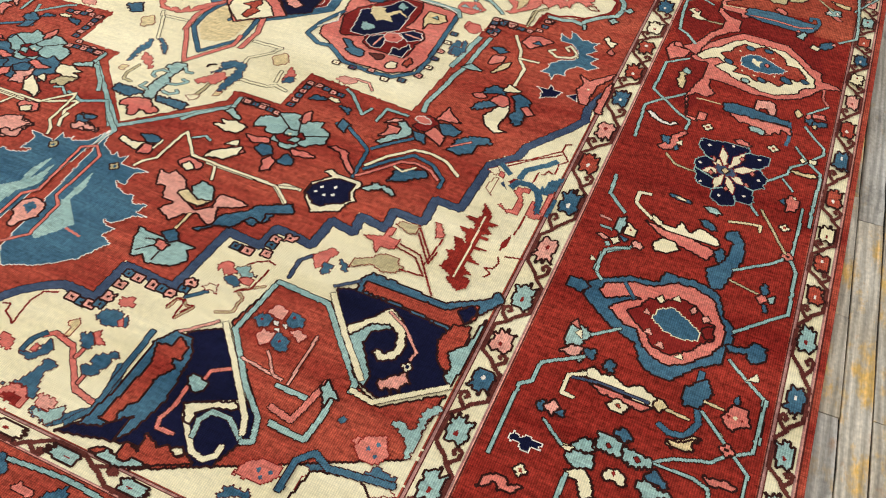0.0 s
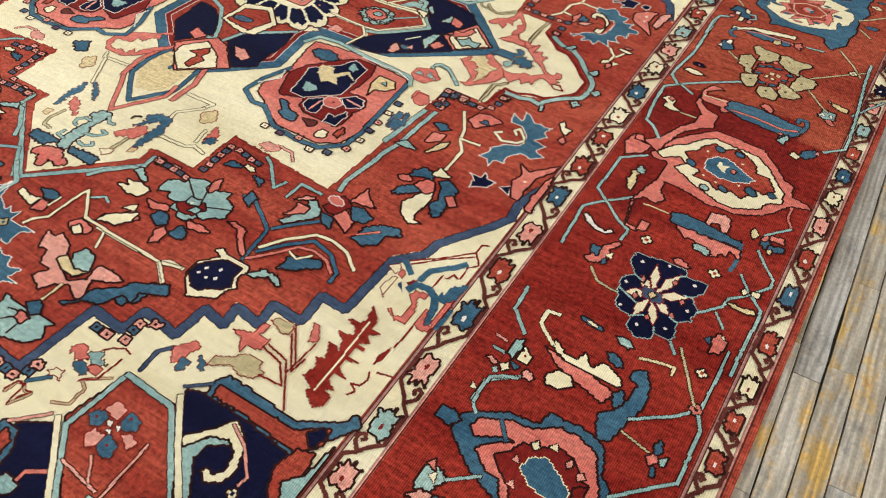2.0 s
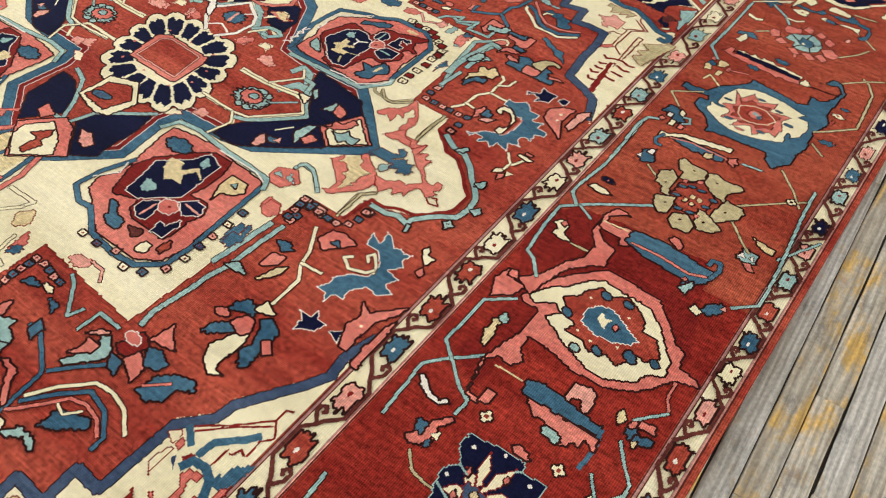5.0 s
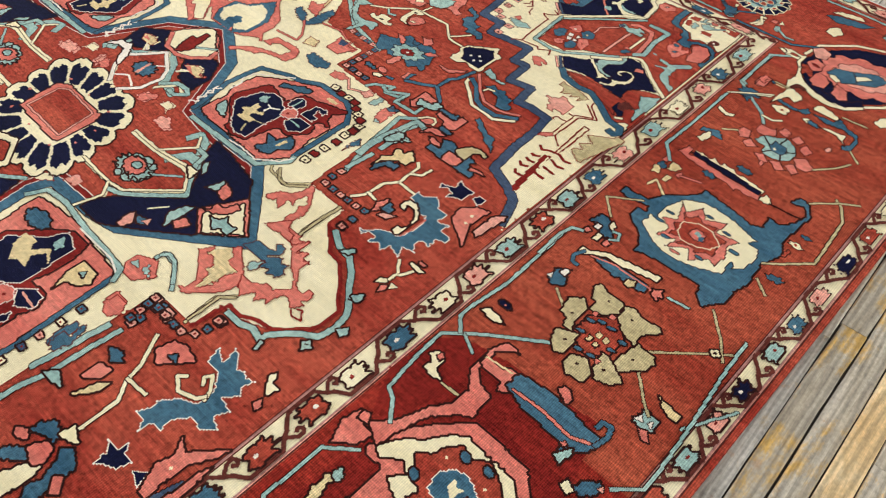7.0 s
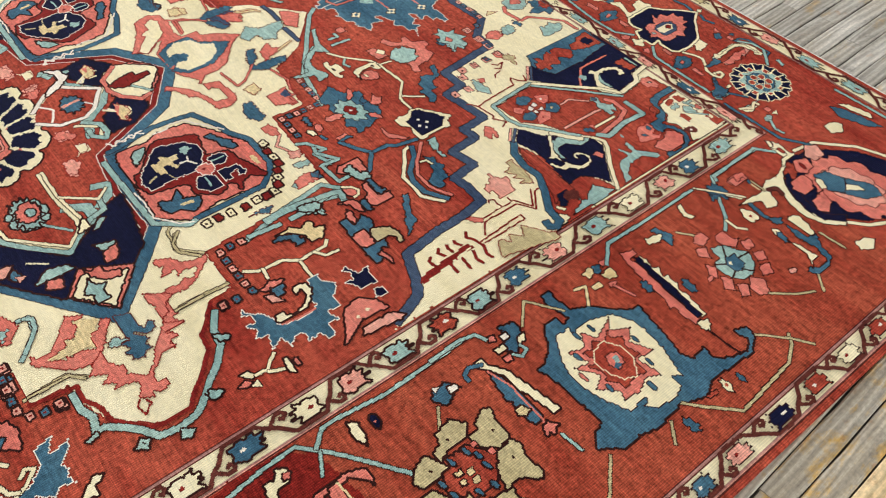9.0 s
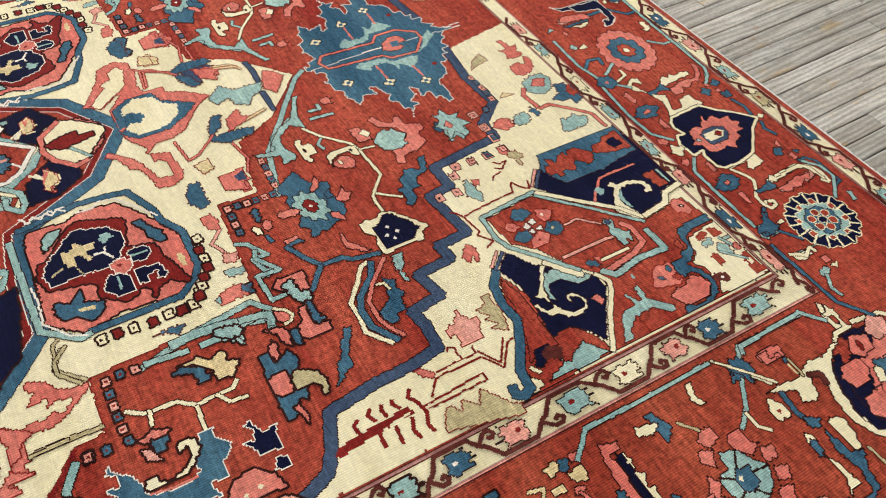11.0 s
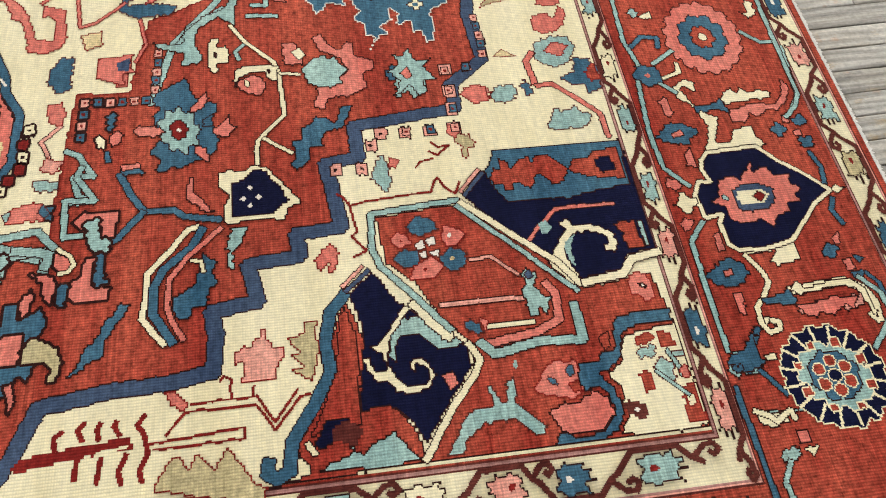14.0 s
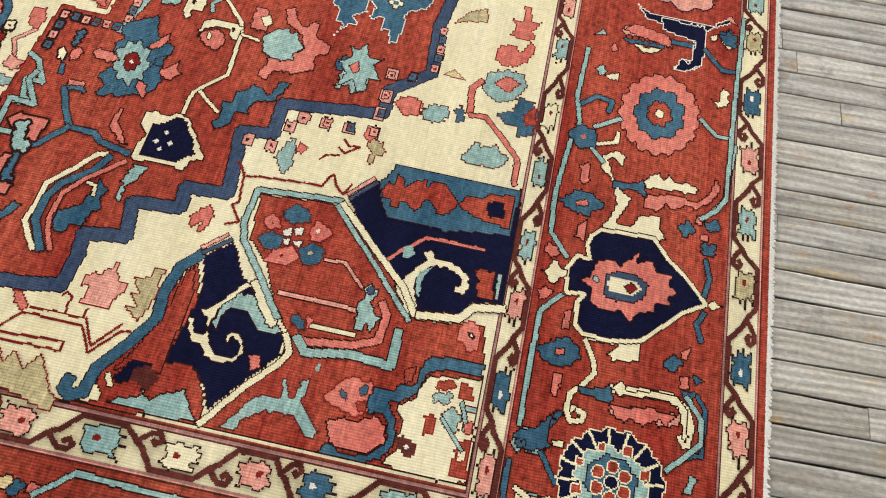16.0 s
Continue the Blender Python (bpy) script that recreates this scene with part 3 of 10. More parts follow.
Motif("tendril", border).line("b", "k", 7, 1150, 2171, 1118, 2203, 1107, 2235, 1022, 2237, 995, 2218).done()
Motif("serrated_bar", border).line("c", "k", 16, 1019, 2057, 1009, 2167, 1027, 2198, 1061, 2210, 1094, 2205, 1081, 2195).done()
Motif("serrated_bar", border).poly("p", "k", 1056, 2057, 1049, 2109, 1037, 2201, 1056, 2193, 1071, 2164, 1062, 2144, 1070, 2116, 1066, 2088, 1066, 2060).done()
Motif("leaf", border).poly("c", "k", 1085, 1970, 1060, 1990, 1078, 2022, 1091, 2004, 1074, 1997, 1097, 1984).done()
Motif("serrated_bar", border).poly("p", "k", 130, 1992, 126, 2042, 134, 2100, 161, 2102, 156, 2052, 155, 1987).done()
Motif("serrated_bar", border).poly("b", "k", 168, 1989, 165, 2088, 178, 2089, 182, 2005).done()
Motif("serrated_bar", border).line("b", "k", 12, 150, 2108, 150, 2158).done()
Motif("leaf", border).poly("c", "k", 137, 2086, 142, 2104, 170, 2103, 173, 2092).done()
Motif("hooked_leaf", border).poly("n", "w", 53, 2013, 76, 2052, 76, 2139, 77, 2168, 79, 2196, 39, 2238, 51, 2246, 103, 2176, 159, 2176, 220, 2166, 224, 2117, 192, 2139, 200, 2158, 118, 2156, 111, 2098, 94, 2039).done()
Motif("leaf", border).poly("b", "k", 94, 2212, 76, 2243, 110, 2255, 127, 2228).done()
Motif("leaf", border).poly("p", "k", 43, 2224, 32, 2245, 63, 2257).done()
Motif("leaf", border).cross("c", "b", 20, 119, 2240).done()
Motif("tendril", border).line("o", "k", 7, 152, 2186, 207, 2232, 203, 2263).done()
Motif("palmette", border).petals("p", "n", 10, 0.2, -64, 2125, -74, 2230, -179, 2117).done()
Motif("leaf", border).poly("t", "k", 178, 1919, 153, 1944, 173, 1954).done()
Figure("star_outline", medallion, True).line("b", "k", 36, 0, -612, 130, -510, 262, -395, 243, -230, 262, -165, 445, -158, 540, -139, 823, 63, 690, 190, 603, 265, 440, 262, 285, 285, 232, 384, 170, 499, 0, 611, -170, 499, -232, 384, -285, 285, -440, 262, -603, 265, -690, 190, -823, 63, -540, -139, -445, -158, -262, -165, -243, -230, -262, -395, -130, -510, 0, -612).poly("r", "d", 0, -592, 120, -498, 245, -388, 227, -229, 250, -149, 443, -142, 533, -124, 798, 65, 679, 178, 597, 249, 439, 246, 275, 270, 218, 376, 158, 488, 0, 592, -158, 488, -218, 376, -275, 270, -439, 246, -597, 249, -679, 178, -798, 65, -533, -124, -443, -142, -250, -149, -227, -229, -245, -388, -120, -498).done()
Figure("red_line", medallion, True).line("d", "w", 17, 0, -578, 113, -489, 234, -384, 216, -228, 242, -139, 442, -131, 529, -114, 781, 66, 672, 170, 593, 238, 438, 235, 268, 260, 208, 371, 149, 480, 0, 579, -149, 480, -208, 371, -268, 260, -438, 235, -593, 238, -672, 170, -781, 66, -529, -114, -442, -131, -242, -139, -216, -228, -234, -384, -113, -489, 0, -578).done()
Motif("navy_wing", medallion).line("t", "k", 28, 404, 98, 436, 149, 475, 152, 541, 122).done()
Motif("navy_wing", medallion).line("t", "k", 22, 374, 191, 386, 228, 430, 212, 455, 176).done()
Motif("cream_line", medallion).line("c", "k", 11, 241, 95, 370, 97, 469, 110, 513, 102, 551, 51, 438, -55, 373, -66, 232, -63).done()
Motif("cream_line", medallion).line("c", "", 9, 373, -66, 432, -121, 385, -168).done()
Motif("eye_rosette", medallion).petals("t", "k", 9, 0.2, 374, 17, 428, 51, 335, 60).disc("s", "t", 369, 17, 402, 38, 345, 44).disc("t", "k", 370, 21, 382, 27, 358, 35).line("t", "k", 7, 433, 35, 495, 88).done()
Motif("leaf", medallion).poly("p", "k", 111, 187, 128, 238, 157, 237, 150, 194).done()
Motif("leaf", medallion).poly("p", "k", 235, 171, 261, 212, 277, 188, 317, 183, 291, 157).done()
Motif("leaf", medallion).poly("p", "k", 272, -148, 284, -108, 322, -111, 324, -140).done()
Motif("leaf", medallion).poly("c", "k", 176, 236, 203, 256, 235, 251, 234, 206).done()
Motif("leaf", medallion).poly("c", "k", 196, -193, 223, -160, 269, -163, 223, -203).done()
Motif("leaf", medallion, True).poly("p", "k", -310, -114, -257, -82, -236, -126, -271, -130).done()
Motif("cream_line", medallion, True).line("c", "k", 11, -351, -131, -383, -79, -354, -42, -184, -50).done()
Motif("navy_wing", medallion, True).poly("n", "k", -178, 328, -194, 408, -112, 466, -27, 398, -50, 360, -144, 321).done()
Motif("navy_wing", medallion, True).poly("n", "k", 48, 405, 107, 473, 144, 471, 195, 400, 198, 320, 120, 335).done()
Motif("navy_wing", medallion, True).poly("s", "k", -78, 421, -90, 516, -40, 562, 39, 556, 100, 488, 48, 405, -21, 394).done()
Motif("navy_wing", medallion, True).poly("c", "k", -55, 424, -82, 501, -20, 560, 80, 510, 59, 440, 16, 414).done()
Motif("navy_wing", medallion, True).poly("d", "k", -18, 444, -23, 509, -13, 545, 15, 529, 19, 463).done()
Motif("navy_wing", medallion, True).poly("p", "k", -151, 384, -140, 409, -100, 408, -97, 376).done()
Motif("navy_wing", medallion, True).poly("p", "k", 96, 393, 109, 420, 177, 390, 142, 381).done()
Motif("navy_wing", medallion, True).line("c", "", 9, 88, 363, 114, 382).done()
Motif("navy_wing", medallion, True).line("c", "", 9, -75, 354, -114, 380).done()
Motif("navy_wing", medallion, True).line("t", "k", 24, -191, 266, -163, 311, -97, 306, -1, 393, 51, 364, 104, 295, 176, 274).done()
Motif("cream_line", medallion, True).line("c", "k", 11, -22, 172, -88, 282, -14, 390, 52, 343, 83, 240, 28, 166).done()
Motif("cream_line", medallion, True).line("c", "k", 9, -43, 201, 4, 234, 52, 204).done()
Motif("cream_line", medallion, True).line("c", "k", 10, 106, 256, 151, 317, 196, 297).done()
Motif("cream_line", medallion, True).line("c", "k", 9, -35, 332, -59, 350).done()
Motif("eye_rosette", medallion, True).petals("b", "k", 8, 0.2, -6, 287, 35, 323, -46, 308).done()
Motif("leaf", medallion).poly("p", "k", 98, 195, 108, 227, 151, 246, 150, 204).done()
Motif("leaf", medallion).poly("p", "k", 234, 164, 236, 195, 261, 213, 305, 180, 281, 161).done()
Motif("leaf", medallion).poly("c", "k", 184, 223, 194, 255, 229, 245, 230, 217).done()
Motif("leaf", medallion, True).poly("p", "k", -293, 184, -306, 205, -231, 208, -214, 171).done()
Motif("leaf", medallion, True).poly("p", "k", -138, 201, -141, 231, -107, 238, -90, 201).done()
Motif("centre_flower", medallion, True).scallops("c", "k", 16, 0.12, 16, -9, 246, -13, -30, 200).square_wreath("n", "", 16, 0.52, 0.9, 16, -9, 242, -13, -30, 196).poly("s", "k", -104, -75, -120, 59, -82, 83, 109, 72, 123, 45, 128, -75, 108, -86).poly("r", "k", -86, -58, -90, 49, -61, 69, 86, 58, 102, -62).line("p", "k", 4, -86, -58, -90, 49, -61, 69, 86, 58, 102, -62, -86, -58).cross("s", "n", 7, -110, -94).cross("s", "n", 7, -149, -13).cross("s", "n", 7, -106, 99).cross("s", "n", 7, 3, 96).cross("s", "n", 7, 112, 96).cross("s", "n", 7, 159, 21).cross("s", "n", 7, 166, -46).cross("s", "n", 7, 122, -103).cross("s", "n", 7, -2, -98).done()
Motif("leaf", medallion).poly("p", "k", 471, -727, 480, -704, 532, -699, 541, -715, 523, -734, 497, -736).done()
Motif("leaf", medallion).line("p", "k", 7, 532, -699, 574, -702, 601, -731).done()
Motif("check_square", medallion).cross("c", "d", 14, 497, 653).done()
Motif("check_square", medallion).cross("c", "d", 14, 569, 650).done()
Motif("check_square", medallion).cross("c", "d", 14, 651, 601).done()
Motif("check_square", medallion).cross("c", "d", 14, 684, 519).done()
Motif("check_square", medallion).cross("c", "d", 14, 680, 443).done()
Motif("tendril", medallion).line("o", "k", 6, 696, 272, 646, 278, 632, 296).done()
Motif("tendril", medallion).line("o", "k", 6, 771, 322, 713, 265, 662, 289).done()
Motif("hooked_leaf", medallion).poly("b", "k", -411, 710, -402, 741, -367, 717, -324, 739, -306, 722, -333, 694, -369, 698).done()
Motif("blossom", medallion).poly("s", "k", -351, 789, -360, 823, -387, 845, -335, 863, -298, 842, -313, 803).done()
Motif("hooked_leaf", medallion).poly("b", "k", -378, -673, -338, -641, -302, -688, -337, -705).done()
Motif("leaf", field).line("c", "k", 9, -149, -1273, -182, -1211, -171, -1157, -253, -1196, -314, -1226, -419, -1225).done()
Motif("leaf", field).poly("b", "k", -139, -1210, -99, -1191, -86, -1223, -116, -1238).done()
Motif("leaf", field).poly("p", "k", -114, -1256, -86, -1223, -28, -1243, -83, -1260).done()
Motif("leaf", field).poly("p", "k", -328, -1320, -284, -1290, -220, -1297, -239, -1353, -266, -1384).done()
Motif("flower", field).petals("b", "k", 8, 0.3, -470, -1057, -337, -1015, -558, -961).done()
Motif("leaf", field).poly("p", "k", -442, -1121, -406, -1093, -373, -1162, -439, -1173).done()
Motif("leaf", field).poly("o", "k", -317, -1124, -297, -1061, -246, -1069, -273, -1124).done()
Motif("leaf", field).poly("b", "k", -647, -882, -629, -848, -580, -875, -604, -911).done()
Motif("check_square", field).cross("p", "d", 14, -466, -763).done()
Motif("check_square", field).cross("p", "d", 14, -406, -777).done()
Motif("check_square", field).cross("p", "d", 14, -377, -916).done()
Motif("check_square", field).cross("p", "d", 14, -310, -930).done()
Motif("stem", field).line("t", "k", 10, -233, -1136, -166, -1154, -99, -1122, -20, -1210).done()
Motif("check_square", field).cross("p", "d", 20, 282, -939).done()
Motif("check_square", field).cross("b", "d", 18, 310, -940).done()
Motif("check_square", field).cross("p", "d", 20, 340, -939).done()
Motif("check_square", field).cross("p", "d", 18, 826, -218).done()
Motif("check_square", field).cross("b", "d", 18, 828, -262).done()
Motif("check_square", field).cross("p", "d", 16, 826, -285).done()
Motif("check_square", field).cross("b", "d", 18, 843, -206).done()
Motif("check_square", field).cross("p", "d", 18, 875, -219).done()
Motif("check_square", field).cross("p", "d", 18, 976, -137).done()
Motif("check_square", field).cross("p", "k", 20, 313, -1752).done()
Motif("check_square", field).cross("b", "k", 18, 345, -1756).done()
Motif("check_square", field).cross("p", "k", 20, 366, -1752).done()
Motif("check_square", field).cross("b", "k", 18, 388, -1742).done()
Motif("check_square", field).cross("p", "k", 20, 392, -1715).done()
Motif("check_square", field).cross("p", "k", 20, 394, -1673).done()
Motif("check_square", field).cross("b", "k", 18, 392, -1635).done()
Motif("check_square", field).cross("p", "k", 20, 422, -1638).done()
Motif("check_square", field).cross("p", "k", 20, 469, -1641).done()
Motif("check_square", field).cross("b", "k", 18, 495, -1641).done()
Motif("check_square", field).cross("p", "k", 20, 521, -1644).done()
Motif("check_square", field).cross("b", "k", 18, 545, -1618).done()
Motif("check_square", field).cross("p", "k", 20, 548, -1594).done()
Motif("check_square", field).cross("b", "k", 18, 581, -1447).done()
Motif("check_square", field).cross("p", "k", 20, 616, -1447).done()
Motif("check_square", field).cross("p", "k", 18, 665, -1435).done()
Motif("check_square", field).cross("b", "k", 18, 661, -1404).done()
Motif("check_square", field).cross("p", "k", 18, 661, -1382).done()
Motif("check_square", field).cross("p", "k", 20, 693, -1365).done()
Motif("leaf", field).line("o", "d", 5, 652, -1645, 691, -1627, 689, -1581, 665, -1567, 720, -1528).done()
Motif("leaf", field).line("o", "d", 5, 542, -1683, 547, -1650, 561, -1644, 576, -1657, 599, -1656, 574, -1702).done()
Motif("leaf", field).line("b", "k", 9, 561, -1637, 601, -1600).done()
Motif("leaf", field).poly("b", "k", 434, -2032, 456, -2018, 499, -2015, 499, -1996, 516, -2010, 514, -2039, 509, -2052, 452, -2045).done()
Motif("corner_palmette_piece", field).line("b", "k", 22, 551, -1861, 571, -1928, 569, -1980, 510, -2035).done()
Motif("flower", field).poly("p", "k", 925, -1977, 933, -1946, 959, -1914, 983, -1908, 1014, -1927, 999, -1962, 959, -1971).done()
Motif("leaf", field).poly("b", "k", 1041, -1896, 1076, -1860, 1096, -1880, 1162, -1868, 1155, -1889, 1094, -1908).done()
Motif("leaf", field).poly("c", "k", 1061, -1974, 1058, -1925, 1093, -1890, 1155, -1889, 1209, -1855, 1258, -1883).done()
Motif("leaf", field).poly("b", "k", 1158, -1879, 1190, -1836, 1248, -1846, 1216, -1870).done()
Motif("leaf", field).poly("b", "k", 1083, -1950, 1114, -1927, 1110, -1951).done()
Motif("leaf", field).poly("b", "k", 933, -2002, 984, -1996, 984, -2010, 919, -2035).done()
Motif("leaf", field).line("t", "k", 16, 286, 938, 243, 959, 187, 1028).done()
Motif("tile_motif", field).poly("b", "k", 684, 692, 685, 716, 719, 714, 711, 690).done()
Motif("check_square", field).cross("c", "d", 18, 499, 651).done()
Motif("check_square", field).cross("p", "d", 18, 807, -201).done()
Motif("check_square", field).cross("b", "d", 16, 807, -226).done()
Motif("check_square", field).cross("p", "d", 20, 865, -209).done()
Motif("check_square", field).cross("p", "d", 18, 972, -133).done()
Motif("check_square", field).cross("p", "d", 18, 946, 275).done()
Motif("green_band", field).line("t", "k", 22, 768, 499, 763, 564, 772, 629, 798, 704).poly("t", "k", 786, 581, 794, 653, 833, 643, 803, 583).done()
Motif("check_square", field).cross("p", "k", 16, 334, 1587).done()
Motif("check_square", field).cross("p", "k", 18, 405, 1541).done()
Motif("check_square", field).cross("p", "k", 22, 411, 1495).done()
Motif("check_square", field).cross("p", "k", 22, 471, 1495).done()
Motif("check_square", field).cross("p", "k", 22, 521, 1493).done()
Motif("check_square", field).cross("p", "k", 22, 571, 1491).done()
Motif("check_square", field).cross("p", "k", 20, 574, 1439).done()
Motif("check_square", field).cross("p", "k", 20, 574, 1389).done()
Motif("check_square", field).cross("p", "k", 20, 574, 1339).done()
Motif("check_square", field).cross("p", "k", 20, 602, 1315).done()
Motif("check_square", field).cross("p", "k", 20, 656, 1292).done()
Motif("check_square", field).cross("p", "k", 20, 655, 1242).done()
Motif("stem", field).line("t", "k", 14, -8, -1289, 9, -1221, -57, -1165).done()
Motif("leaf", field).poly("p", "k", -317, -1331, -292, -1292, -223, -1300, -239, -1327, -225, -1354, -248, -1371, -282, -1368).done()
Motif("leaf", field).line("c", "k", 9, -152, -1272, -166, -1245, -165, -1217).done()
Motif("leaf", field).poly("p", "k", -124, -1252, -104, -1229, -30, -1234, -65, -1251, -87, -1248, -101, -1268).done()
Motif("leaf", field).poly("b", "k", -129, -1199, -77, -1188, -79, -1210, -105, -1216).done()
Motif("stem", field).line("t", "k", 16, 800, 557, 796, 630, 787, 659, 781, 704, 793, 715, 824, 709).done()
Motif("leaf", field).poly("t", "k", 779, 587, 774, 610, 785, 648, 812, 645, 811, 612, 793, 593).done()
Motif("leaf", field).poly("t", "k", 813, 625, 820, 638, 839, 643, 840, 627).done()
Motif("leaf", field).poly("s", "k", 576, -1524, 580, -1502, 603, -1494, 635, -1519, 615, -1536).done()
Motif("leaf", field).poly("t", "k", 617, -1504, 653, -1487, 662, -1504, 692, -1510, 659, -1525, 640, -1523).done()
Motif("leaf", field).poly("b", "k", 609, -1544, 629, -1527, 661, -1546, 656, -1561, 623, -1558).done()
Motif("leaf", field).poly("s", "k", 648, -1536, 661, -1520, 687, -1521, 684, -1545, 661, -1546).done()
Motif("twig", field).line("d", "", 5, 643, -1486, 660, -1466, 685, -1453, 707, -1458).done()
Motif("twig", field).line("d", "", 5, 659, -1577, 667, -1564, 694, -1550, 699, -1479).done()
Motif("flower", field).poly("c", "d", 577, -1592, 594, -1577, 617, -1569, 618, -1583, 627, -1596, 610, -1596, 590, -1599).done()
Motif("leaf", field).poly("s", "k", 939, -1936, 964, -1907, 999, -1919, 1011, -1947, 991, -1967, 958, -1966).done()
Motif("flower", field).cross("b", "k", 8, 989, -1929).done()
Motif("flower", field).cross("b", "k", 8, 992, -1950).done()
Motif("flower", field).poly("b", "k", 404, 1363, 386, 1386, 394, 1411, 421, 1396, 433, 1381, 425, 1367).done()
Motif("flower", field).poly("t", "k", 421, 1396, 398, 1426, 404, 1447, 454, 1451, 458, 1427, 481, 1427, 481, 1414, 464, 1409, 484, 1385, 478, 1379, 450, 1386, 437, 1382).done()
Motif("flower", field).poly("s", "k", 400, 1404, 401, 1423, 427, 1416, 430, 1399).done()
Motif("leaf", field).poly("o", "d", 589, 1485, 589, 1510, 620, 1530, 626, 1511, 649, 1507, 646, 1495, 623, 1502, 612, 1490).done()
Motif("leaf", field).poly("s", "d", 561, 1477, 576, 1504, 601, 1489, 585, 1473).done()
Motif("twig", field).line("d", "", 5, 603, 1436, 618, 1450, 614, 1473, 638, 1447, 626, 1430).done()
Motif("twig", field).line("d", "", 5, 665, 1399, 651, 1410, 645, 1436).done()
Motif("leaf", field).poly("t", "k", 666, 1311, 621, 1335, 656, 1346, 696, 1347, 719, 1333, 690, 1313).done()
Motif("leaf", field).poly("s", "k", 633, 1349, 643, 1371, 666, 1358, 656, 1346).done()
Motif("flower", field).poly("p", "d", 468, 1527, 457, 1557, 477, 1584, 502, 1573, 505, 1544, 492, 1527).done()
Motif("hooked_leaf", field).line("s", "k", 12, 333, -1870, 352, -1853, 411, -1865, 497, -1956, 554, -1963).done()
Motif("hooked_leaf", field).line("b", "k", 12, 314, -1925, 315, -1889, 333, -1862).done()
Motif("leaf", field).poly("b", "k", 304, -1930, 338, -1921, 354, -1885, 352, -1868, 375, -1882, 381, -1901, 361, -1924, 347, -1938).done()
Motif("leaf", field).poly("s", "k", 328, -1919, 332, -1892, 344, -1894, 347, -1917).done()
Motif("leaf", field).poly("e", "d", 352, -1816, 374, -1794, 391, -1809, 389, -1847, 374, -1854, 373, -1829).done()
Motif("leaf", field).poly("b", "k", 404, -1829, 431, -1816, 451, -1832, 457, -1855, 435, -1861).done()
Motif("leaf", field).poly("s", "k", 429, -1813, 444, -1799, 457, -1822, 482, -1829, 460, -1843).done()
Motif("twig", field).line("s", "k", 9, 440, -1887, 442, -1862).done()
Motif("leaf", field).poly("b", "k", 463, -1901, 484, -1888, 474, -1868, 499, -1849, 514, -1835, 536, -1846, 519, -1857, 525, -1872, 518, -1889, 512, -1913, 486, -1921).done()
Motif("twig", field).line("s", "k", 8, 491, -1942, 491, -1919).done()
Motif("leaf", field).poly("b", "k", 404, -1780, 406, -1753, 444, -1735, 465, -1748, 479, -1745, 494, -1768, 465, -1782, 435, -1788).done()
Motif("leaf", field).poly("s", "k", 421, -1710, 449, -1689, 472, -1714, 439, -1729).done()
Motif("leaf", field).poly("s", "k", 459, -1766, 467, -1751, 484, -1773, 472, -1778).done()
Motif("leaf", field).poly("b", "k", 334, -2012, 367, -1990, 378, -1958, 383, -1918, 413, -1914, 419, -1929, 404, -1949, 418, -1980, 434, -2012, 416, -2014, 390, -1993, 362, -1999).done()
Motif("leaf", field).poly("s", "k", 343, -2021, 372, -1995, 403, -2000, 420, -2025, 418, -2045, 388, -2040, 361, -2040).done()
Motif("leaf", field).poly("d", "", 352, -2031, 378, -2015, 406, -2025, 405, -2045).done()
Motif("leaf", field).poly("p", "k", 442, -2021, 431, -1994, 476, -1992, 495, -2022, 466, -2026).done()
Motif("leaf", field).poly("t", "k", 432, -2038, 477, -2024, 506, -1998, 521, -2022, 501, -2050).done()
Motif("leaf", field).poly("s", "k", 235, -1908, 254, -1899, 281, -1908, 290, -1937, 261, -1936).done()
Motif("twig", field).line("d", "", 5, 240, -1876, 230, -1804, 243, -1770, 274, -1756).done()
Motif("twig", field).line("d", "", 5, 177, -1837, 195, -1832, 200, -1853, 237, -1874).done()
Motif("corner_palmette_piece", field).line("b", "k", 13, 555, -1754, 558, -1839, 565, -1976, 533, -2029).done()
Motif("twig", field).line("d", "", 5, 536, -1680, 546, -1648, 566, -1646, 572, -1701).done()
Motif("twig", field).line("d", "", 5, 577, -1680, 597, -1651, 579, -1656).done()
Motif("tile_motif", medallion, True).poly("c", "k", -34, 416, -80, 422, -106, 462, -86, 504, -23, 572, 0, 566, 88, 500, 91, 458, 49, 420, 3, 407).done()
Motif("tile_motif", medallion, True).line("s", "k", 14, -99, 463, -51, 409, 13, 403, 54, 419, 103, 467, 93, 498).done()
Motif("tile_motif", medallion, True).poly("d", "k", -13, 409, -33, 457, -37, 500, -18, 499, -17, 541, 2, 541, 13, 508, 16, 473, 27, 462, 7, 422).done()
Motif("tile_motif", medallion, True).line("t", "k", 8, 26, 469, 82, 509).done()
Motif("flower", medallion, True).poly("s", "k", -144, 383, -151, 402, -118, 394, -104, 366).done()
Motif("flower", medallion, True).poly("c", "", -105, 373, -126, 401, -112, 413, -96, 397, -81, 402, -83, 379).done()
Motif("stem", medallion, True).line("w", "", 6, -78, 348, -97, 367).done()
Motif("flower", medallion, True).poly("s", "k", 76, 398, 106, 400, 126, 386, 164, 392, 183, 395, 157, 381, 119, 375, 104, 378).done()
Motif("flower", medallion, True).poly("c", "", 126, 386, 110, 405, 114, 420, 154, 412, 142, 393).done()
Motif("stem", medallion, True).line("w", "", 7, 85, 349, 106, 377).done()
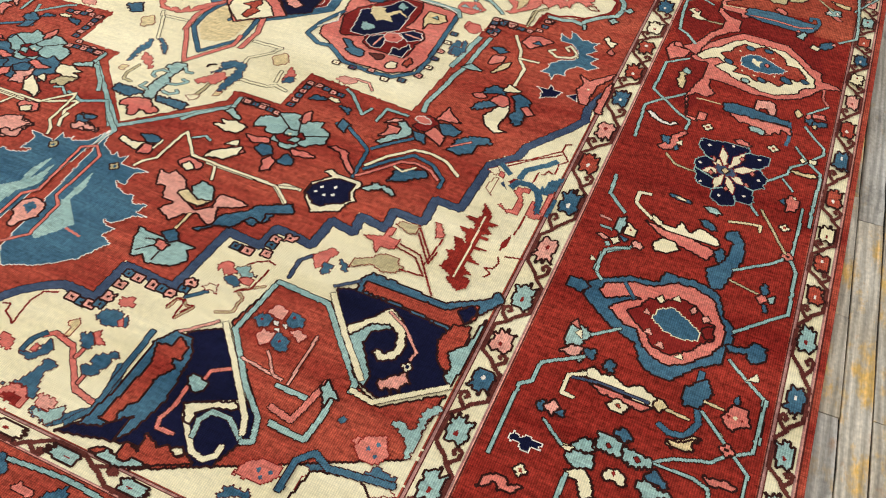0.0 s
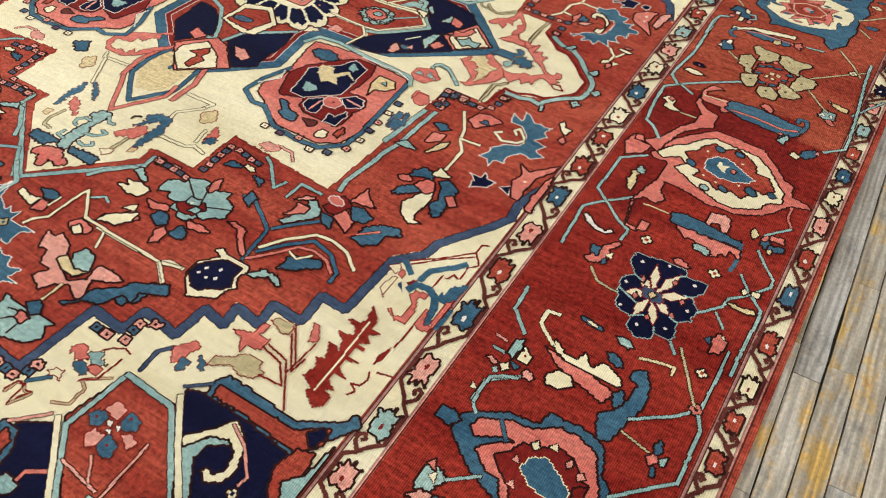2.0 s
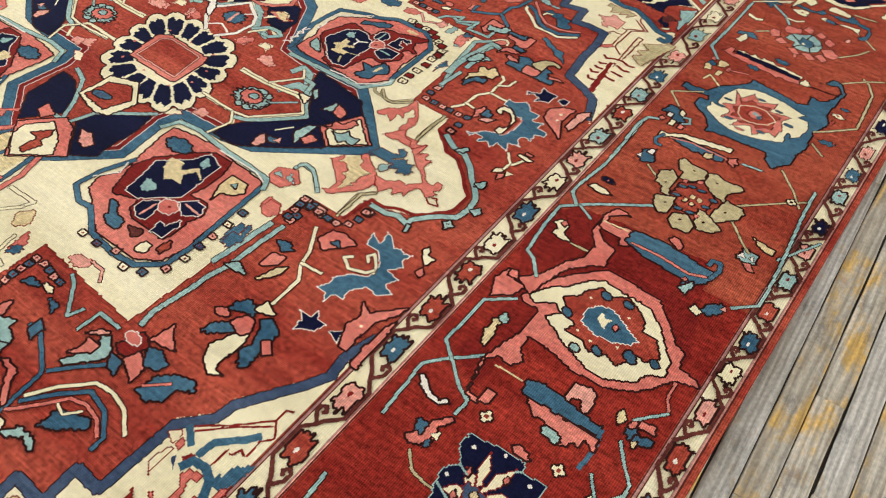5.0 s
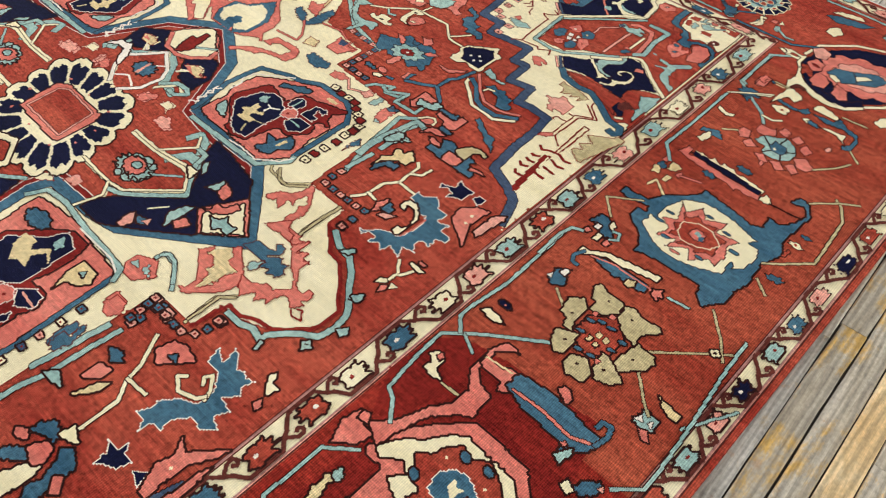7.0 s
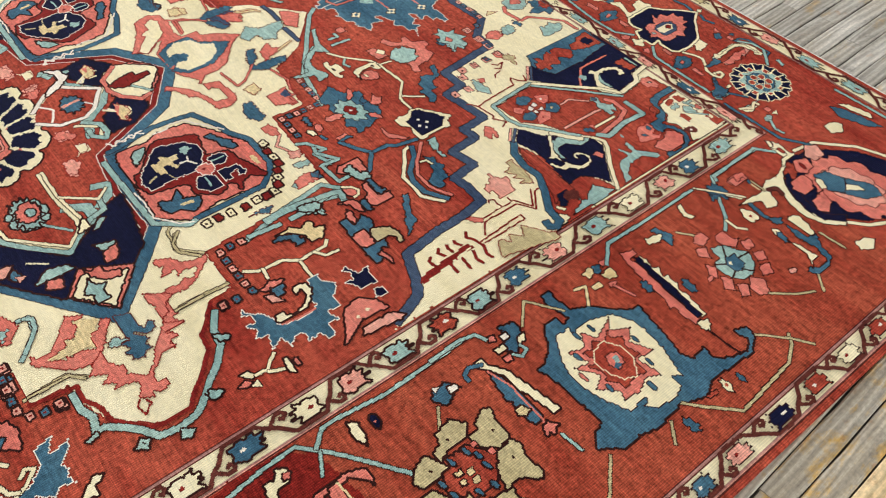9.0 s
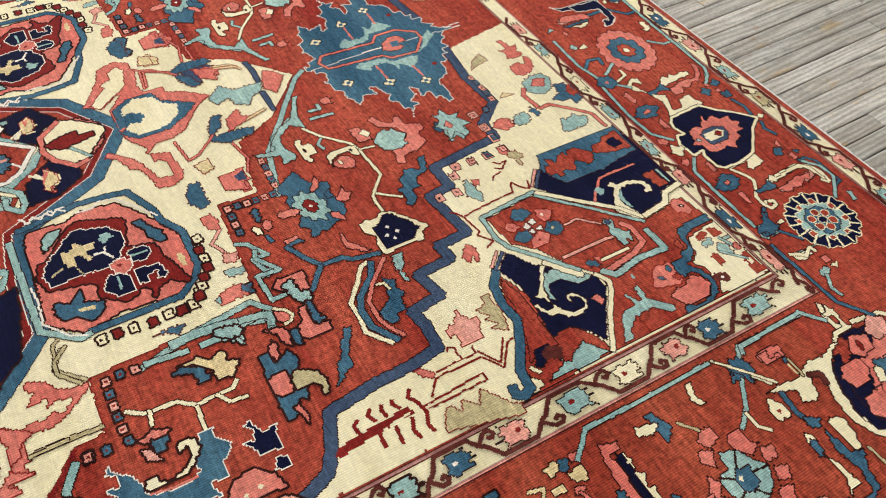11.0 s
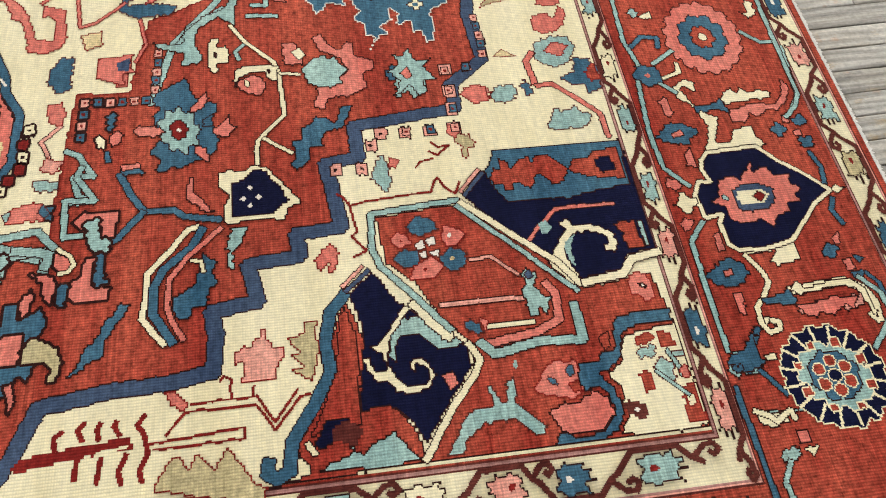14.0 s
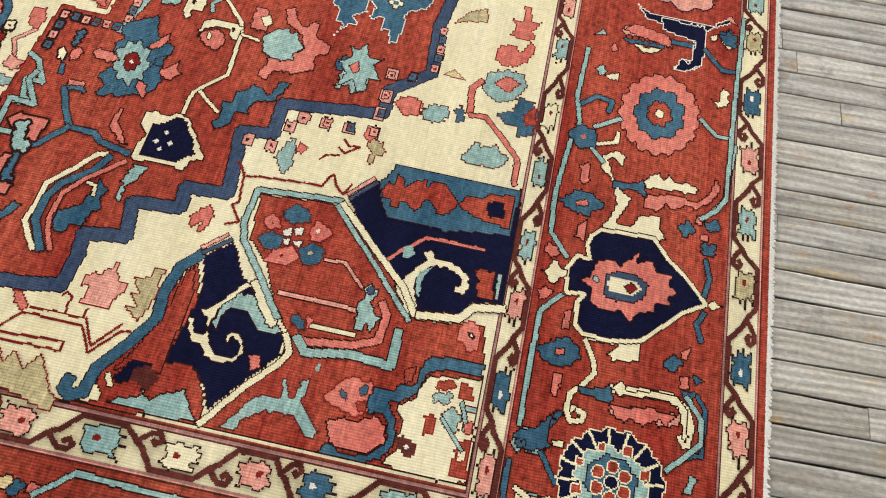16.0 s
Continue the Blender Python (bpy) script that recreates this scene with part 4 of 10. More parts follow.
Motif("octagon_flower", medallion, True).poly("r", "", -7, 181, -76, 246, -91, 289, -13, 382, 63, 333, 86, 297, 78, 224, 26, 172).line("w", "k", 12, -20, 179, -85, 242, -96, 291, -18, 384, 63, 333, 86, 297, 78, 224, 31, 170).line("t", "", 12, 13, 383, 64, 353, 100, 302).spikes("b", "k", 12, 0.25, 5, 288, 22, 324, -42, 300).poly("p", "", -3, 259, -8, 315, 1, 315, 9, 258).line("w", "", 7, -36, 208, 0, 236, 52, 210).line("w", "", 6, 20, 322, 46, 342).done()
Motif("hooked_leaf", medallion, True).line("t", "k", 14, -157, 343, -159, 310, -195, 294, -177, 273, -157, 283).done()
Motif("hooked_leaf", medallion, True).line("t", "k", 14, 147, 280, 179, 279, 208, 306, 185, 321, 138, 317, 102, 279).done()
Motif("flower", medallion, True).poly("s", "k", 110, 190, 105, 216, 148, 249, 158, 230, 136, 188).done()
Motif("flower", medallion, True).poly("s", "k", -123, 202, -126, 235, -112, 237, -79, 215, -93, 193).done()
Motif("red_line", medallion, True).line("w", "", 5, 243, 304, 259, 306, 256, 316, 243, 318, 244, 343, 254, 342, 254, 357, 236, 360, 238, 371, 252, 369, 252, 378, 235, 381, 239, 403).line("w", "", 5, -233, 296, -227, 304, -251, 308, -231, 329, -248, 334, -231, 360, -246, 368, -232, 391, -249, 396, -232, 412).done()
Motif("medallion_pod", medallion).poly("s", "k", 313, 288, 284, 301, 291, 384, 273, 431, 280, 512, 311, 536, 389, 586, 407, 591, 454, 618, 516, 625, 587, 620, 618, 599, 639, 565, 628, 433, 646, 349, 601, 293, 579, 278, 503, 282, 410, 284).line("b", "k", 16, 272, 282, 270, 294, 243, 431, 250, 512, 259, 551, 352, 591, 388, 593, 456, 629, 573, 627, 607, 610, 646, 561, 649, 359).line("t", "k", 15, 301, 256, 597, 263, 659, 338, 652, 357).line("w", "", 5, 274, 419, 276, 459, 258, 479, 268, 517, 374, 593).line("w", "", 5, 463, 272, 517, 277, 580, 274, 636, 316, 655, 351).poly("d", "k", 406, 298, 398, 307, 399, 321, 312, 387, 301, 414, 337, 506, 350, 519, 409, 505, 444, 502, 456, 556, 487, 566, 504, 564, 543, 581, 586, 591, 601, 601, 618, 593, 591, 558, 597, 527, 625, 517, 621, 504, 598, 509, 577, 484, 600, 479, 605, 449, 564, 399, 525, 405, 510, 383, 495, 301, 449, 291).poly("n", "w", 419, 310, 378, 345, 332, 388, 330, 415, 355, 475, 385, 498, 420, 501, 464, 476, 487, 455, 483, 394, 484, 311, 445, 303).poly("n", "w", 460, 489, 450, 511, 461, 542, 483, 547, 504, 522, 496, 497).poly("n", "w", 519, 490, 521, 521, 527, 550, 566, 561, 576, 548, 570, 533, 543, 540, 555, 517, 575, 514, 568, 491, 537, 490).poly("n", "w", 533, 418, 507, 437, 516, 465, 531, 481, 582, 479, 584, 441, 553, 415).poly("s", "w", 470, 456, 467, 480, 486, 495, 512, 493, 523, 468, 509, 448, 479, 443).cross("d", "k", 8, 490, 466).poly("e", "", 366, 383, 388, 409, 390, 434, 410, 429, 409, 406, 436, 419, 447, 408, 414, 393, 419, 380, 447, 380, 442, 360, 412, 355, 391, 357, 391, 385).line("o", "", 6, 453, 322, 440, 349).poly("t", "", 371, 448, 377, 472, 394, 482, 397, 466, 408, 453, 394, 447).line("w", "", 6, 430, 424, 433, 443, 459, 461).line("w", "", 5, 417, 452, 436, 447).poly("o", "", 450, 379, 481, 392, 470, 382).line("t", "", 6, 474, 498, 476, 535).line("t", "", 6, 521, 452, 563, 450).poly("t", "k", 324, 326, 306, 341, 307, 380, 329, 369, 346, 351, 374, 324, 353, 321).poly("b", "k", 530, 304, 550, 339, 515, 370, 560, 368, 579, 410, 606, 399, 623, 369, 609, 354, 594, 343, 596, 316, 566, 301, 550, 302).poly("e", "", 573, 349, 581, 387, 591, 383, 584, 353).poly("b", "k", 364, 525, 367, 553, 402, 568, 429, 587, 464, 589, 465, 570, 439, 552, 411, 552, 387, 539).poly("e", "", 518, 593, 522, 606, 563, 605, 562, 596, 536, 591).done()
Motif("leaf", medallion).line("p", "k", 7, 491, 712, 530, 676, 571, 695).done()
Motif("leaf", medallion).poly("p", "k", 568, 690, 580, 722, 610, 712, 599, 681).done()
Motif("leaf", medallion).poly("t", "k", 620, 670, 630, 720, 650, 715, 646, 675).done()
Motif("leaf", medallion).poly("s", "k", 686, 635, 672, 667, 683, 697, 714, 705, 718, 631).done()
Motif("leaf", medallion).poly("t", "k", 695, 622, 689, 640, 719, 633).done()
Motif("leaf", medallion).poly("b", "k", 677, 695, 701, 712, 713, 702, 698, 686).done()
Motif("leaf", medallion).poly("b", "k", 725, 467, 719, 520, 727, 550, 740, 527, 749, 528, 732, 497).done()
Motif("coral_branch", medallion).poly("s", "k", 713, 208, 727, 241, 761, 261, 775, 288, 771, 324, 791, 318, 815, 288, 839, 256, 846, 227, 844, 185, 864, 172, 898, 180, 906, 161, 931, 183, 937, 160, 934, 141, 961, 151, 958, 127, 990, 135, 963, 95, 939, 109, 918, 137, 873, 143, 816, 143, 791, 134, 809, 156, 826, 181, 814, 191, 820, 216, 810, 241, 825, 257, 797, 285, 789, 250, 798, 229, 771, 235, 781, 215, 775, 195, 750, 215, 729, 196).done()
Motif("twig", medallion).line("o", "k", 7, 660, 301, 691, 271, 726, 269, 772, 306).done()
Motif("twig", medallion).line("o", "k", 9, 889, 189, 889, 258, 891, 317).done()
Motif("check_square", medallion).cross("c", "k", 17, 496, 653).done()
Motif("check_square", medallion).cross("c", "k", 17, 563, 647).done()
Motif("check_square", medallion).cross("c", "k", 17, 641, 614).done()
Motif("check_square", medallion).cross("c", "k", 17, 683, 578).done()
Motif("check_square", medallion).cross("c", "k", 17, 683, 521).done()
Motif("check_square", medallion).cross("c", "k", 17, 684, 442).done()
Motif("check_square", medallion).cross("c", "k", 17, 681, 372).done()
Motif("check_square", medallion).cross("d", "d", 17, 533, 644).done()
Motif("check_square", medallion).cross("d", "d", 17, 593, 644).done()
Motif("check_square", medallion).cross("d", "d", 17, 618, 626).done()
Motif("check_square", medallion).cross("d", "d", 17, 666, 598).done()
Motif("check_square", medallion).cross("d", "d", 17, 687, 484).done()
Motif("check_square", medallion).cross("d", "d", 17, 681, 407).done()
Motif("check_square", medallion).cross("d", "d", 17, 686, 551).done()
Motif("red_line", medallion).line("w", "", 5, 230, 294, 256, 311, 237, 326, 253, 341, 239, 352, 255, 367, 236, 383, 254, 400).done()
Motif("sun_flower", medallion).spikes("t", "k", 14, 0.3, 367, 16, 426, 45, 318, 47).disc("s", "k", 365, 21, 393, 41, 335, 43).disc("t", "k", 370, 26, 383, 36, 357, 35).done()
Motif("ivory_palmette", medallion, True).poly("e", "", -47, -506, -84, -552, -90, -624, -75, -684, -28, -736, 22, -725, 54, -695, 61, -643, 64, -558, 23, -515, -8, -503).line("b", "k", 14, -66, -506, -88, -544, -103, -611, -95, -685, 0, -793, 87, -681, 76, -555, 30, -502).line("s", "k", 16, -70, -498, -108, -546, -125, -622, -110, -712).line("s", "k", 13, -104, -710, -12, -855, 84, -716, 77, -663).line("s", "k", 16, 40, -496, 89, -543, 115, -622, 112, -719).line("b", "k", 12, 9, -512, -14, -544, -5, -577, -11, -604).done()
Motif("coral_branch", medallion, True).poly("s", "k", -118, -429, -180, -483, -247, -521, -288, -556, -291, -612, -260, -646, -188, -642, -144, -613, -104, -554, -68, -502, -77, -498, -133, -550, -159, -582, -163, -604, -184, -591, -190, -624, -217, -613, -230, -630, -265, -619, -269, -581, -214, -573, -214, -543, -190, -550, -178, -516, -154, -508, -160, -482, -134, -465, -107, -438).done()
Motif("twig", medallion, True).line("c", "k", 9, -240, -655, -229, -678, -133, -667).done()
Motif("twig", medallion, True).line("c", "k", 9, -221, -680, -159, -792).done()
Motif("twig", medallion, True).line("c", "k", 10, 132, -669, 235, -663, 220, -695).done()
Motif("twig", medallion, True).line("c", "k", 9, 225, -693, 167, -752, 171, -799).done()
Motif("flower", medallion, True).petals("e", "k", 4, 0.35, 264, -716, 280, -747, 238, -732).done()
Motif("flower", medallion, True).petals("e", "k", 4, 0.35, -251, -726, -235, -759, -275, -740).done()
Motif("animal_motif", medallion, True).poly("b", "k", 130, -786, 101, -816, 120, -832, 98, -875, 123, -859, 141, -830, 154, -815, 168, -821, 162, -873, 169, -941, 189, -928, 195, -876, 208, -850, 190, -823, 190, -792, 169, -781).poly("s", "k", 123, -859, 77, -922, 94, -934, 123, -915, 147, -920, 162, -873, 146, -851).done()
Motif("flower", medallion, True).poly("e", "k", 169, -941, 170, -966, 191, -954, 192, -934).done()
Motif("twig", medallion, True).line("o", "k", 9, 132, -922, 127, -979).done()
Motif("flower", medallion, True).poly("c", "k", 98, -998, 123, -1015, 140, -994, 135, -974).done()
Motif("twig", medallion, True).line("k", "", 8, 96, -828, 74, -838, 74, -850).done()
Motif("twig", medallion, True).line("c", "k", 9, 207, -859, 297, -854, 319, -838, 363, -847).done()
Motif("twig", medallion, True).line("c", "k", 9, 298, -767, 310, -821).done()
Motif("leaf", medallion, True).poly("s", "k", 315, -733, 317, -785, 325, -811, 354, -768).done()
Motif("leaf", medallion, True).poly("b", "k", 324, -789, 328, -818, 360, -803, 355, -775).done()
Motif("bird_motif", medallion, True).poly("b", "k", -180, -801, -185, -879, -177, -933, -160, -931, -163, -873, -149, -841, -168, -802).done()
Motif("bird_motif", medallion, True).poly("b", "k", -156, -790, -132, -814, -93, -856, -83, -854, -100, -819, -138, -789).done()
Motif("bird_motif", medallion, True).poly("s", "k", -149, -866, -143, -903, -83, -938, -76, -929, -110, -884).done()
Motif("flower", medallion, True).poly("e", "k", -174, -953, -176, -975, -153, -983, -150, -950).done()
Motif("twig", medallion, True).line("o", "k", 8, -122, -933, -134, -984, -126, -1012, -95, -1014).done()
Motif("centre_flower", medallion, True).poly("t", "k", -22, -871, -43, -899, -18, -925, -30, -975, -29, -1026, -13, -1058, 20, -1053, 10, -1007, 15, -971, 3, -945, 12, -906, 10, -867).line("t", "k", 9, -18, -925, -42, -924, -59, -940, -56, -958, -42, -962).line("t", "k", 9, -24, -1023, -56, -1018, -49, -997).line("t", "k", 9, 11, -974, 43, -968, 64, -942, 44, -936).line("t", "k", 9, 22, -1009, 49, -1015, 69, -998, 58, -988).line("t", "k", 9, 12, -881, 33, -901, 53, -897).poly("b", "k", -126, -1038, -123, -1071, -58, -1076, -22, -1038, -54, -1035).poly("b", "k", 18, -1036, 35, -1059, 98, -1058, 128, -1062, 129, -1028, 94, -1027).poly("s", "k", -31, -1070, -58, -1089, -58, -1115, -29, -1113, -5, -1148, 15, -1139, 12, -1110, 52, -1116, 70, -1094, 40, -1081, 11, -1058).done()
Figure("dark_ground", border).poly("a", "", 1395, 234, 1534, 257, 1782, 275, 1874, -27, 1872, -100, 1823, -186, 1761, -222, 1677, -230, 1542, -208, 1521, -401, 1426, -354, 1446, -111, 1405, 86).done()
Figure("teal_line", border).line("t", "k", 8, 1397, -580, 1386, -424, 1424, -379, 1493, -315).done()
Figure("teal_line", border).line("t", "k", 8, 1456, -130, 1393, -183, 1390, -337, 1441, -379, 1492, -423, 1528, -441, 1528, -485).done()
Figure("octagon_palmette", border).poly("s", "k", 1457, -115, 1469, -72, 1489, -24, 1544, 44, 1591, 93, 1662, 89, 1741, 84, 1797, 28, 1829, -11, 1861, -24, 1867, -68, 1917, -78, 1930, -92, 1876, -109, 1857, -139, 1823, -186, 1761, -222, 1677, -230, 1603, -213, 1542, -208, 1543, -244, 1570, -278, 1551, -305, 1515, -301, 1496, -327, 1514, -418, 1549, -421, 1550, -437, 1513, -430, 1488, -328, 1502, -262, 1518, -213, 1518, -163, 1515, -126, 1474, -130).poly("c", "k", 1471, -98, 1501, -48, 1538, -16, 1569, 29, 1601, 53, 1655, 48, 1732, 46, 1784, 7, 1820, -42, 1846, -67, 1854, -113, 1816, -134, 1806, -166, 1745, -204, 1697, -204, 1618, -177, 1571, -150, 1538, -135, 1564, -103, 1537, -84, 1493, -116).poly("r", "k", 1567, -75, 1540, -55, 1572, -32, 1581, 2, 1611, 32, 1636, 15, 1674, 43, 1706, 27, 1742, 1, 1749, -32, 1788, -29, 1823, -76, 1797, -107, 1777, -98, 1747, -156, 1716, -142, 1676, -160, 1650, -141, 1600, -141, 1609, -109, 1581, -103).poly("b", "w", 1614, -93, 1607, -51, 1635, -20, 1667, -15, 1709, -36, 1759, -62, 1747, -83, 1707, -105, 1660, -109).poly("c", "", 1643, -61, 1645, -39, 1660, -49, 1676, -47, 1670, -62, 1672, -81, 1657, -71).poly("s", "k", 1683, -62, 1690, -47, 1704, -57, 1698, -74).disc("b", "k", 1575, -90, 1588, -86, 1565, -77).disc("b", "k", 1628, 13, 1642, 17, 1619, 25).disc("b", "k", 1685, 22, 1698, 26, 1676, 34).disc("t", "k", 1644, -170, 1657, -166, 1636, -159).disc("b", "k", 1691, -146, 1703, -142, 1681, -134).disc("b", "k", 1761, -112, 1777, -108, 1750, -95).disc("b", "k", 1817, -95, 1828, -92, 1809, -84).cross("c", "r", 6, 1598, -15).cross("c", "r", 6, 1707, -12).cross("c", "r", 6, 1624, -121).cross("c", "r", 6, 1665, -131).cross("c", "r", 6, 1725, -107).done()
Figure("serrated_bar", border).poly("b", "k", 1607, -339, 1604, -311, 1638, -298, 1662, -299, 1694, -298, 1714, -306, 1737, -307, 1771, -313, 1805, -312, 1805, -337, 1769, -342, 1718, -347, 1671, -348, 1618, -353).line("b", "", 11, 1805, -322, 1816, -371, 1814, -407, 1812, -429).done()
Figure("serrated_bar", border).poly("s", "k", 1624, -349, 1671, -348, 1718, -347, 1772, -346, 1811, -343, 1820, -382, 1805, -375, 1786, -361, 1789, -393, 1770, -385, 1764, -404, 1749, -410, 1722, -387, 1706, -392, 1690, -378, 1666, -385).done()
Figure("leaf", border).poly("p", "k", 1694, -298, 1695, -252, 1737, -239, 1755, -254, 1762, -304, 1746, -309, 1731, -284, 1714, -288, 1714, -308).done()
Figure("leaf", border).petals("t", "k", 6, 0.3, 1722, -399, 1747, -394, 1705, -384).done()
Figure("tendril", border).line("e", "", 5, 1523, -324, 1596, -322).done()
Figure("blossom", border).cross("c", "r", 17, 1585, -448).done()
Figure("blossom", border).cross("c", "r", 17, 1781, -460).done()
Figure("bird_motif", border).poly("w", "k", 1401, -454, 1411, -443, 1444, -469, 1476, -479, 1488, -459, 1501, -472, 1483, -492, 1448, -488, 1418, -476).done()
Figure("bird_motif", border).poly("s", "k", 1468, -592, 1489, -556, 1497, -529, 1524, -492, 1539, -503, 1518, -535, 1530, -569, 1506, -596, 1487, -604).poly("b", "k", 1468, -540, 1496, -540, 1498, -570, 1475, -567).poly("c", "k", 1515, -558, 1528, -539, 1535, -564).poly("b", "k", 1511, -578, 1521, -562, 1529, -581, 1519, -597).done()
Figure("tendril", border).line("o", "k", 6, 1501, -614, 1532, -648, 1575, -656, 1598, -654).done()
Figure("bird_motif", border).poly("e", "k", 1460, -293, 1443, -255, 1449, -238, 1443, -218, 1463, -190, 1479, -204, 1462, -229, 1474, -258, 1472, -301).poly("t", "k", 1450, -208, 1458, -181, 1480, -200, 1470, -218).done()
Figure("leaf", border).poly("s", "k", 1395, -164, 1373, -109, 1382, -61, 1423, -86, 1453, -84, 1439, -131).done()
Figure("leaf", border).poly("s", "k", 1545, -429, 1545, -384, 1571, -383, 1574, -421).done()
Figure("navy_star", border).poly("n", "t", 1604, -692, 1585, -629, 1581, -602, 1605, -575, 1574, -536, 1579, -502, 1610, -500, 1651, -490, 1719, -488, 1723, -509, 1781, -506, 1783, -540, 1761, -569, 1786, -597, 1785, -643, 1757, -664, 1769, -708, 1757, -725, 1721, -725, 1720, -749, 1683, -761, 1654, -738, 1650, -705, 1621, -707).poly("c", "d", 1672, -618, 1669, -552, 1641, -504, 1641, -559).poly("c", "d", 1672, -618, 1707, -566, 1713, -508, 1680, -550).poly("c", "d", 1672, -618, 1725, -608, 1758, -572, 1713, -577).poly("c", "d", 1672, -618, 1705, -654, 1742, -658, 1715, -625).poly("c", "d", 1672, -618, 1684, -678, 1717, -716, 1709, -666).poly("c", "d", 1672, -618, 1647, -664, 1654, -711, 1674, -674).poly("c", "d", 1672, -618, 1628, -615, 1604, -642, 1639, -648).poly("c", "d", 1672, -618, 1651, -577, 1620, -568, 1634, -603).petals("i", "d", 8, 0.3, 1672, -616, 1700, -607, 1650, -594).poly("e", "k", 1660, -617, 1670, -602, 1683, -612, 1673, -630).poly("s", "k", 1625, -582, 1626, -563, 1641, -575, 1637, -593).poly("s", "k", 1697, -547, 1702, -534, 1716, -543, 1709, -558).poly("s", "k", 1627, -641, 1630, -624, 1644, -637, 1641, -654).poly("s", "k", 1680, -689, 1684, -675, 1697, -688, 1689, -700).poly("s", "k", 1729, -650, 1734, -638, 1747, -651, 1741, -662).poly("s", "k", 1736, -597, 1741, -585, 1753, -595, 1745, -609).cross("w", "r", 7, 1608, -526).cross("w", "r", 7, 1597, -610).cross("w", "r", 7, 1616, -687).cross("w", "r", 7, 1675, -723).cross("w", "r", 7, 1740, -695).cross("w", "r", 7, 1766, -615).cross("w", "r", 7, 1751, -528).cross("w", "r", 7, 1673, -501).line("t", "", 4, 1605, -575, 1632, -585).line("t", "", 4, 1590, -637, 1647, -661).line("t", "", 4, 1651, -706, 1678, -686).line("t", "", 4, 1721, -725, 1714, -707).line("t", "", 4, 1757, -664, 1734, -657).line("t", "", 4, 1763, -569, 1741, -574).line("t", "", 4, 1723, -509, 1710, -519).done()
Figure("blossom", border).petals("s", "k", 6, 0.35, 1694, -474, 1714, -469, 1679, -460).done()
Figure("eye_rosette", border).disc("b", "k", 1584, -781, 1614, -780, 1566, -771).disc("c", "k", 1584, -781, 1598, -781, 1576, -777).done()
Figure("leaf", border).petals("t", "k", 6, 0.3, 1674, -788, 1694, -783, 1658, -774).done()
Figure("bird_motif", border).poly("e", "k", 1810, -263, 1818, -242, 1838, -264, 1827, -291).poly("b", "k", 1845, -291, 1859, -266, 1879, -286, 1865, -308).poly("s", "k", 1842, -274, 1852, -250, 1866, -261, 1856, -281).poly("b", "k", 1868, -289, 1909, -272, 1910, -296, 1871, -308).poly("s", "k", 1860, -248, 1901, -239, 1905, -262, 1868, -268).poly("e", "k", 1869, -305, 1881, -297, 1887, -313, 1876, -321).done()
Figure("tendril", border).line("s", "k", 6, 1880, -112, 1884, -160, 1905, -196).done()
Figure("tendril", border).line("t", "k", 6, 1848, -256, 1904, -194).done()
Figure("tendril", border).line("t", "k", 7, 1851, -318, 1889, -369, 1917, -398, 1919, -426, 1874, -487, 1840, -521, 1834, -555, 1788, -607).done()
Figure("blossom", border).poly("c", "k", 1856, -479, 1867, -459, 1879, -474, 1868, -493).poly("c", "k", 1881, -465, 1904, -459, 1908, -479, 1888, -486).done()
Figure("tendril", border).poly("e", "k", 1835, -534, 1862, -546, 1894, -545, 1920, -535, 1906, -520, 1879, -530, 1858, -527).done()
Figure("tendril", border).line("t", "k", 8, 1890, -485, 1921, -515, 1924, -560, 1919, -659, 1921, -740).done()
Figure("tendril", border).line("t", "k", 6, 1839, -425, 1874, -470).done()
Figure("tendril", border).line("t", "k", 6, 1826, -579, 1860, -619).done()
Figure("bird_motif", border).poly("s", "k", 1853, -707, 1848, -663, 1857, -632, 1887, -657, 1879, -698).poly("b", "k", 1828, -671, 1844, -655, 1852, -688).poly("c", "k", 1863, -649, 1869, -638, 1875, -650).done()
Figure("tendril", border).line("t", "k", 7, 1763, -724, 1788, -754).done()
Figure("dark_ground", border).poly("a", "", 1401, -42, 1352, 57, 1366, 192, 1434, 237, 1484, 187, 1524, 143, 1498, 37, 1442, -47).done()
Figure("octagon_palmette", border).poly("s", "k", 1416, -73, 1457, -27, 1488, 47, 1517, 89, 1520, 138, 1484, 187, 1483, 258, 1500, 299, 1535, 298, 1553, 289, 1528, 287, 1499, 263, 1503, 195, 1532, 171, 1574, 161, 1569, 126, 1577, 94, 1547, 75, 1506, 29, 1482, -52, 1473, -102).done()
Figure("bird_motif", border).poly("c", "k", 1401, 110, 1409, 135, 1388, 150, 1401, 171, 1431, 157, 1430, 134, 1466, 110, 1440, 106).poly("s", "k", 1404, 156, 1411, 176, 1425, 164, 1422, 148).done()
Figure("tendril", border).line("o", "k", 6, 1466, 110, 1513, 112).done()
Figure("teal_line", border).line("t", "k", 9, 1454, -42, 1415, 5, 1388, 19, 1374, 118, 1370, 208, 1408, 245, 1460, 288, 1574, 370).done()
Figure("teal_line", border).line("t", "k", 9, 1401, 243, 1369, 277, 1367, 311, 1384, 439, 1381, 554, 1378, 676).done()
Figure("tendril", border).line("t", "k", 7, 1412, 245, 1462, 218).done()
Figure("bird_motif", border).poly("c", "k", 1386, 327, 1404, 347, 1438, 344, 1465, 331, 1446, 324, 1417, 320).done()
Figure("leaf", border).petals("n", "k", 6, 0.3, 1425, 380, 1443, 386, 1407, 390).cross("s", "", 5, 1425, 380).done()
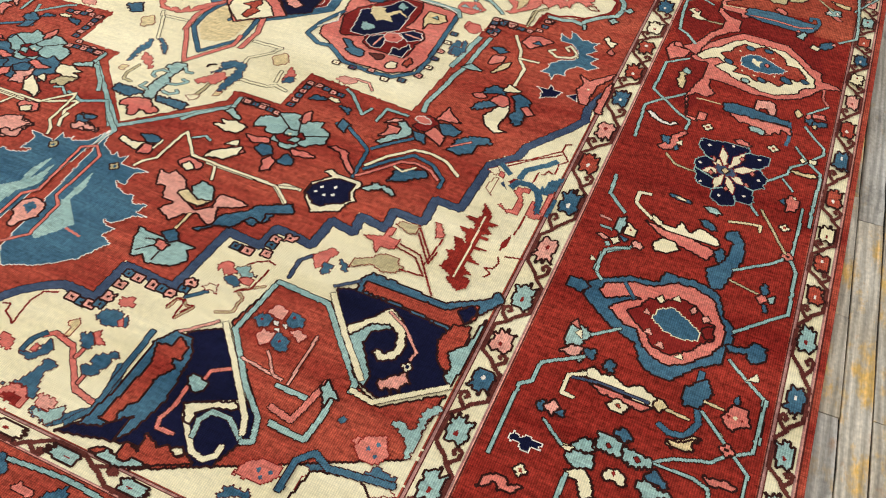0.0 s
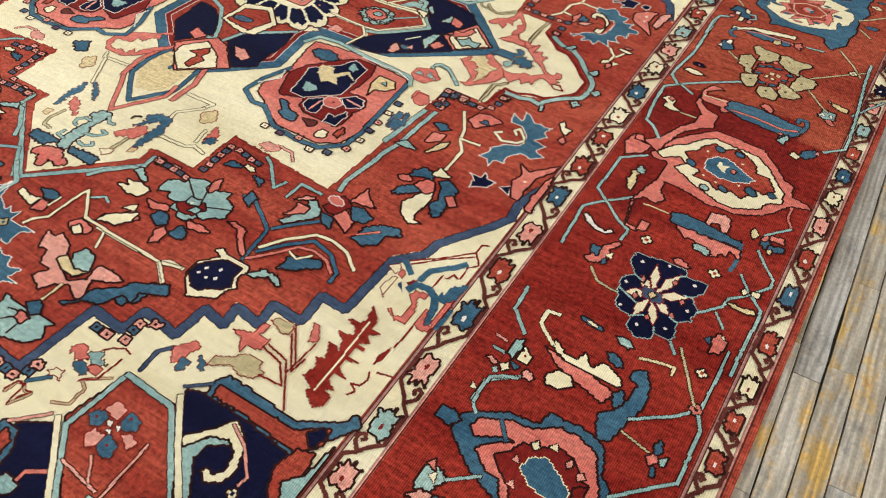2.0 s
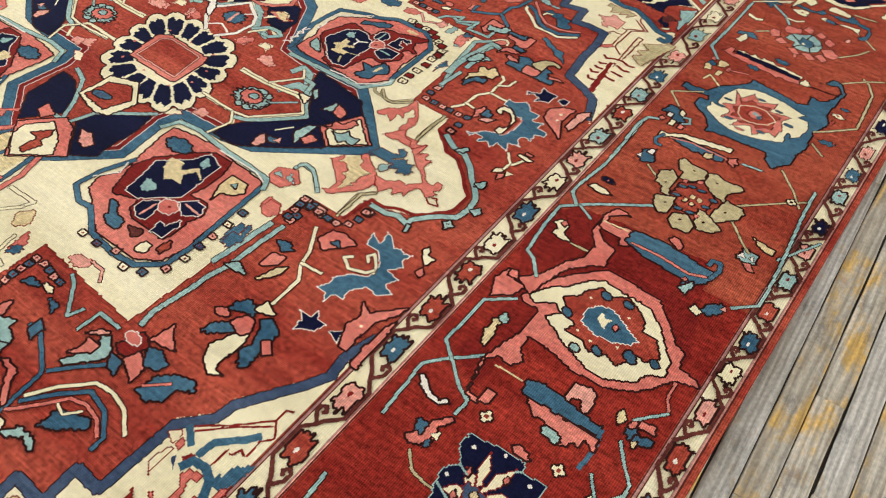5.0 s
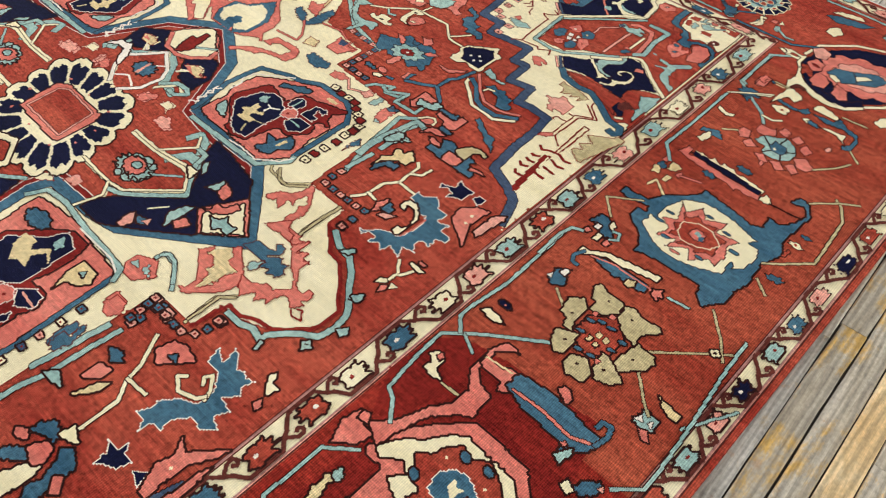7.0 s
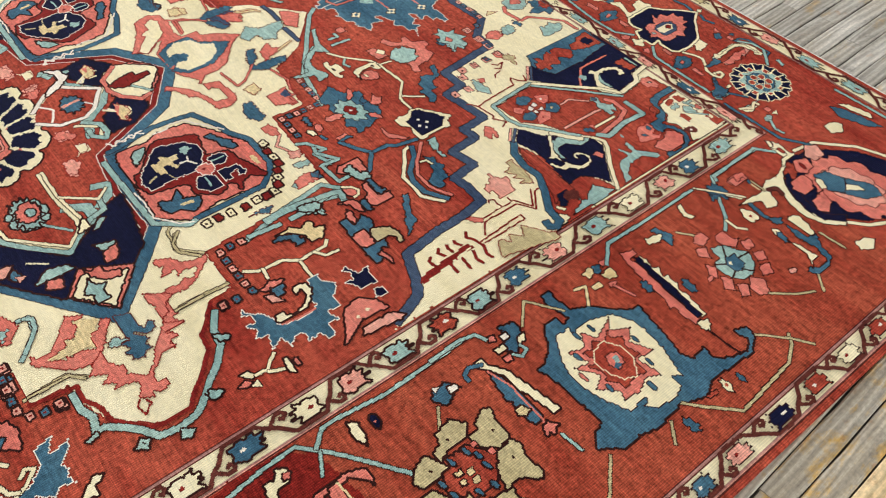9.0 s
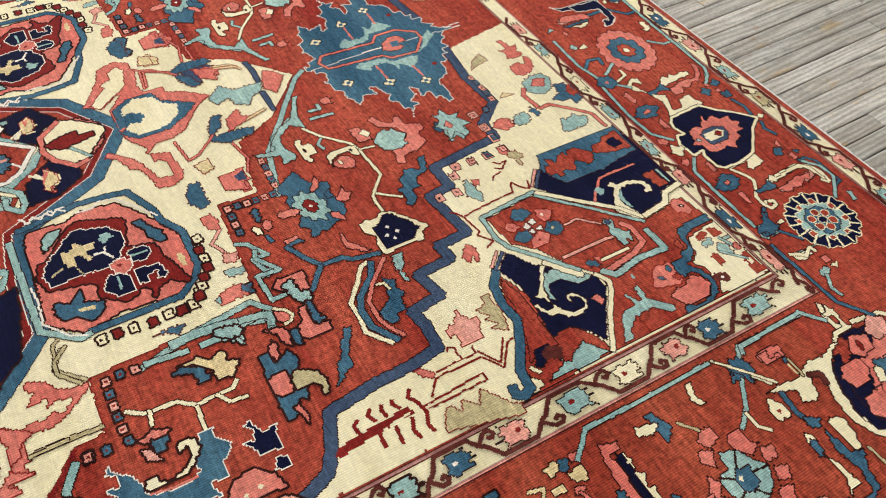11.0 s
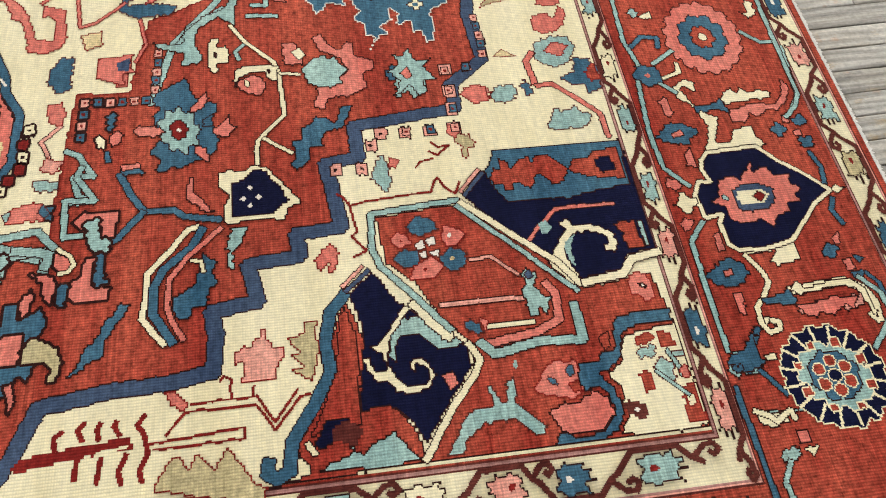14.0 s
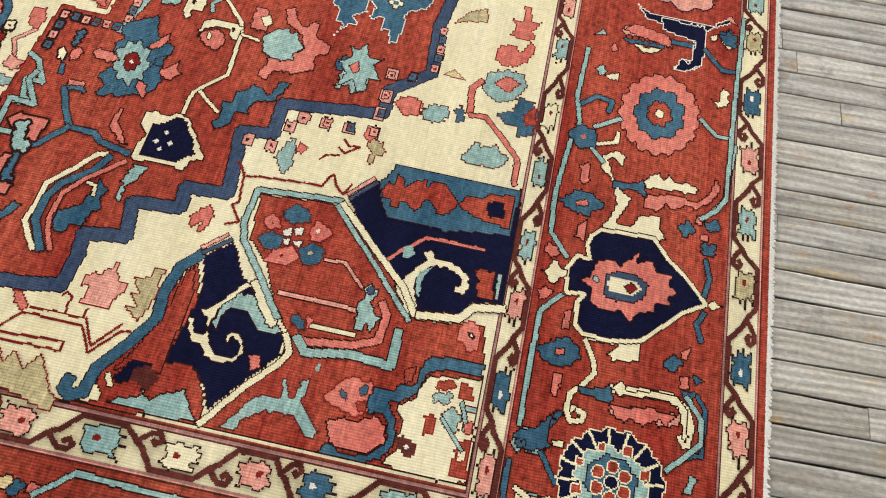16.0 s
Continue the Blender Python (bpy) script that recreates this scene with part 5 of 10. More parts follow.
Figure("serrated_bar", border).poly("s", "k", 1490, 210, 1487, 237, 1540, 232, 1553, 251, 1588, 251, 1593, 210, 1589, 190, 1569, 182, 1557, 204, 1517, 203).done()
Figure("serrated_bar", border).poly("b", "k", 1573, 207, 1575, 255, 1636, 262, 1699, 263, 1772, 250, 1809, 253, 1817, 230, 1809, 201, 1780, 179, 1760, 156, 1751, 177, 1700, 182, 1634, 185).line("s", "k", 7, 1593, 210, 1674, 214, 1757, 205, 1799, 223).line("b", "k", 11, 1809, 225, 1818, 260, 1810, 287, 1789, 285, 1786, 264).poly("t", "k", 1755, 149, 1783, 200, 1786, 163, 1779, 138).poly("s", "k", 1748, 181, 1755, 195, 1767, 184, 1761, 172).done()
Figure("leaf", border).poly("s", "k", 1663, 279, 1668, 300, 1686, 301, 1709, 279, 1702, 260, 1684, 270).done()
Figure("tendril", border).line("e", "", 5, 1491, 233, 1566, 242).done()
Figure("tendril", border).line("o", "k", 6, 1750, 507, 1870, 616, 1908, 647).done()
Figure("tendril", border).line("o", "k", 6, 1798, 728, 1857, 664, 1896, 608).done()
Figure("blossom", border).cross("c", "k", 15, 1870, 618).done()
Figure("bird_motif", border).poly("t", "k", 1829, 336, 1837, 379, 1878, 373, 1880, 335, 1851, 329).poly("w", "k", 1831, 342, 1838, 361, 1851, 346).poly("s", "k", 1850, 327, 1870, 337, 1891, 309, 1870, 307).poly("w", "k", 1860, 351, 1867, 362, 1873, 345).done()
Figure("tendril", border).line("o", "k", 6, 1771, 447, 1822, 393, 1852, 367).done()
Figure("leaf", border).poly("e", "k", 1833, 429, 1861, 426, 1906, 419, 1905, 395, 1872, 398).done()
Figure("teal_line", border).line("t", "k", 8, 1909, 692, 1915, 578, 1931, 420, 1942, 281, 1943, 216, 1892, 167).done()
Figure("leaf", border).poly("b", "k", 1829, 116, 1840, 149, 1871, 169, 1881, 143, 1855, 110).poly("c", "k", 1806, 104, 1812, 128, 1840, 113, 1833, 92).poly("p", "k", 1871, 149, 1878, 163, 1885, 150).done()
Figure("bird_motif", border).poly("b", "k", 1443, 528, 1443, 565, 1468, 574, 1490, 528, 1461, 510).poly("w", "k", 1452, 553, 1455, 577, 1472, 584, 1474, 554).poly("w", "k", 1436, 527, 1442, 543, 1452, 527).done()
Figure("tendril", border).line("o", "k", 6, 1481, 510, 1542, 466).done()
Figure("leaf", border).poly("s", "k", 1393, -86, 1391, -58, 1409, -54, 1424, -78).done()
Figure("cream_rosette", border).poly("b", "k", 1525, 808, 1463, 849, 1465, 891, 1493, 891, 1482, 913, 1424, 898, 1392, 908, 1393, 935, 1425, 931, 1468, 936, 1491, 983, 1530, 1018, 1563, 1060, 1559, 1082, 1579, 1077, 1630, 1068, 1689, 1060, 1719, 1052, 1747, 1066, 1740, 1111, 1773, 1106, 1788, 1116, 1805, 1151, 1812, 1185, 1794, 1216, 1771, 1204, 1755, 1208, 1766, 1239, 1795, 1238, 1824, 1193, 1821, 1134, 1815, 1084, 1817, 1044, 1835, 1010, 1810, 944, 1815, 889, 1821, 867, 1807, 810, 1811, 770, 1770, 714, 1742, 741, 1732, 770, 1683, 768, 1634, 765, 1568, 759, 1545, 748, 1545, 773).poly("c", "k", 1501, 850, 1505, 881, 1497, 897, 1521, 892, 1518, 913, 1520, 955, 1540, 1009, 1587, 1035, 1637, 1038, 1686, 1031, 1736, 1014, 1767, 1010, 1747, 983, 1782, 984, 1794, 944, 1785, 898, 1764, 876, 1748, 902, 1752, 864, 1756, 843, 1712, 820, 1660, 804, 1613, 798, 1562, 811).poly("s", "k", 1539, 998, 1570, 971, 1596, 1014, 1623, 981, 1676, 1011, 1670, 959, 1736, 974, 1715, 937, 1732, 899, 1728, 848, 1703, 863, 1665, 818, 1647, 856, 1594, 819, 1607, 861, 1551, 835, 1569, 882, 1531, 905, 1566, 928).poly("r", "k", 1565, 965, 1586, 955, 1603, 982, 1625, 962, 1661, 976, 1666, 949, 1707, 949, 1697, 920, 1709, 877, 1688, 875, 1665, 853, 1649, 868, 1612, 850, 1613, 876, 1574, 865, 1583, 894, 1565, 908, 1584, 929).poly("r", "c", 1587, 894, 1581, 931, 1617, 953, 1656, 958, 1700, 922, 1688, 894, 1656, 875, 1615, 869).poly("s", "k", 1611, 902, 1621, 936, 1656, 931, 1665, 904, 1641, 890).poly("t", "", 1627, 915, 1632, 927, 1649, 921, 1647, 908).poly("b", "", 1642, 910, 1654, 919, 1660, 902, 1650, 898).disc("b", "k", 1534, 892, 1544, 897, 1523, 897).disc("b", "k", 1540, 936, 1550, 941, 1530, 940).disc("b", "k", 1625, 997, 1634, 1002, 1615, 1001).disc("b", "k", 1578, 851, 1587, 856, 1569, 854).disc("b", "k", 1682, 849, 1692, 853, 1672, 854).disc("b", "k", 1690, 975, 1699, 980, 1680, 979).disc("b", "k", 1738, 930, 1749, 936, 1726, 937).disc("s", "k", 1626, 822, 1639, 827, 1615, 826).done()
Figure("serrated_bar", border).poly("b", "k", 1476, 657, 1512, 675, 1599, 680, 1641, 678, 1650, 655, 1632, 646, 1599, 642, 1575, 647, 1561, 641, 1528, 646).poly("c", "k", 1441, 647, 1440, 670, 1462, 668, 1509, 701, 1536, 703, 1595, 715, 1651, 725, 1651, 701, 1588, 690, 1547, 678, 1515, 681, 1475, 658, 1460, 646).line("b", "k", 9, 1457, 660, 1444, 628, 1455, 608, 1471, 608).line("s", "", 5, 1479, 657, 1542, 674, 1660, 671).done()
Figure("leaf", border).poly("e", "k", 1590, 641, 1593, 662, 1613, 668, 1619, 651, 1608, 634).done()
Figure("blossom", border).poly("s", "k", 1659, 660, 1653, 680, 1668, 683, 1675, 701, 1681, 680, 1697, 676, 1682, 664, 1683, 648).done()
Figure("teal_line", border).line("t", "k", 7, 1697, 680, 1754, 688).done()
Figure("bird_motif", border).poly("b", "k", 1399, 761, 1410, 801, 1452, 795, 1483, 745, 1451, 725, 1436, 754).poly("w", "k", 1421, 744, 1418, 766, 1438, 763, 1438, 743).poly("c", "k", 1441, 707, 1443, 739, 1462, 736, 1460, 708).poly("c", "k", 1449, 773, 1447, 802, 1469, 786, 1466, 766).poly("s", "k", 1405, 717, 1411, 738, 1429, 730, 1423, 712).poly("s", "k", 1471, 709, 1472, 734, 1492, 727, 1488, 708).line("t", "k", 7, 1479, 735, 1497, 749, 1488, 772, 1469, 766).done()
Figure("tendril", border).line("o", "k", 6, 1461, 921, 1379, 862, 1433, 808).done()
Figure("teal_line", border).line("t", "k", 9, 1378, 568, 1372, 659, 1384, 701, 1411, 712).done()
Figure("serrated_bar", border).poly("s", "k", 1416, 1168, 1428, 1209, 1448, 1203, 1446, 1170, 1464, 1182, 1571, 1171, 1684, 1170, 1690, 1143, 1639, 1142, 1618, 1146, 1621, 1131, 1582, 1145, 1548, 1145, 1551, 1130, 1517, 1146, 1451, 1156).poly("c", "k", 1451, 1201, 1475, 1210, 1504, 1200, 1506, 1218, 1536, 1201, 1543, 1217, 1562, 1208, 1574, 1215, 1596, 1198, 1611, 1205, 1682, 1194, 1682, 1175, 1566, 1192, 1456, 1190).poly("n", "k", 1447, 1184, 1453, 1198, 1562, 1196, 1680, 1182, 1680, 1166, 1567, 1171).done()
Figure("leaf", border).poly("c", "k", 1685, 1153, 1690, 1186, 1710, 1179, 1725, 1156, 1704, 1145).done()
Figure("tendril", border).line("k", "", 6, 1714, 1158, 1780, 1161, 1810, 1168).done()
Figure("leaf", border).petals("b", "k", 6, 0.35, 1535, 1141, 1552, 1151, 1516, 1151).done()
Figure("leaf", border).petals("b", "k", 6, 0.35, 1598, 1229, 1617, 1239, 1577, 1240).done()
Figure("blossom", border).poly("e", "k", 1407, 1035, 1398, 1073, 1423, 1072, 1433, 1039).poly("e", "k", 1434, 1072, 1430, 1118, 1468, 1111, 1462, 1079).poly("e", "k", 1446, 1023, 1447, 1059, 1470, 1056, 1465, 1027).poly("b", "k", 1402, 1073, 1408, 1098, 1433, 1085, 1428, 1067).poly("s", "k", 1401, 1101, 1408, 1129, 1425, 1116, 1423, 1095).poly("s", "k", 1465, 1072, 1473, 1095, 1489, 1082, 1482, 1062).done()
Figure("tendril", border).line("s", "k", 6, 1481, 1077, 1538, 1095).done()
Figure("tendril", border).line("e", "k", 7, 1431, 985, 1439, 1018, 1487, 980).done()
Figure("tendril", border).line("o", "k", 7, 1810, 949, 1851, 986, 1909, 1044, 1895, 1234, 1868, 1283, 1843, 1304).done()
Figure("tendril", border).line("o", "k", 6, 1795, 1238, 1856, 1297, 1901, 1329).done()
Figure("blossom", border).petals("c", "k", 5, 0.4, 1842, 1067, 1859, 1076, 1824, 1077).cross("r", "k", 8, 1842, 1067).done()
Figure("leaf", border).poly("r", "k", 1830, 1003, 1834, 1043, 1848, 1037, 1843, 1007).done()
Figure("leaf", border).petals("b", "k", 5, 0.35, 1849, 1111, 1861, 1119, 1836, 1117).done()
Figure("leaf", border).petals("b", "k", 6, 0.35, 1859, 924, 1879, 936, 1841, 933).done()
Figure("tendril", border).line("o", "k", 6, 1825, 894, 1869, 858).done()
Figure("corner_palmette_piece", field).poly("r", "k", 775, 1307, 757, 1471, 906, 1622, 967, 1672, 950, 1803, 1028, 1818, 1252, 1826, 1252, 1334, 1109, 1443, 1055, 1449, 1000, 1403, 919, 1362, 877, 1316).done()
Figure("corner_palmette_piece", field).poly("r", "k", 1245, 1159, 1205, 1134, 1133, 1178, 1045, 1196, 937, 1233, 1035, 1268, 1121, 1270, 1167, 1315, 1219, 1340, 1250, 1337, 1263, 1079).done()
Figure("corner_palmette_piece", field).poly("n", "k", 933, 1241, 891, 1289, 958, 1332, 1027, 1408, 1056, 1438, 1093, 1443, 1221, 1347, 1176, 1322, 1148, 1291, 1154, 1243, 1070, 1253, 1002, 1263).done()
Figure("corner_palmette_piece", field).line("b", "k", 20, 931, 1237, 964, 1208, 1022, 1195, 1079, 1200, 1134, 1169, 1191, 1130, 1239, 1124, 1248, 1103, 1238, 1088, 1218, 1092).done()
Figure("corner_palmette_piece", field).line("p", "k", 6, 915, 1234, 878, 1273).done()
Figure("corner_palmette_piece", field).line("i", "k", 7, 926, 1239, 887, 1282).done()
Figure("corner_palmette_piece", field).poly("r", "k", 976, 1221, 953, 1234, 1015, 1249, 1081, 1248, 1176, 1244, 1187, 1158, 1143, 1181, 1076, 1209).done()
Figure("corner_palmette_piece", field).poly("n", "k", 1205, 1163, 1161, 1186, 1160, 1227, 1189, 1224, 1212, 1180).poly("m", "", 1176, 1195, 1165, 1222, 1186, 1249, 1210, 1230, 1197, 1195).done()
Figure("corner_palmette_piece", field).poly("t", "k", 1245, 1171, 1231, 1189, 1227, 1222, 1207, 1222, 1225, 1241, 1215, 1253, 1192, 1296, 1213, 1311, 1244, 1334, 1253, 1296).done()
Figure("corner_palmette_piece", field).poly("c", "k", 1198, 1150, 1193, 1157, 1218, 1171, 1217, 1161).done()
Figure("corner_palmette_piece", field).poly("t", "k", 1066, 1301, 1022, 1304, 991, 1329, 989, 1360, 1019, 1407, 1048, 1435, 1061, 1420, 1055, 1383, 1025, 1356, 1027, 1326, 1048, 1315, 1075, 1315).poly("c", "k", 1036, 1264, 1035, 1286, 1014, 1302, 967, 1336, 970, 1360, 987, 1338, 1030, 1306, 1053, 1301, 1076, 1302, 1100, 1312, 1118, 1330, 1120, 1355, 1109, 1367, 1090, 1363, 1081, 1347, 1096, 1344, 1092, 1334, 1074, 1335, 1066, 1350, 1076, 1367, 1104, 1378, 1126, 1366, 1136, 1338, 1127, 1309, 1109, 1296, 1106, 1276, 1086, 1261, 1061, 1255, 1055, 1266, 1084, 1275, 1088, 1294, 1058, 1291, 1049, 1281).poly("c", "k", 963, 1342, 952, 1363, 1025, 1424, 1051, 1414, 1037, 1395, 989, 1360).done()
Figure("corner_palmette_piece", field).line("c", "k", 11, 1249, 1341, 1169, 1395, 1111, 1444, 1086, 1457, 1052, 1441).done()
Figure("corner_palmette_piece", field).poly("s", "k", 1106, 1386, 1098, 1406, 1125, 1416, 1136, 1398).done()
Figure("corner_palmette_piece", field).line("t", "k", 11, 750, 1470, 765, 1299, 843, 1294, 884, 1307, 935, 1349, 1024, 1416).done()
Figure("corner_palmette_piece", field).line("d", "", 4, 712, 1238, 721, 1251, 743, 1262, 735, 1288, 725, 1421, 701, 1431, 693, 1438, 718, 1449, 736, 1468, 707, 1480).done()
Figure("corner_palmette_piece", field).line("d", "", 4, 733, 1260, 803, 1270, 811, 1259, 845, 1284, 856, 1258).done()
Figure("corner_flower", field).poly("b", "k", 802, 1362, 776, 1385, 788, 1415, 812, 1426, 824, 1393, 822, 1371).poly("s", "k", 832, 1327, 808, 1341, 820, 1366, 840, 1370, 849, 1343).poly("b", "k", 869, 1329, 847, 1354, 856, 1378, 889, 1379, 893, 1346).poly("s", "k", 916, 1354, 888, 1367, 870, 1401, 892, 1424, 914, 1411, 919, 1378).poly("b", "k", 876, 1413, 852, 1442, 868, 1468, 895, 1467, 910, 1440, 898, 1422).poly("s", "k", 831, 1422, 803, 1434, 813, 1460, 830, 1473, 853, 1453, 849, 1430).poly("w", "k", 842, 1372, 832, 1389, 851, 1394, 857, 1379).poly("w", "k", 835, 1395, 829, 1413, 843, 1415, 848, 1400).poly("w", "k", 862, 1376, 855, 1393, 873, 1397, 875, 1383).poly("w", "k", 858, 1399, 855, 1420, 874, 1417, 872, 1404).cross("w", "k", 6, 828, 1442).cross("e", "k", 6, 879, 1439).cross("d", "", 5, 832, 1349).cross("d", "", 5, 897, 1387).done()
Figure("corner_palmette_piece", field).line("p", "k", 6, 886, 1471, 884, 1512, 927, 1556).done()
Figure("corner_palmette_piece", field).line("p", "k", 8, 973, 1404, 972, 1482, 975, 1556).done()
Figure("corner_palmette_piece", field).line("c", "k", 7, 1024, 1480, 1025, 1565).done()
Figure("corner_palmette_piece", field).line("s", "k", 14, 1057, 1479, 1046, 1566, 1025, 1613, 971, 1615, 949, 1602).done()
Figure("corner_palmette_piece", field).line("t", "k", 16, 1053, 1462, 1079, 1485, 1063, 1568, 1069, 1647, 998, 1645).done()
Figure("corner_palmette_piece", field).poly("t", "", 1089, 1521, 1112, 1518, 1101, 1511).done()
Figure("corner_flower", field).petals("b", "k", 6, 0.3, 1023, 1457, 1024, 1474, 1006, 1451).poly("s", "k", 1008, 1469, 1013, 1483, 1031, 1477).done()
Figure("corner_palmette_piece", field).poly("t", "k", 1015, 1562, 962, 1555, 943, 1568, 927, 1558, 911, 1573, 929, 1590, 953, 1581, 974, 1594, 980, 1608, 1016, 1593, 1000, 1583, 1016, 1577).poly("i", "k", 928, 1567, 920, 1577, 933, 1583, 939, 1573).done()
Figure("corner_flower", field).poly("s", "k", 1149, 1538, 1132, 1553, 1113, 1565, 1099, 1588, 1108, 1605, 1102, 1621, 1127, 1629, 1153, 1636, 1178, 1609, 1171, 1583, 1164, 1552).petals("b", "k", 5, 0.35, 1139, 1575, 1141, 1585, 1129, 1571).poly("b", "k", 1121, 1600, 1115, 1614, 1129, 1617, 1134, 1606).poly("r", "k", 1149, 1602, 1143, 1619, 1163, 1620, 1163, 1608).done()
Figure("corner_palmette_piece", field).poly("b", "k", 1141, 1617, 1109, 1630, 1113, 1661, 1094, 1669, 1098, 1695, 1065, 1702, 1035, 1709, 1028, 1740, 1024, 1818, 1052, 1819, 1055, 1752, 1065, 1719, 1109, 1706, 1134, 1678, 1136, 1658, 1162, 1678, 1201, 1687, 1239, 1670, 1252, 1642, 1253, 1554, 1236, 1563, 1228, 1581, 1242, 1592, 1236, 1640, 1215, 1667, 1174, 1667, 1158, 1646, 1167, 1627).poly("r", "k", 1069, 1671, 1057, 1696, 1088, 1692, 1096, 1678).done()
Figure("corner_palmette_piece", field).poly("s", "k", 1195, 1555, 1179, 1584, 1182, 1614, 1162, 1641, 1179, 1663, 1213, 1669, 1234, 1645, 1239, 1602, 1231, 1572).done()
Figure("corner_palmette_piece", field).poly("c", "k", 1068, 1725, 1055, 1819, 1250, 1826, 1255, 1763, 1249, 1669, 1221, 1687, 1161, 1688, 1139, 1669, 1120, 1702, 1086, 1710).done()
Figure("leaf", field).poly("r", "k", 1077, 1739, 1067, 1764, 1082, 1777, 1092, 1755, 1091, 1735).done()
Figure("leaf", field).poly("t", "k", 1098, 1737, 1095, 1772, 1118, 1763, 1115, 1735).done()
Figure("leaf", field).poly("t", "k", 1137, 1757, 1119, 1773, 1132, 1796, 1166, 1787, 1157, 1765).done()
Figure("leaf", field).poly("r", "k", 1146, 1727, 1137, 1745, 1173, 1752, 1183, 1729).done()
Figure("blossom", field).petals("m", "k", 8, 0.2, 1208, 1707, 1210, 1727, 1189, 1702).cross("w", "", 6, 1208, 1707).done()
Figure("leaf", field).poly("r", "k", 1072, 1777, 1071, 1807, 1102, 1809, 1104, 1780).done()
Figure("leaf", field).poly("t", "k", 1109, 1787, 1109, 1820, 1122, 1820, 1125, 1792).done()
Figure("leaf", field).poly("r", "k", 1178, 1794, 1170, 1819, 1243, 1825, 1242, 1789, 1208, 1792).poly("c", "k", 1197, 1799, 1192, 1811, 1209, 1812, 1213, 1802).done()
Figure("stem", field).line("t", "k", 6, 1144, 1759, 1193, 1805).done()
Figure("stem", field).line("t", "k", 6, 1107, 1789, 1137, 1801, 1157, 1802).done()
Figure("leaf", field).poly("s", "k", 1145, 1802, 1139, 1815, 1159, 1816, 1163, 1805).done()
Figure("animal_motif", field).poly("t", "k", 1249, 1375, 1228, 1387, 1212, 1398, 1176, 1421, 1168, 1469, 1139, 1457, 1130, 1467, 1165, 1481, 1167, 1491, 1134, 1493, 1125, 1506, 1142, 1511, 1168, 1506, 1187, 1522, 1213, 1547, 1232, 1544, 1227, 1522, 1200, 1498, 1202, 1445, 1222, 1415, 1247, 1405).done()
Figure("corner_flower", field).poly("s", "k", 970, 1754, 954, 1760, 944, 1781, 953, 1798, 1004, 1801, 1012, 1775, 997, 1771, 992, 1756).disc("k", "", 975, 1782, 976, 1790, 968, 1779).cross("w", "", 4, 975, 1782).done()
Figure("corner_palmette_piece", field).poly("n", "k", 740, 1480, 690, 1529, 663, 1549, 634, 1827, 901, 1832, 906, 1773, 938, 1754, 949, 1670, 906, 1622, 832, 1548).done()
Figure("corner_palmette_piece", field).line("p", "k", 7, 732, 1478, 683, 1522).done()
Figure("corner_palmette_piece", field).line("i", "k", 7, 742, 1484, 690, 1529).done()
Figure("corner_palmette_piece", field).poly("b", "k", 688, 1532, 668, 1547, 638, 1557, 638, 1604, 639, 1708, 635, 1824, 751, 1819, 756, 1763, 769, 1696, 768, 1607, 768, 1568, 733, 1546).poly("r", "k", 704, 1539, 682, 1553, 687, 1566, 660, 1566, 667, 1582, 684, 1588, 665, 1607, 658, 1627, 680, 1631, 660, 1641, 658, 1669, 688, 1695, 700, 1702, 679, 1714, 673, 1734, 673, 1751, 661, 1756, 653, 1816, 735, 1815, 727, 1761, 722, 1738, 712, 1714, 704, 1702, 725, 1690, 734, 1676, 733, 1662, 709, 1646, 711, 1632, 735, 1628, 738, 1609, 723, 1596, 722, 1584, 738, 1583, 740, 1567, 721, 1565, 723, 1546).poly("n", "k", 678, 1761, 673, 1796, 713, 1802, 715, 1763).done()
Figure("corner_palmette_piece", field).line("s", "k", 7, 866, 1583, 830, 1614, 815, 1632, 792, 1654, 790, 1687, 791, 1774).poly("t", "", 822, 1615, 815, 1630, 831, 1640, 848, 1629, 844, 1618).done()
Figure("corner_palmette_piece", field).poly("c", "k", 910, 1617, 875, 1635, 848, 1660, 840, 1664, 822, 1655, 814, 1673, 830, 1682, 831, 1713, 841, 1738, 858, 1757, 884, 1759, 900, 1747, 897, 1729, 881, 1728, 878, 1742, 866, 1740, 857, 1726, 849, 1703, 852, 1682, 870, 1664, 890, 1655, 913, 1658, 936, 1667, 958, 1673, 974, 1656).poly("t", "", 868, 1657, 853, 1680, 874, 1669, 898, 1665, 926, 1669, 913, 1660, 888, 1655).done()
Figure("corner_palmette_piece", field).line("c", "k", 12, 756, 1474, 827, 1547, 907, 1633, 959, 1667).done()
Figure("corner_palmette_piece", field).line("t", "k", 9, 764, 1465, 852, 1548, 927, 1617, 973, 1659).done()
Figure("corner_palmette_piece", field).line("c", "k", 15, 958, 1674, 947, 1752, 918, 1776, 908, 1833).done()
Figure("corner_palmette_piece", field).poly("r", "k", 835, 1761, 833, 1803, 895, 1810, 898, 1773, 883, 1778, 875, 1767, 861, 1774, 853, 1765).done()
Figure("corner_palmette_piece", field).poly("t", "k", 835, 1806, 833, 1819, 893, 1822, 895, 1811).done()
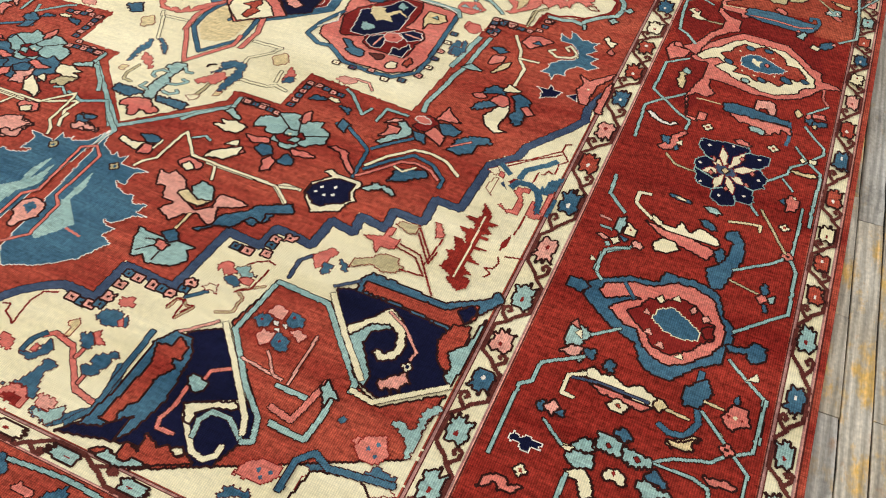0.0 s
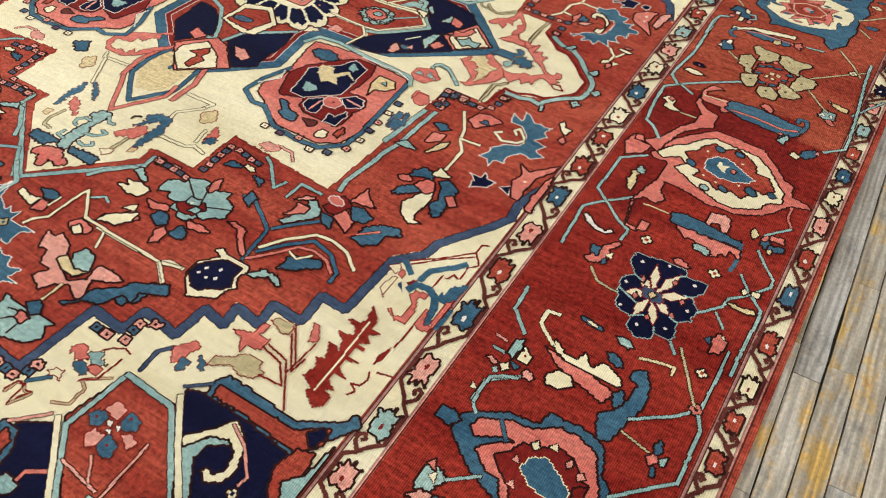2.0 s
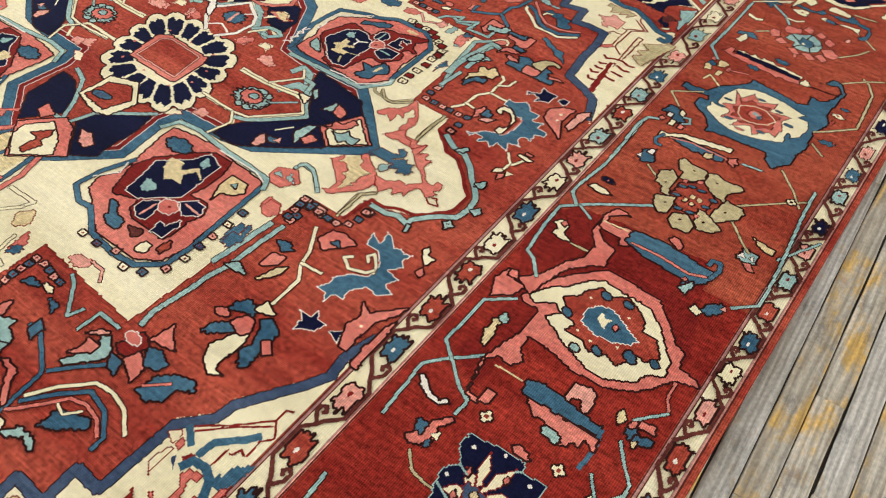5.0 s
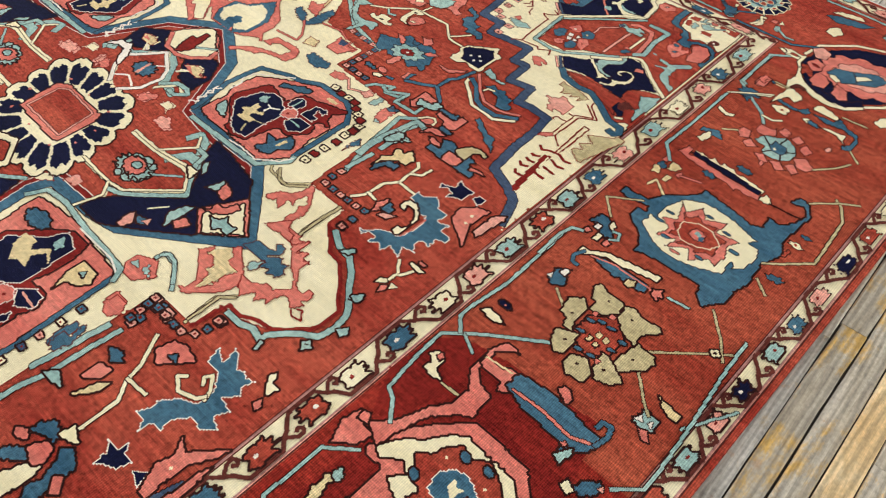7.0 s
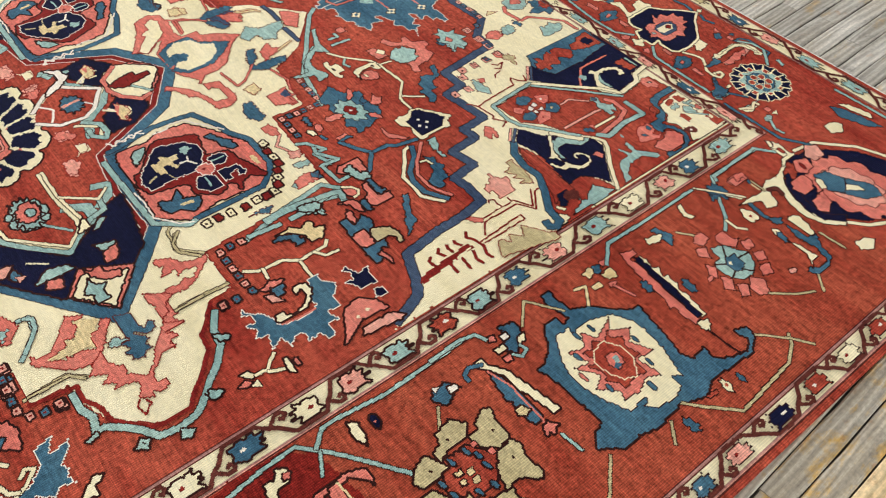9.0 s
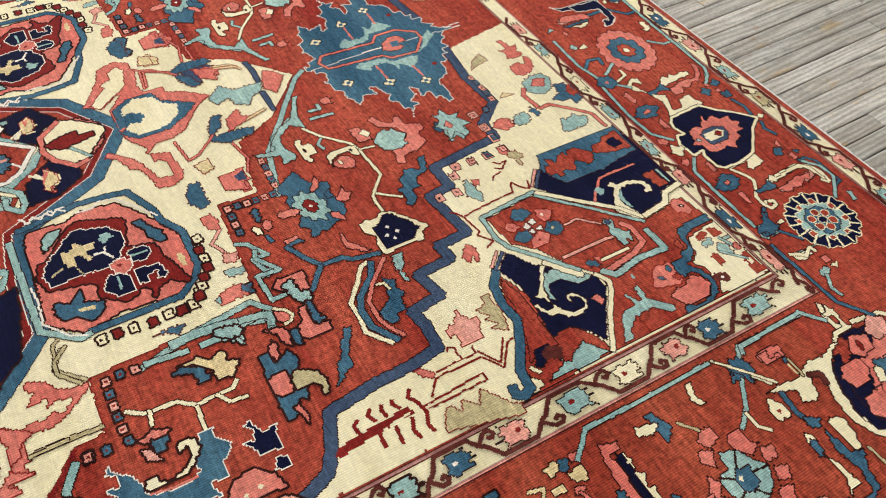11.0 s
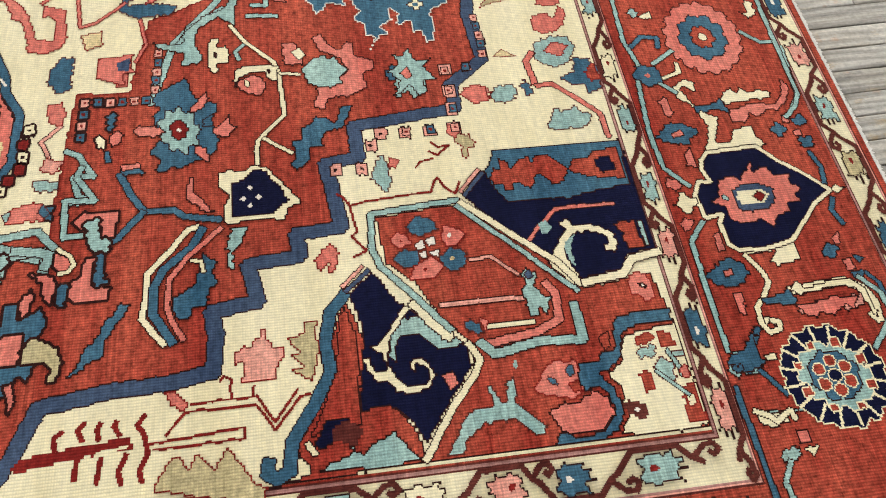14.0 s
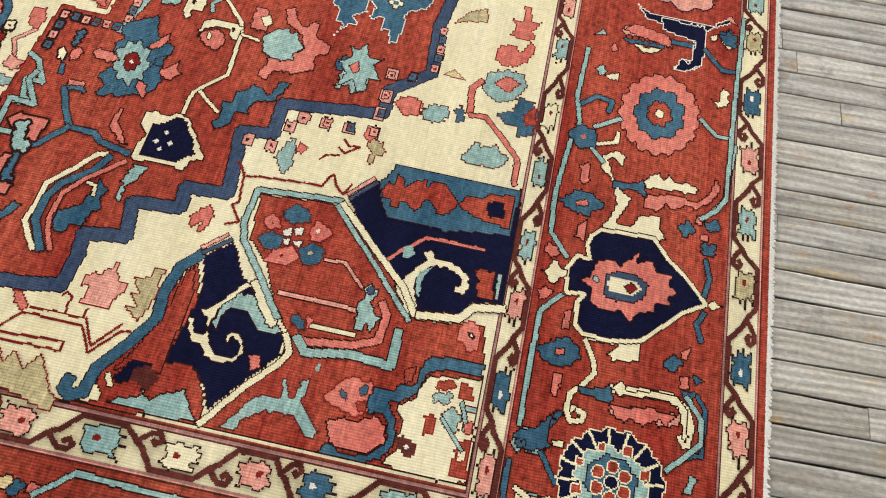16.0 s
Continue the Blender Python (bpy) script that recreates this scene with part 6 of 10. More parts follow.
Figure("palmette", border).poly("c", "k", 687, 1994, 655, 2011, 619, 2023, 560, 2005, 537, 1980, 503, 1982, 485, 2009, 496, 2035, 522, 2030, 521, 2014, 504, 2011, 514, 1997, 537, 2003, 583, 2030, 600, 2055, 624, 2047, 666, 2025, 661, 2063, 632, 2073, 625, 2119, 653, 2118, 679, 2136, 693, 2109).poly("c", "k", 919, 1984, 927, 2043, 903, 2105, 954, 2104, 966, 2053, 954, 2041, 931, 2060, 932, 2005, 937, 2000).line("c", "k", 9, 933, 1997, 969, 2017, 996, 2022, 1026, 2002, 1045, 1983, 1078, 1979, 1097, 1990, 1092, 2011, 1076, 2014, 1074, 2000).poly("n", "k", 706, 1982, 687, 2000, 681, 2109, 722, 2142, 755, 2181, 805, 2225, 836, 2177, 884, 2131, 912, 2103, 925, 2043, 921, 1989, 906, 1973, 858, 1972, 838, 1984, 843, 1948, 789, 1942, 758, 1960, 759, 1984, 726, 1976).line("c", "k", 8, 706, 1982, 687, 2000, 681, 2109, 722, 2142, 755, 2181, 805, 2225, 836, 2177, 884, 2131, 912, 2103, 925, 2043, 921, 1989, 906, 1973, 858, 1972, 838, 1984, 843, 1948, 789, 1942, 758, 1960, 759, 1984, 726, 1976, 706, 1982).poly("s", "k", 806, 1970, 795, 1989, 759, 2000, 748, 2028, 761, 2045, 736, 2068, 714, 2087, 744, 2080, 730, 2110, 757, 2120, 756, 2156, 779, 2147, 794, 2169, 809, 2151, 829, 2158, 826, 2128, 846, 2123, 855, 2094, 883, 2077, 860, 2061, 867, 2022, 857, 1998, 825, 1993).poly("i", "k", 784, 2022, 773, 2045, 775, 2090, 790, 2108, 823, 2101, 839, 2077, 841, 2033, 827, 2019).poly("c", "", 799, 2027, 789, 2033, 787, 2078, 802, 2096, 821, 2078, 821, 2029).poly("d", "k", 804, 2057, 790, 2073, 803, 2088, 818, 2072).disc("t", "k", 801, 2002, 803, 2010, 793, 2001).done()
Figure("blossom", border).poly("c", "k", 809, 1889, 796, 1905, 778, 1910, 776, 1922, 792, 1928, 794, 1946, 810, 1946, 817, 1929, 833, 1924, 830, 1909, 816, 1904).done()
Figure("blossom", border).poly("c", "k", 805, 2225, 791, 2242, 798, 2248, 801, 2263, 811, 2247, 819, 2240).done()
Figure("leaf", border).poly("s", "k", 761, 1887, 741, 1898, 746, 1916, 765, 1928, 776, 1908).done()
Figure("leaf", border).poly("s", "k", 850, 1890, 838, 1905, 845, 1925, 866, 1912, 871, 1897).done()
Figure("flower", border).poly("b", "k", 639, 1904, 616, 1929, 601, 1940, 605, 1970, 629, 2002, 664, 1967, 661, 1941, 651, 1924).poly("s", "k", 629, 1939, 622, 1964, 639, 1968, 645, 1941).done()
Figure("flower", border).poly("b", "k", 970, 1907, 946, 1936, 934, 1962, 950, 1986, 972, 1993, 995, 1969, 997, 1942, 989, 1921).poly("s", "k", 963, 1941, 958, 1962, 974, 1964, 979, 1943).done()
Figure("leaf", border).poly("s", "k", 542, 1937, 527, 1957, 579, 1964, 592, 1945).done()
Figure("leaf", border).poly("s", "k", 683, 1953, 667, 1973, 721, 1968, 719, 1947).done()
Figure("leaf", border).poly("s", "k", 885, 1949, 876, 1964, 921, 1964, 923, 1947).done()
Figure("leaf", border).poly("s", "k", 1012, 1946, 1009, 1966, 1062, 1959, 1047, 1944).done()
Figure("serrated_bar", border).poly("b", "k", 562, 2009, 558, 2059, 540, 2077, 592, 2084, 579, 2065, 581, 2009).poly("c", "k", 548, 2075, 530, 2089, 518, 2108, 534, 2117, 518, 2130, 534, 2139, 535, 2151, 530, 2168, 540, 2194, 557, 2190, 559, 2131, 567, 2083).poly("s", "k", 582, 2082, 566, 2142, 573, 2190, 548, 2215, 500, 2230, 530, 2242, 563, 2226, 597, 2189, 585, 2175, 607, 2141, 595, 2129, 620, 2111, 613, 2082).done()
Figure("serrated_bar", border).poly("b", "k", 1026, 1993, 1021, 2042, 1006, 2055, 1040, 2066, 1050, 2048, 1039, 1998).poly("c", "k", 1019, 2056, 998, 2074, 1015, 2089, 1008, 2126, 1001, 2179, 1033, 2205, 1081, 2208, 1099, 2200, 1066, 2194, 1031, 2188, 1018, 2158, 1030, 2073).poly("s", "k", 1046, 2055, 1047, 2094, 1038, 2136, 1046, 2184, 1072, 2165, 1057, 2153, 1077, 2124, 1069, 2098, 1080, 2088, 1071, 2070).done()
Figure("flower", border).poly("b", "k", 640, 2155, 621, 2176, 641, 2195, 667, 2173).poly("s", "k", 605, 2191, 609, 2213, 629, 2206, 627, 2189).poly("b", "k", 622, 2209, 605, 2235, 627, 2248, 640, 2222).poly("s", "k", 650, 2202, 644, 2221, 663, 2223, 665, 2204).poly("b", "k", 668, 2206, 667, 2240, 698, 2232, 695, 2210).done()
Figure("flower", border).poly("b", "k", 946, 2148, 924, 2167, 935, 2190, 962, 2171).poly("s", "k", 915, 2180, 902, 2203, 930, 2196, 931, 2183).poly("s", "k", 965, 2181, 960, 2203, 987, 2203, 992, 2184).poly("b", "k", 953, 2205, 963, 2233, 979, 2215).poly("b", "k", 993, 2190, 992, 2216, 1006, 2209, 1008, 2194).done()
Figure("tendril", border).line("t", "k", 9, 408, 2266, 557, 2250, 588, 2227).done()
Figure("tendril", border).line("b", "k", 9, 708, 2218, 748, 2229, 787, 2220).done()
Figure("tendril", border).line("b", "k", 9, 824, 2222, 852, 2209, 886, 2220).done()
Figure("tendril", border).line("t", "k", 9, 1003, 2200, 1042, 2230, 1085, 2232, 1117, 2204, 1148, 2172).done()
Figure("tendril", border).line("t", "k", 9, 464, 1911, 624, 1894, 718, 1899, 766, 1939).done()
Figure("tendril", border).line("t", "k", 9, 851, 1940, 892, 1903, 996, 1900, 1124, 1899).done()
Figure("navy_wing", medallion, True).poly("n", "k", -189, -395, -194, -261, -130, -263, -61, -312, -22, -387, -63, -436, -105, -486).done()
Figure("navy_wing", medallion, True).poly("n", "k", 43, -387, 60, -330, 114, -282, 200, -233, 217, -302, 209, -397, 216, -444, 183, -468, 147, -489).done()
Figure("navy_wing", medallion, True).line("t", "k", 13, -173, -224, -110, -248, -39, -335, -1, -405, -56, -409).done()
Figure("navy_wing", medallion, True).line("t", "k", 13, 28, -398, 55, -326, 129, -271, 203, -216).done()
Figure("navy_wing", medallion, True).poly("c", "k", -65, -299, -58, -181, 39, -149, 120, -224, 94, -312, 43, -327).poly("r", "k", -49, -291, -34, -204, 37, -175, 92, -222, 57, -302).disc("b", "k", -2, -260, 31, -247, -26, -250).disc("i", "", -2, -260, 17, -254, -13, -256).done()
Figure("tile_motif", medallion, True).poly("s", "k", -98, -492, 7, -391, 61, -411, 151, -499, 8, -605).poly("c", "k", -58, -535, -67, -491, -8, -425, 74, -472, 114, -519, 13, -594).poly("r", "k", 11, -561, 14, -503, -23, -498, 24, -449, 36, -469, 33, -503, 55, -511, 34, -565).done()
Figure("navy_wing", medallion, True).poly("s", "k", -97, -423, -98, -382, -33, -406, -58, -440).done()
Figure("navy_wing", medallion, True).poly("p", "k", 80, -397, 126, -391, 172, -418, 155, -447, 120, -439).done()
Figure("navy_wing", medallion).poly("n", "k", 399, -171, 400, -138, 412, -111, 443, -70, 575, 46, 533, 103, 507, 141, 460, 193, 444, 245, 521, 237, 590, 224, 645, 215, 682, 174, 699, 152, 628, 45, 705, -13, 649, -58, 542, -133, 491, -167, 443, -172).line("t", "k", 14, 384, -84, 436, -66, 479, -32, 566, 52, 527, 91, 483, 143, 471, 184, 428, 188).poly("t", "k", 493, 160, 499, 179, 530, 145, 530, 126).poly("p", "k", 521, -139, 511, -104, 519, -75, 552, -103, 542, -133).poly("b", "k", 530, -82, 567, -68, 581, -88, 558, -100).poly("t", "k", 616, -59, 583, -17, 596, 31, 622, 46, 623, -1, 622, -36).poly("s", "k", 616, -30, 633, 6, 666, -3, 649, -41).poly("p", "k", 561, -85, 573, -62, 587, -82).line("c", "", 5, 535, -47, 568, -3).poly("t", "k", 574, 106, 594, 167, 616, 124).poly("s", "k", 612, 117, 601, 161, 652, 144, 653, 109).done()
Figure("cream_line", medallion).line("c", "k", 8, 233, -59, 371, -65, 426, -57, 546, 60, 480, 120).done()
Figure("cream_line", medallion).line("c", "k", 8, 476, 123, 358, 104, 239, 105).done()
Figure("cream_line", medallion).line("c", "k", 8, 358, 104, 428, 188, 398, 220).done()
Figure("cream_line", medallion).line("c", "k", 8, 371, -65, 405, -105, 381, -190).done()
Figure("cream_line", medallion).poly("c", "k", 465, 125, 512, 133, 520, 90).done()
Figure("tile_motif", medallion).poly("s", "k", 626, 46, 695, 166, 806, 76, 701, -9).poly("c", "k", 652, 43, 661, 72, 686, 85, 697, 150, 791, 73, 706, 0).poly("s", "k", 625, 54, 651, 65, 648, 95, 683, 97, 686, 133, 713, 124, 702, 86, 670, 60).poly("t", "k", 665, 56, 700, 58, 711, 87, 724, 68, 760, 75, 763, 37, 730, 43, 714, 27).done()
Figure("palmette", border).poly("b", "k", 1440, -1167, 1472, -1141, 1532, -1106, 1601, -1097, 1609, -1054, 1649, -1057, 1690, -1051, 1728, -1060, 1753, -1075, 1776, -1136, 1804, -1156, 1811, -1207, 1795, -1235, 1799, -1272, 1747, -1308, 1709, -1356, 1695, -1373, 1645, -1367, 1619, -1348, 1595, -1301, 1534, -1281, 1476, -1240, 1442, -1217).poly("s", "k", 1473, -1183, 1484, -1154, 1545, -1122, 1593, -1117, 1645, -1078, 1694, -1077, 1740, -1091, 1766, -1140, 1783, -1167, 1788, -1218, 1766, -1263, 1716, -1313, 1676, -1333, 1631, -1316, 1609, -1294, 1591, -1261, 1557, -1260, 1508, -1224, 1545, -1186, 1583, -1163, 1554, -1169, 1492, -1203).poly("d", "k", 1576, -1194, 1593, -1158, 1643, -1141, 1658, -1120, 1710, -1134, 1741, -1171, 1758, -1171, 1765, -1214, 1740, -1240, 1722, -1269, 1679, -1300, 1637, -1293, 1613, -1263, 1577, -1238, 1553, -1215).poly("b", "c", 1615, -1213, 1621, -1180, 1656, -1156, 1699, -1184, 1730, -1203, 1733, -1232, 1702, -1246, 1650, -1239).poly("p", "k", 1592, -1206, 1597, -1189, 1610, -1203).poly("c", "k", 1609, -1149, 1621, -1132, 1634, -1148, 1622, -1161).poly("c", "k", 1647, -1134, 1659, -1118, 1670, -1136).poly("p", "k", 1692, -1147, 1704, -1130, 1715, -1149, 1702, -1163).poly("p", "k", 1724, -1162, 1735, -1146, 1748, -1161, 1733, -1175).poly("p", "k", 1609, -1260, 1618, -1245, 1630, -1263).poly("p", "k", 1643, -1287, 1654, -1271, 1665, -1289).poly("c", "k", 1692, -1301, 1703, -1285, 1713, -1300).poly("d", "k", 1732, -1193, 1760, -1175, 1765, -1214, 1743, -1222).line("b", "k", 8, 1528, -1135, 1561, -1174).poly("b", "k", 1396, -1203, 1395, -1171, 1423, -1167, 1452, -1182, 1433, -1211).poly("b", "k", 1698, -1001, 1729, -973, 1745, -924, 1747, -887, 1722, -874, 1722, -849, 1751, -835, 1776, -874, 1784, -925, 1768, -986, 1752, -1053, 1723, -1061).line("b", "k", 13, 1761, -1314, 1764, -1386, 1783, -1450, 1764, -1493, 1729, -1500, 1703, -1488).poly("b", "k", 1731, -1373, 1777, -1326, 1797, -1362, 1777, -1413, 1738, -1418).poly("b", "k", 1792, -1213, 1845, -1202, 1855, -1177, 1887, -1188, 1888, -1225, 1859, -1249, 1845, -1222, 1804, -1235).done()
Figure("flower", border).poly("s", "k", 1833, -1041, 1851, -1019, 1865, -1039, 1848, -1059).poly("b", "k", 1838, -1005, 1850, -984, 1863, -1015, 1849, -1026).poly("t", "k", 1861, -1030, 1879, -1014, 1879, -1039, 1868, -1049).poly("b", "k", 1851, -1058, 1863, -1051, 1869, -1077, 1856, -1080).done()
Figure("tendril", border).line("o", "k", 5, 1764, -1013, 1836, -1028).done()
Figure("tendril", border).line("t", "k", 7, 1766, -977, 1855, -910, 1894, -860, 1897, -763, 1895, -677).done()
Figure("blossom", border).cross("s", "k", 17, 1885, -872).done()
Figure("tendril", border).line("o", "k", 6, 1794, -729, 1878, -864).done()
Figure("tendril", border).line("t", "k", 8, 1895, -883, 1913, -917, 1915, -1064, 1887, -1089, 1804, -1172).done()
Figure("tendril", border).line("e", "k", 7, 1721, -811, 1758, -800, 1802, -791, 1804, -815).done()
Figure("blossom", border).cross("c", "r", 15, 1861, -771).done()
Figure("leaf", border).petals("b", "k", 6, 0.3, 1674, -847, 1695, -846, 1660, -828).done()
Figure("serrated_bar", border).poly("c", "k", 1528, -894, 1528, -867, 1568, -895, 1598, -897, 1606, -862, 1635, -899, 1651, -873, 1668, -869, 1711, -891, 1721, -913, 1648, -915, 1573, -914).line("c", "k", 9, 1504, -799, 1474, -805, 1475, -846, 1529, -889).poly("s", "k", 1511, -899, 1573, -914, 1649, -917, 1714, -932, 1697, -974, 1634, -956, 1566, -939).done()
Figure("leaf", border).poly("c", "k", 1552, -974, 1575, -945, 1606, -943, 1624, -969, 1598, -995, 1567, -999).done()
Figure("leaf", border).poly("b", "k", 1707, -932, 1726, -916, 1740, -947, 1724, -969).done()
Figure("tendril", border).line("t", "k", 7, 1525, -998, 1507, -1011, 1443, -1063, 1442, -1121, 1469, -1150).done()
Figure("bird_motif", border).poly("t", "k", 1441, -1364, 1444, -1312, 1477, -1307, 1499, -1321, 1483, -1359, 1466, -1384).poly("p", "k", 1441, -1397, 1466, -1366, 1496, -1366, 1486, -1399).poly("s", "k", 1440, -1310, 1454, -1291, 1471, -1319).poly("b", "k", 1493, -1367, 1522, -1359, 1524, -1387, 1502, -1389).poly("t", "k", 1469, -1399, 1502, -1389, 1497, -1411).poly("c", "k", 1459, -1333, 1473, -1319, 1479, -1341).done()
Figure("teal_line", border).line("t", "k", 8, 1502, -1389, 1415, -1445, 1413, -1502, 1390, -1520, 1389, -1645, 1390, -1707).done()
Figure("tendril", border).line("t", "k", 7, 1556, -1275, 1497, -1323).done()
Figure("serrated_bar", border).poly("c", "k", 1489, -1447, 1529, -1407, 1553, -1417, 1577, -1410, 1601, -1421, 1615, -1425, 1642, -1408, 1683, -1428, 1698, -1435, 1684, -1457, 1625, -1453, 1556, -1442, 1529, -1441).line("c", "k", 9, 1512, -1504, 1484, -1502, 1483, -1453, 1519, -1432).poly("s", "k", 1526, -1450, 1559, -1449, 1626, -1454, 1679, -1454, 1661, -1476, 1639, -1471, 1622, -1479, 1592, -1469, 1566, -1468).line("i", "k", 6, 1494, -1454, 1556, -1442, 1671, -1446).done()
Figure("leaf", border).poly("c", "k", 1584, -1488, 1603, -1463, 1637, -1474, 1624, -1500, 1599, -1501).poly("r", "k", 1602, -1481, 1613, -1476, 1615, -1490).done()
Figure("leaf", border).poly("e", "k", 1676, -1440, 1691, -1421, 1711, -1440, 1696, -1466).done()
Figure("tendril", border).line("e", "k", 7, 1712, -1446, 1761, -1450).done()
Figure("leaf", border).poly("b", "k", 1547, -1398, 1555, -1368, 1580, -1380, 1569, -1406).done()
Figure("bird_motif", border).poly("b", "k", 1440, -1553, 1454, -1535, 1471, -1552, 1456, -1569).poly("p", "k", 1458, -1550, 1476, -1523, 1494, -1540, 1483, -1570).poly("b", "k", 1481, -1558, 1505, -1540, 1509, -1564).done()
Figure("tendril", border).line("o", "k", 6, 1468, -1582, 1518, -1622, 1547, -1623).done()
Figure("blossom", border).poly("s", "k", 1823, -1410, 1837, -1391, 1840, -1372, 1857, -1372, 1879, -1372, 1883, -1396, 1891, -1412, 1867, -1421, 1855, -1439, 1838, -1431).cross("c", "r", 7, 1855, -1402).cross("d", "", 6, 1839, -1404).cross("d", "", 6, 1870, -1403).done()
Figure("tendril", border).line("e", "k", 6, 1782, -1389, 1827, -1393).done()
Figure("leaf", border).poly("b", "k", 1840, -1357, 1851, -1339, 1859, -1362, 1850, -1372).done()
Figure("tendril", border).line("o", "k", 6, 1785, -1420, 1836, -1460).done()
Figure("tendril", border).line("t", "k", 8, 1812, -1255, 1857, -1293, 1905, -1329, 1910, -1400, 1913, -1445).done()
Figure("leaf", border).poly("e", "k", 1727, -1524, 1787, -1482, 1798, -1493, 1740, -1534).done()
Figure("leaf", border).poly("t", "k", 1544, -1634, 1559, -1599, 1598, -1587, 1631, -1558, 1660, -1575).done()
Figure("leaf", border).poly("b", "k", 1622, -1558, 1636, -1540, 1660, -1553, 1645, -1566).done()
Figure("corner_palmette_piece", field).poly("r", "k", 742, -1499, 897, -1499, 1049, -1676, 1128, -1712, 1250, -1619, 1236, -1800, 715, -2065, 858, -1940, 884, -1822, 707, -1651).done()
Figure("corner_palmette_piece", field).poly("n", "k", 631, -1720, 707, -1672, 777, -1752, 829, -1805, 902, -1843, 925, -1892, 899, -1919, 878, -1982, 842, -2001, 796, -1972, 734, -2004, 633, -2027, 520, -2056, 583, -1991, 613, -1869).done()
Figure("corner_palmette_piece", field).poly("b", "k", 558, -2022, 578, -1918, 576, -1771, 604, -1727, 650, -1730, 676, -1766, 696, -1891, 676, -1991, 654, -2019, 656, -1951, 609, -2002).poly("r", "k", 591, -1991, 599, -1907, 605, -1824, 584, -1776, 620, -1769, 623, -1738, 657, -1755, 663, -1794, 641, -1797, 662, -1819, 640, -1858, 645, -1892, 644, -1918, 626, -1936, 624, -1951, 624, -1988).done()
Figure("corner_palmette_piece", field).poly("r", "k", 617, -2058, 645, -2039, 681, -2045, 678, -2009, 718, -2019, 706, -1973, 750, -1995, 764, -1978, 799, -1998, 812, -1982, 840, -1993, 700, -2065).done()
Figure("corner_palmette_piece", field).poly("t", "k", 640, -2063, 655, -2041, 703, -2052, 717, -2035, 761, -2037, 700, -2068).done()
Figure("corner_palmette_piece", field).line("s", "k", 9, 779, -1764, 742, -1787, 740, -1813, 717, -1833, 721, -1894, 711, -1935, 719, -1956, 759, -1954).poly("t", "k", 701, -1823, 712, -1808, 757, -1818, 757, -1842, 732, -1850).done()
Figure("corner_palmette_piece", field).line("c", "k", 12, 840, -1833, 750, -1879, 754, -1904, 819, -1971, 851, -1977, 872, -1958, 870, -1934).done()
Figure("corner_palmette_piece", field).poly("c", "k", 734, -1881, 838, -1831, 859, -1844, 841, -1853, 799, -1867, 773, -1891, 781, -1922, 760, -1916).done()
Figure("corner_palmette_piece", field).line("t", "k", 11, 800, -1942, 790, -1903, 804, -1874, 849, -1873, 898, -1906).done()
Figure("corner_palmette_piece", field).line("c", "k", 13, 695, -1661, 780, -1750, 877, -1856, 894, -1893).done()
Figure("corner_palmette_piece", field).line("t", "k", 12, 743, -1501, 726, -1666, 833, -1787, 902, -1843, 923, -1899, 901, -1910).done()
Figure("corner_palmette_piece", field).line("p", "k", 7, 612, -1729, 678, -1664).done()
Figure("corner_palmette_piece", field).line("t", "k", 13, 743, -1501, 887, -1508, 986, -1611, 1055, -1681, 1055, -1704).done()
Figure("corner_palmette_piece", field).poly("n", "k", 882, -1456, 957, -1431, 1117, -1440, 1204, -1430, 1205, -1515, 1253, -1567, 1239, -1605, 1116, -1693, 1070, -1676, 998, -1608, 936, -1533).done()
Figure("corner_palmette_piece", field).poly("b", "k", 931, -1448, 923, -1406, 941, -1377, 1021, -1378, 1142, -1387, 1240, -1327, 1247, -1296, 1278, -1320, 1236, -1382, 1190, -1459, 1122, -1450, 995, -1442).poly("r", "k", 945, -1437, 938, -1404, 1005, -1406, 1098, -1404, 1157, -1403, 1226, -1355, 1234, -1401, 1192, -1449, 1149, -1444, 1039, -1437).poly("n", "k", 1182, -1397, 1205, -1364, 1228, -1374, 1215, -1428).done()
Figure("corner_palmette_piece", field).poly("r", "k", 1173, -1493, 1190, -1437, 1231, -1425, 1239, -1484, 1230, -1522, 1245, -1578, 1196, -1548).done()
Figure("corner_palmette_piece", field).poly("t", "k", 1208, -1513, 1241, -1480, 1255, -1383, 1260, -1422, 1255, -1597, 1228, -1580, 1229, -1545).done()
Figure("corner_palmette_piece", field).poly("t", "k", 975, -1566, 1011, -1519, 1045, -1495, 1066, -1505, 1024, -1535, 1017, -1573, 1050, -1615, 1078, -1649, 1075, -1681, 1033, -1656).poly("c", "k", 953, -1555, 1009, -1492, 1033, -1453, 1070, -1473, 1097, -1506, 1114, -1549, 1104, -1587, 1073, -1603, 1050, -1588, 1050, -1571, 1078, -1581, 1093, -1556, 1080, -1520, 1053, -1501, 1009, -1517, 979, -1567).done()
Figure("corner_palmette_piece", field).line("p", "k", 6, 1036, -1466, 1089, -1493, 1143, -1547, 1138, -1570).done()
Figure("corner_palmette_piece", field).cross("c", "n", 14, 1140, -1591).done()
Figure("corner_palmette_piece", field).poly("p", "k", 1091, -1655, 1144, -1605, 1166, -1627, 1149, -1640, 1153, -1659, 1134, -1651, 1138, -1669, 1116, -1657, 1117, -1675).done()
Figure("corner_palmette_piece", field).line("c", "k", 14, 885, -1477, 967, -1570, 1061, -1665).done()
Figure("corner_palmette_piece", field).line("c", "k", 12, 1052, -1698, 1111, -1707, 1159, -1668, 1249, -1598).done()
Figure("corner_palmette_piece", field).line("i", "k", 7, 875, -1454, 926, -1412).done()
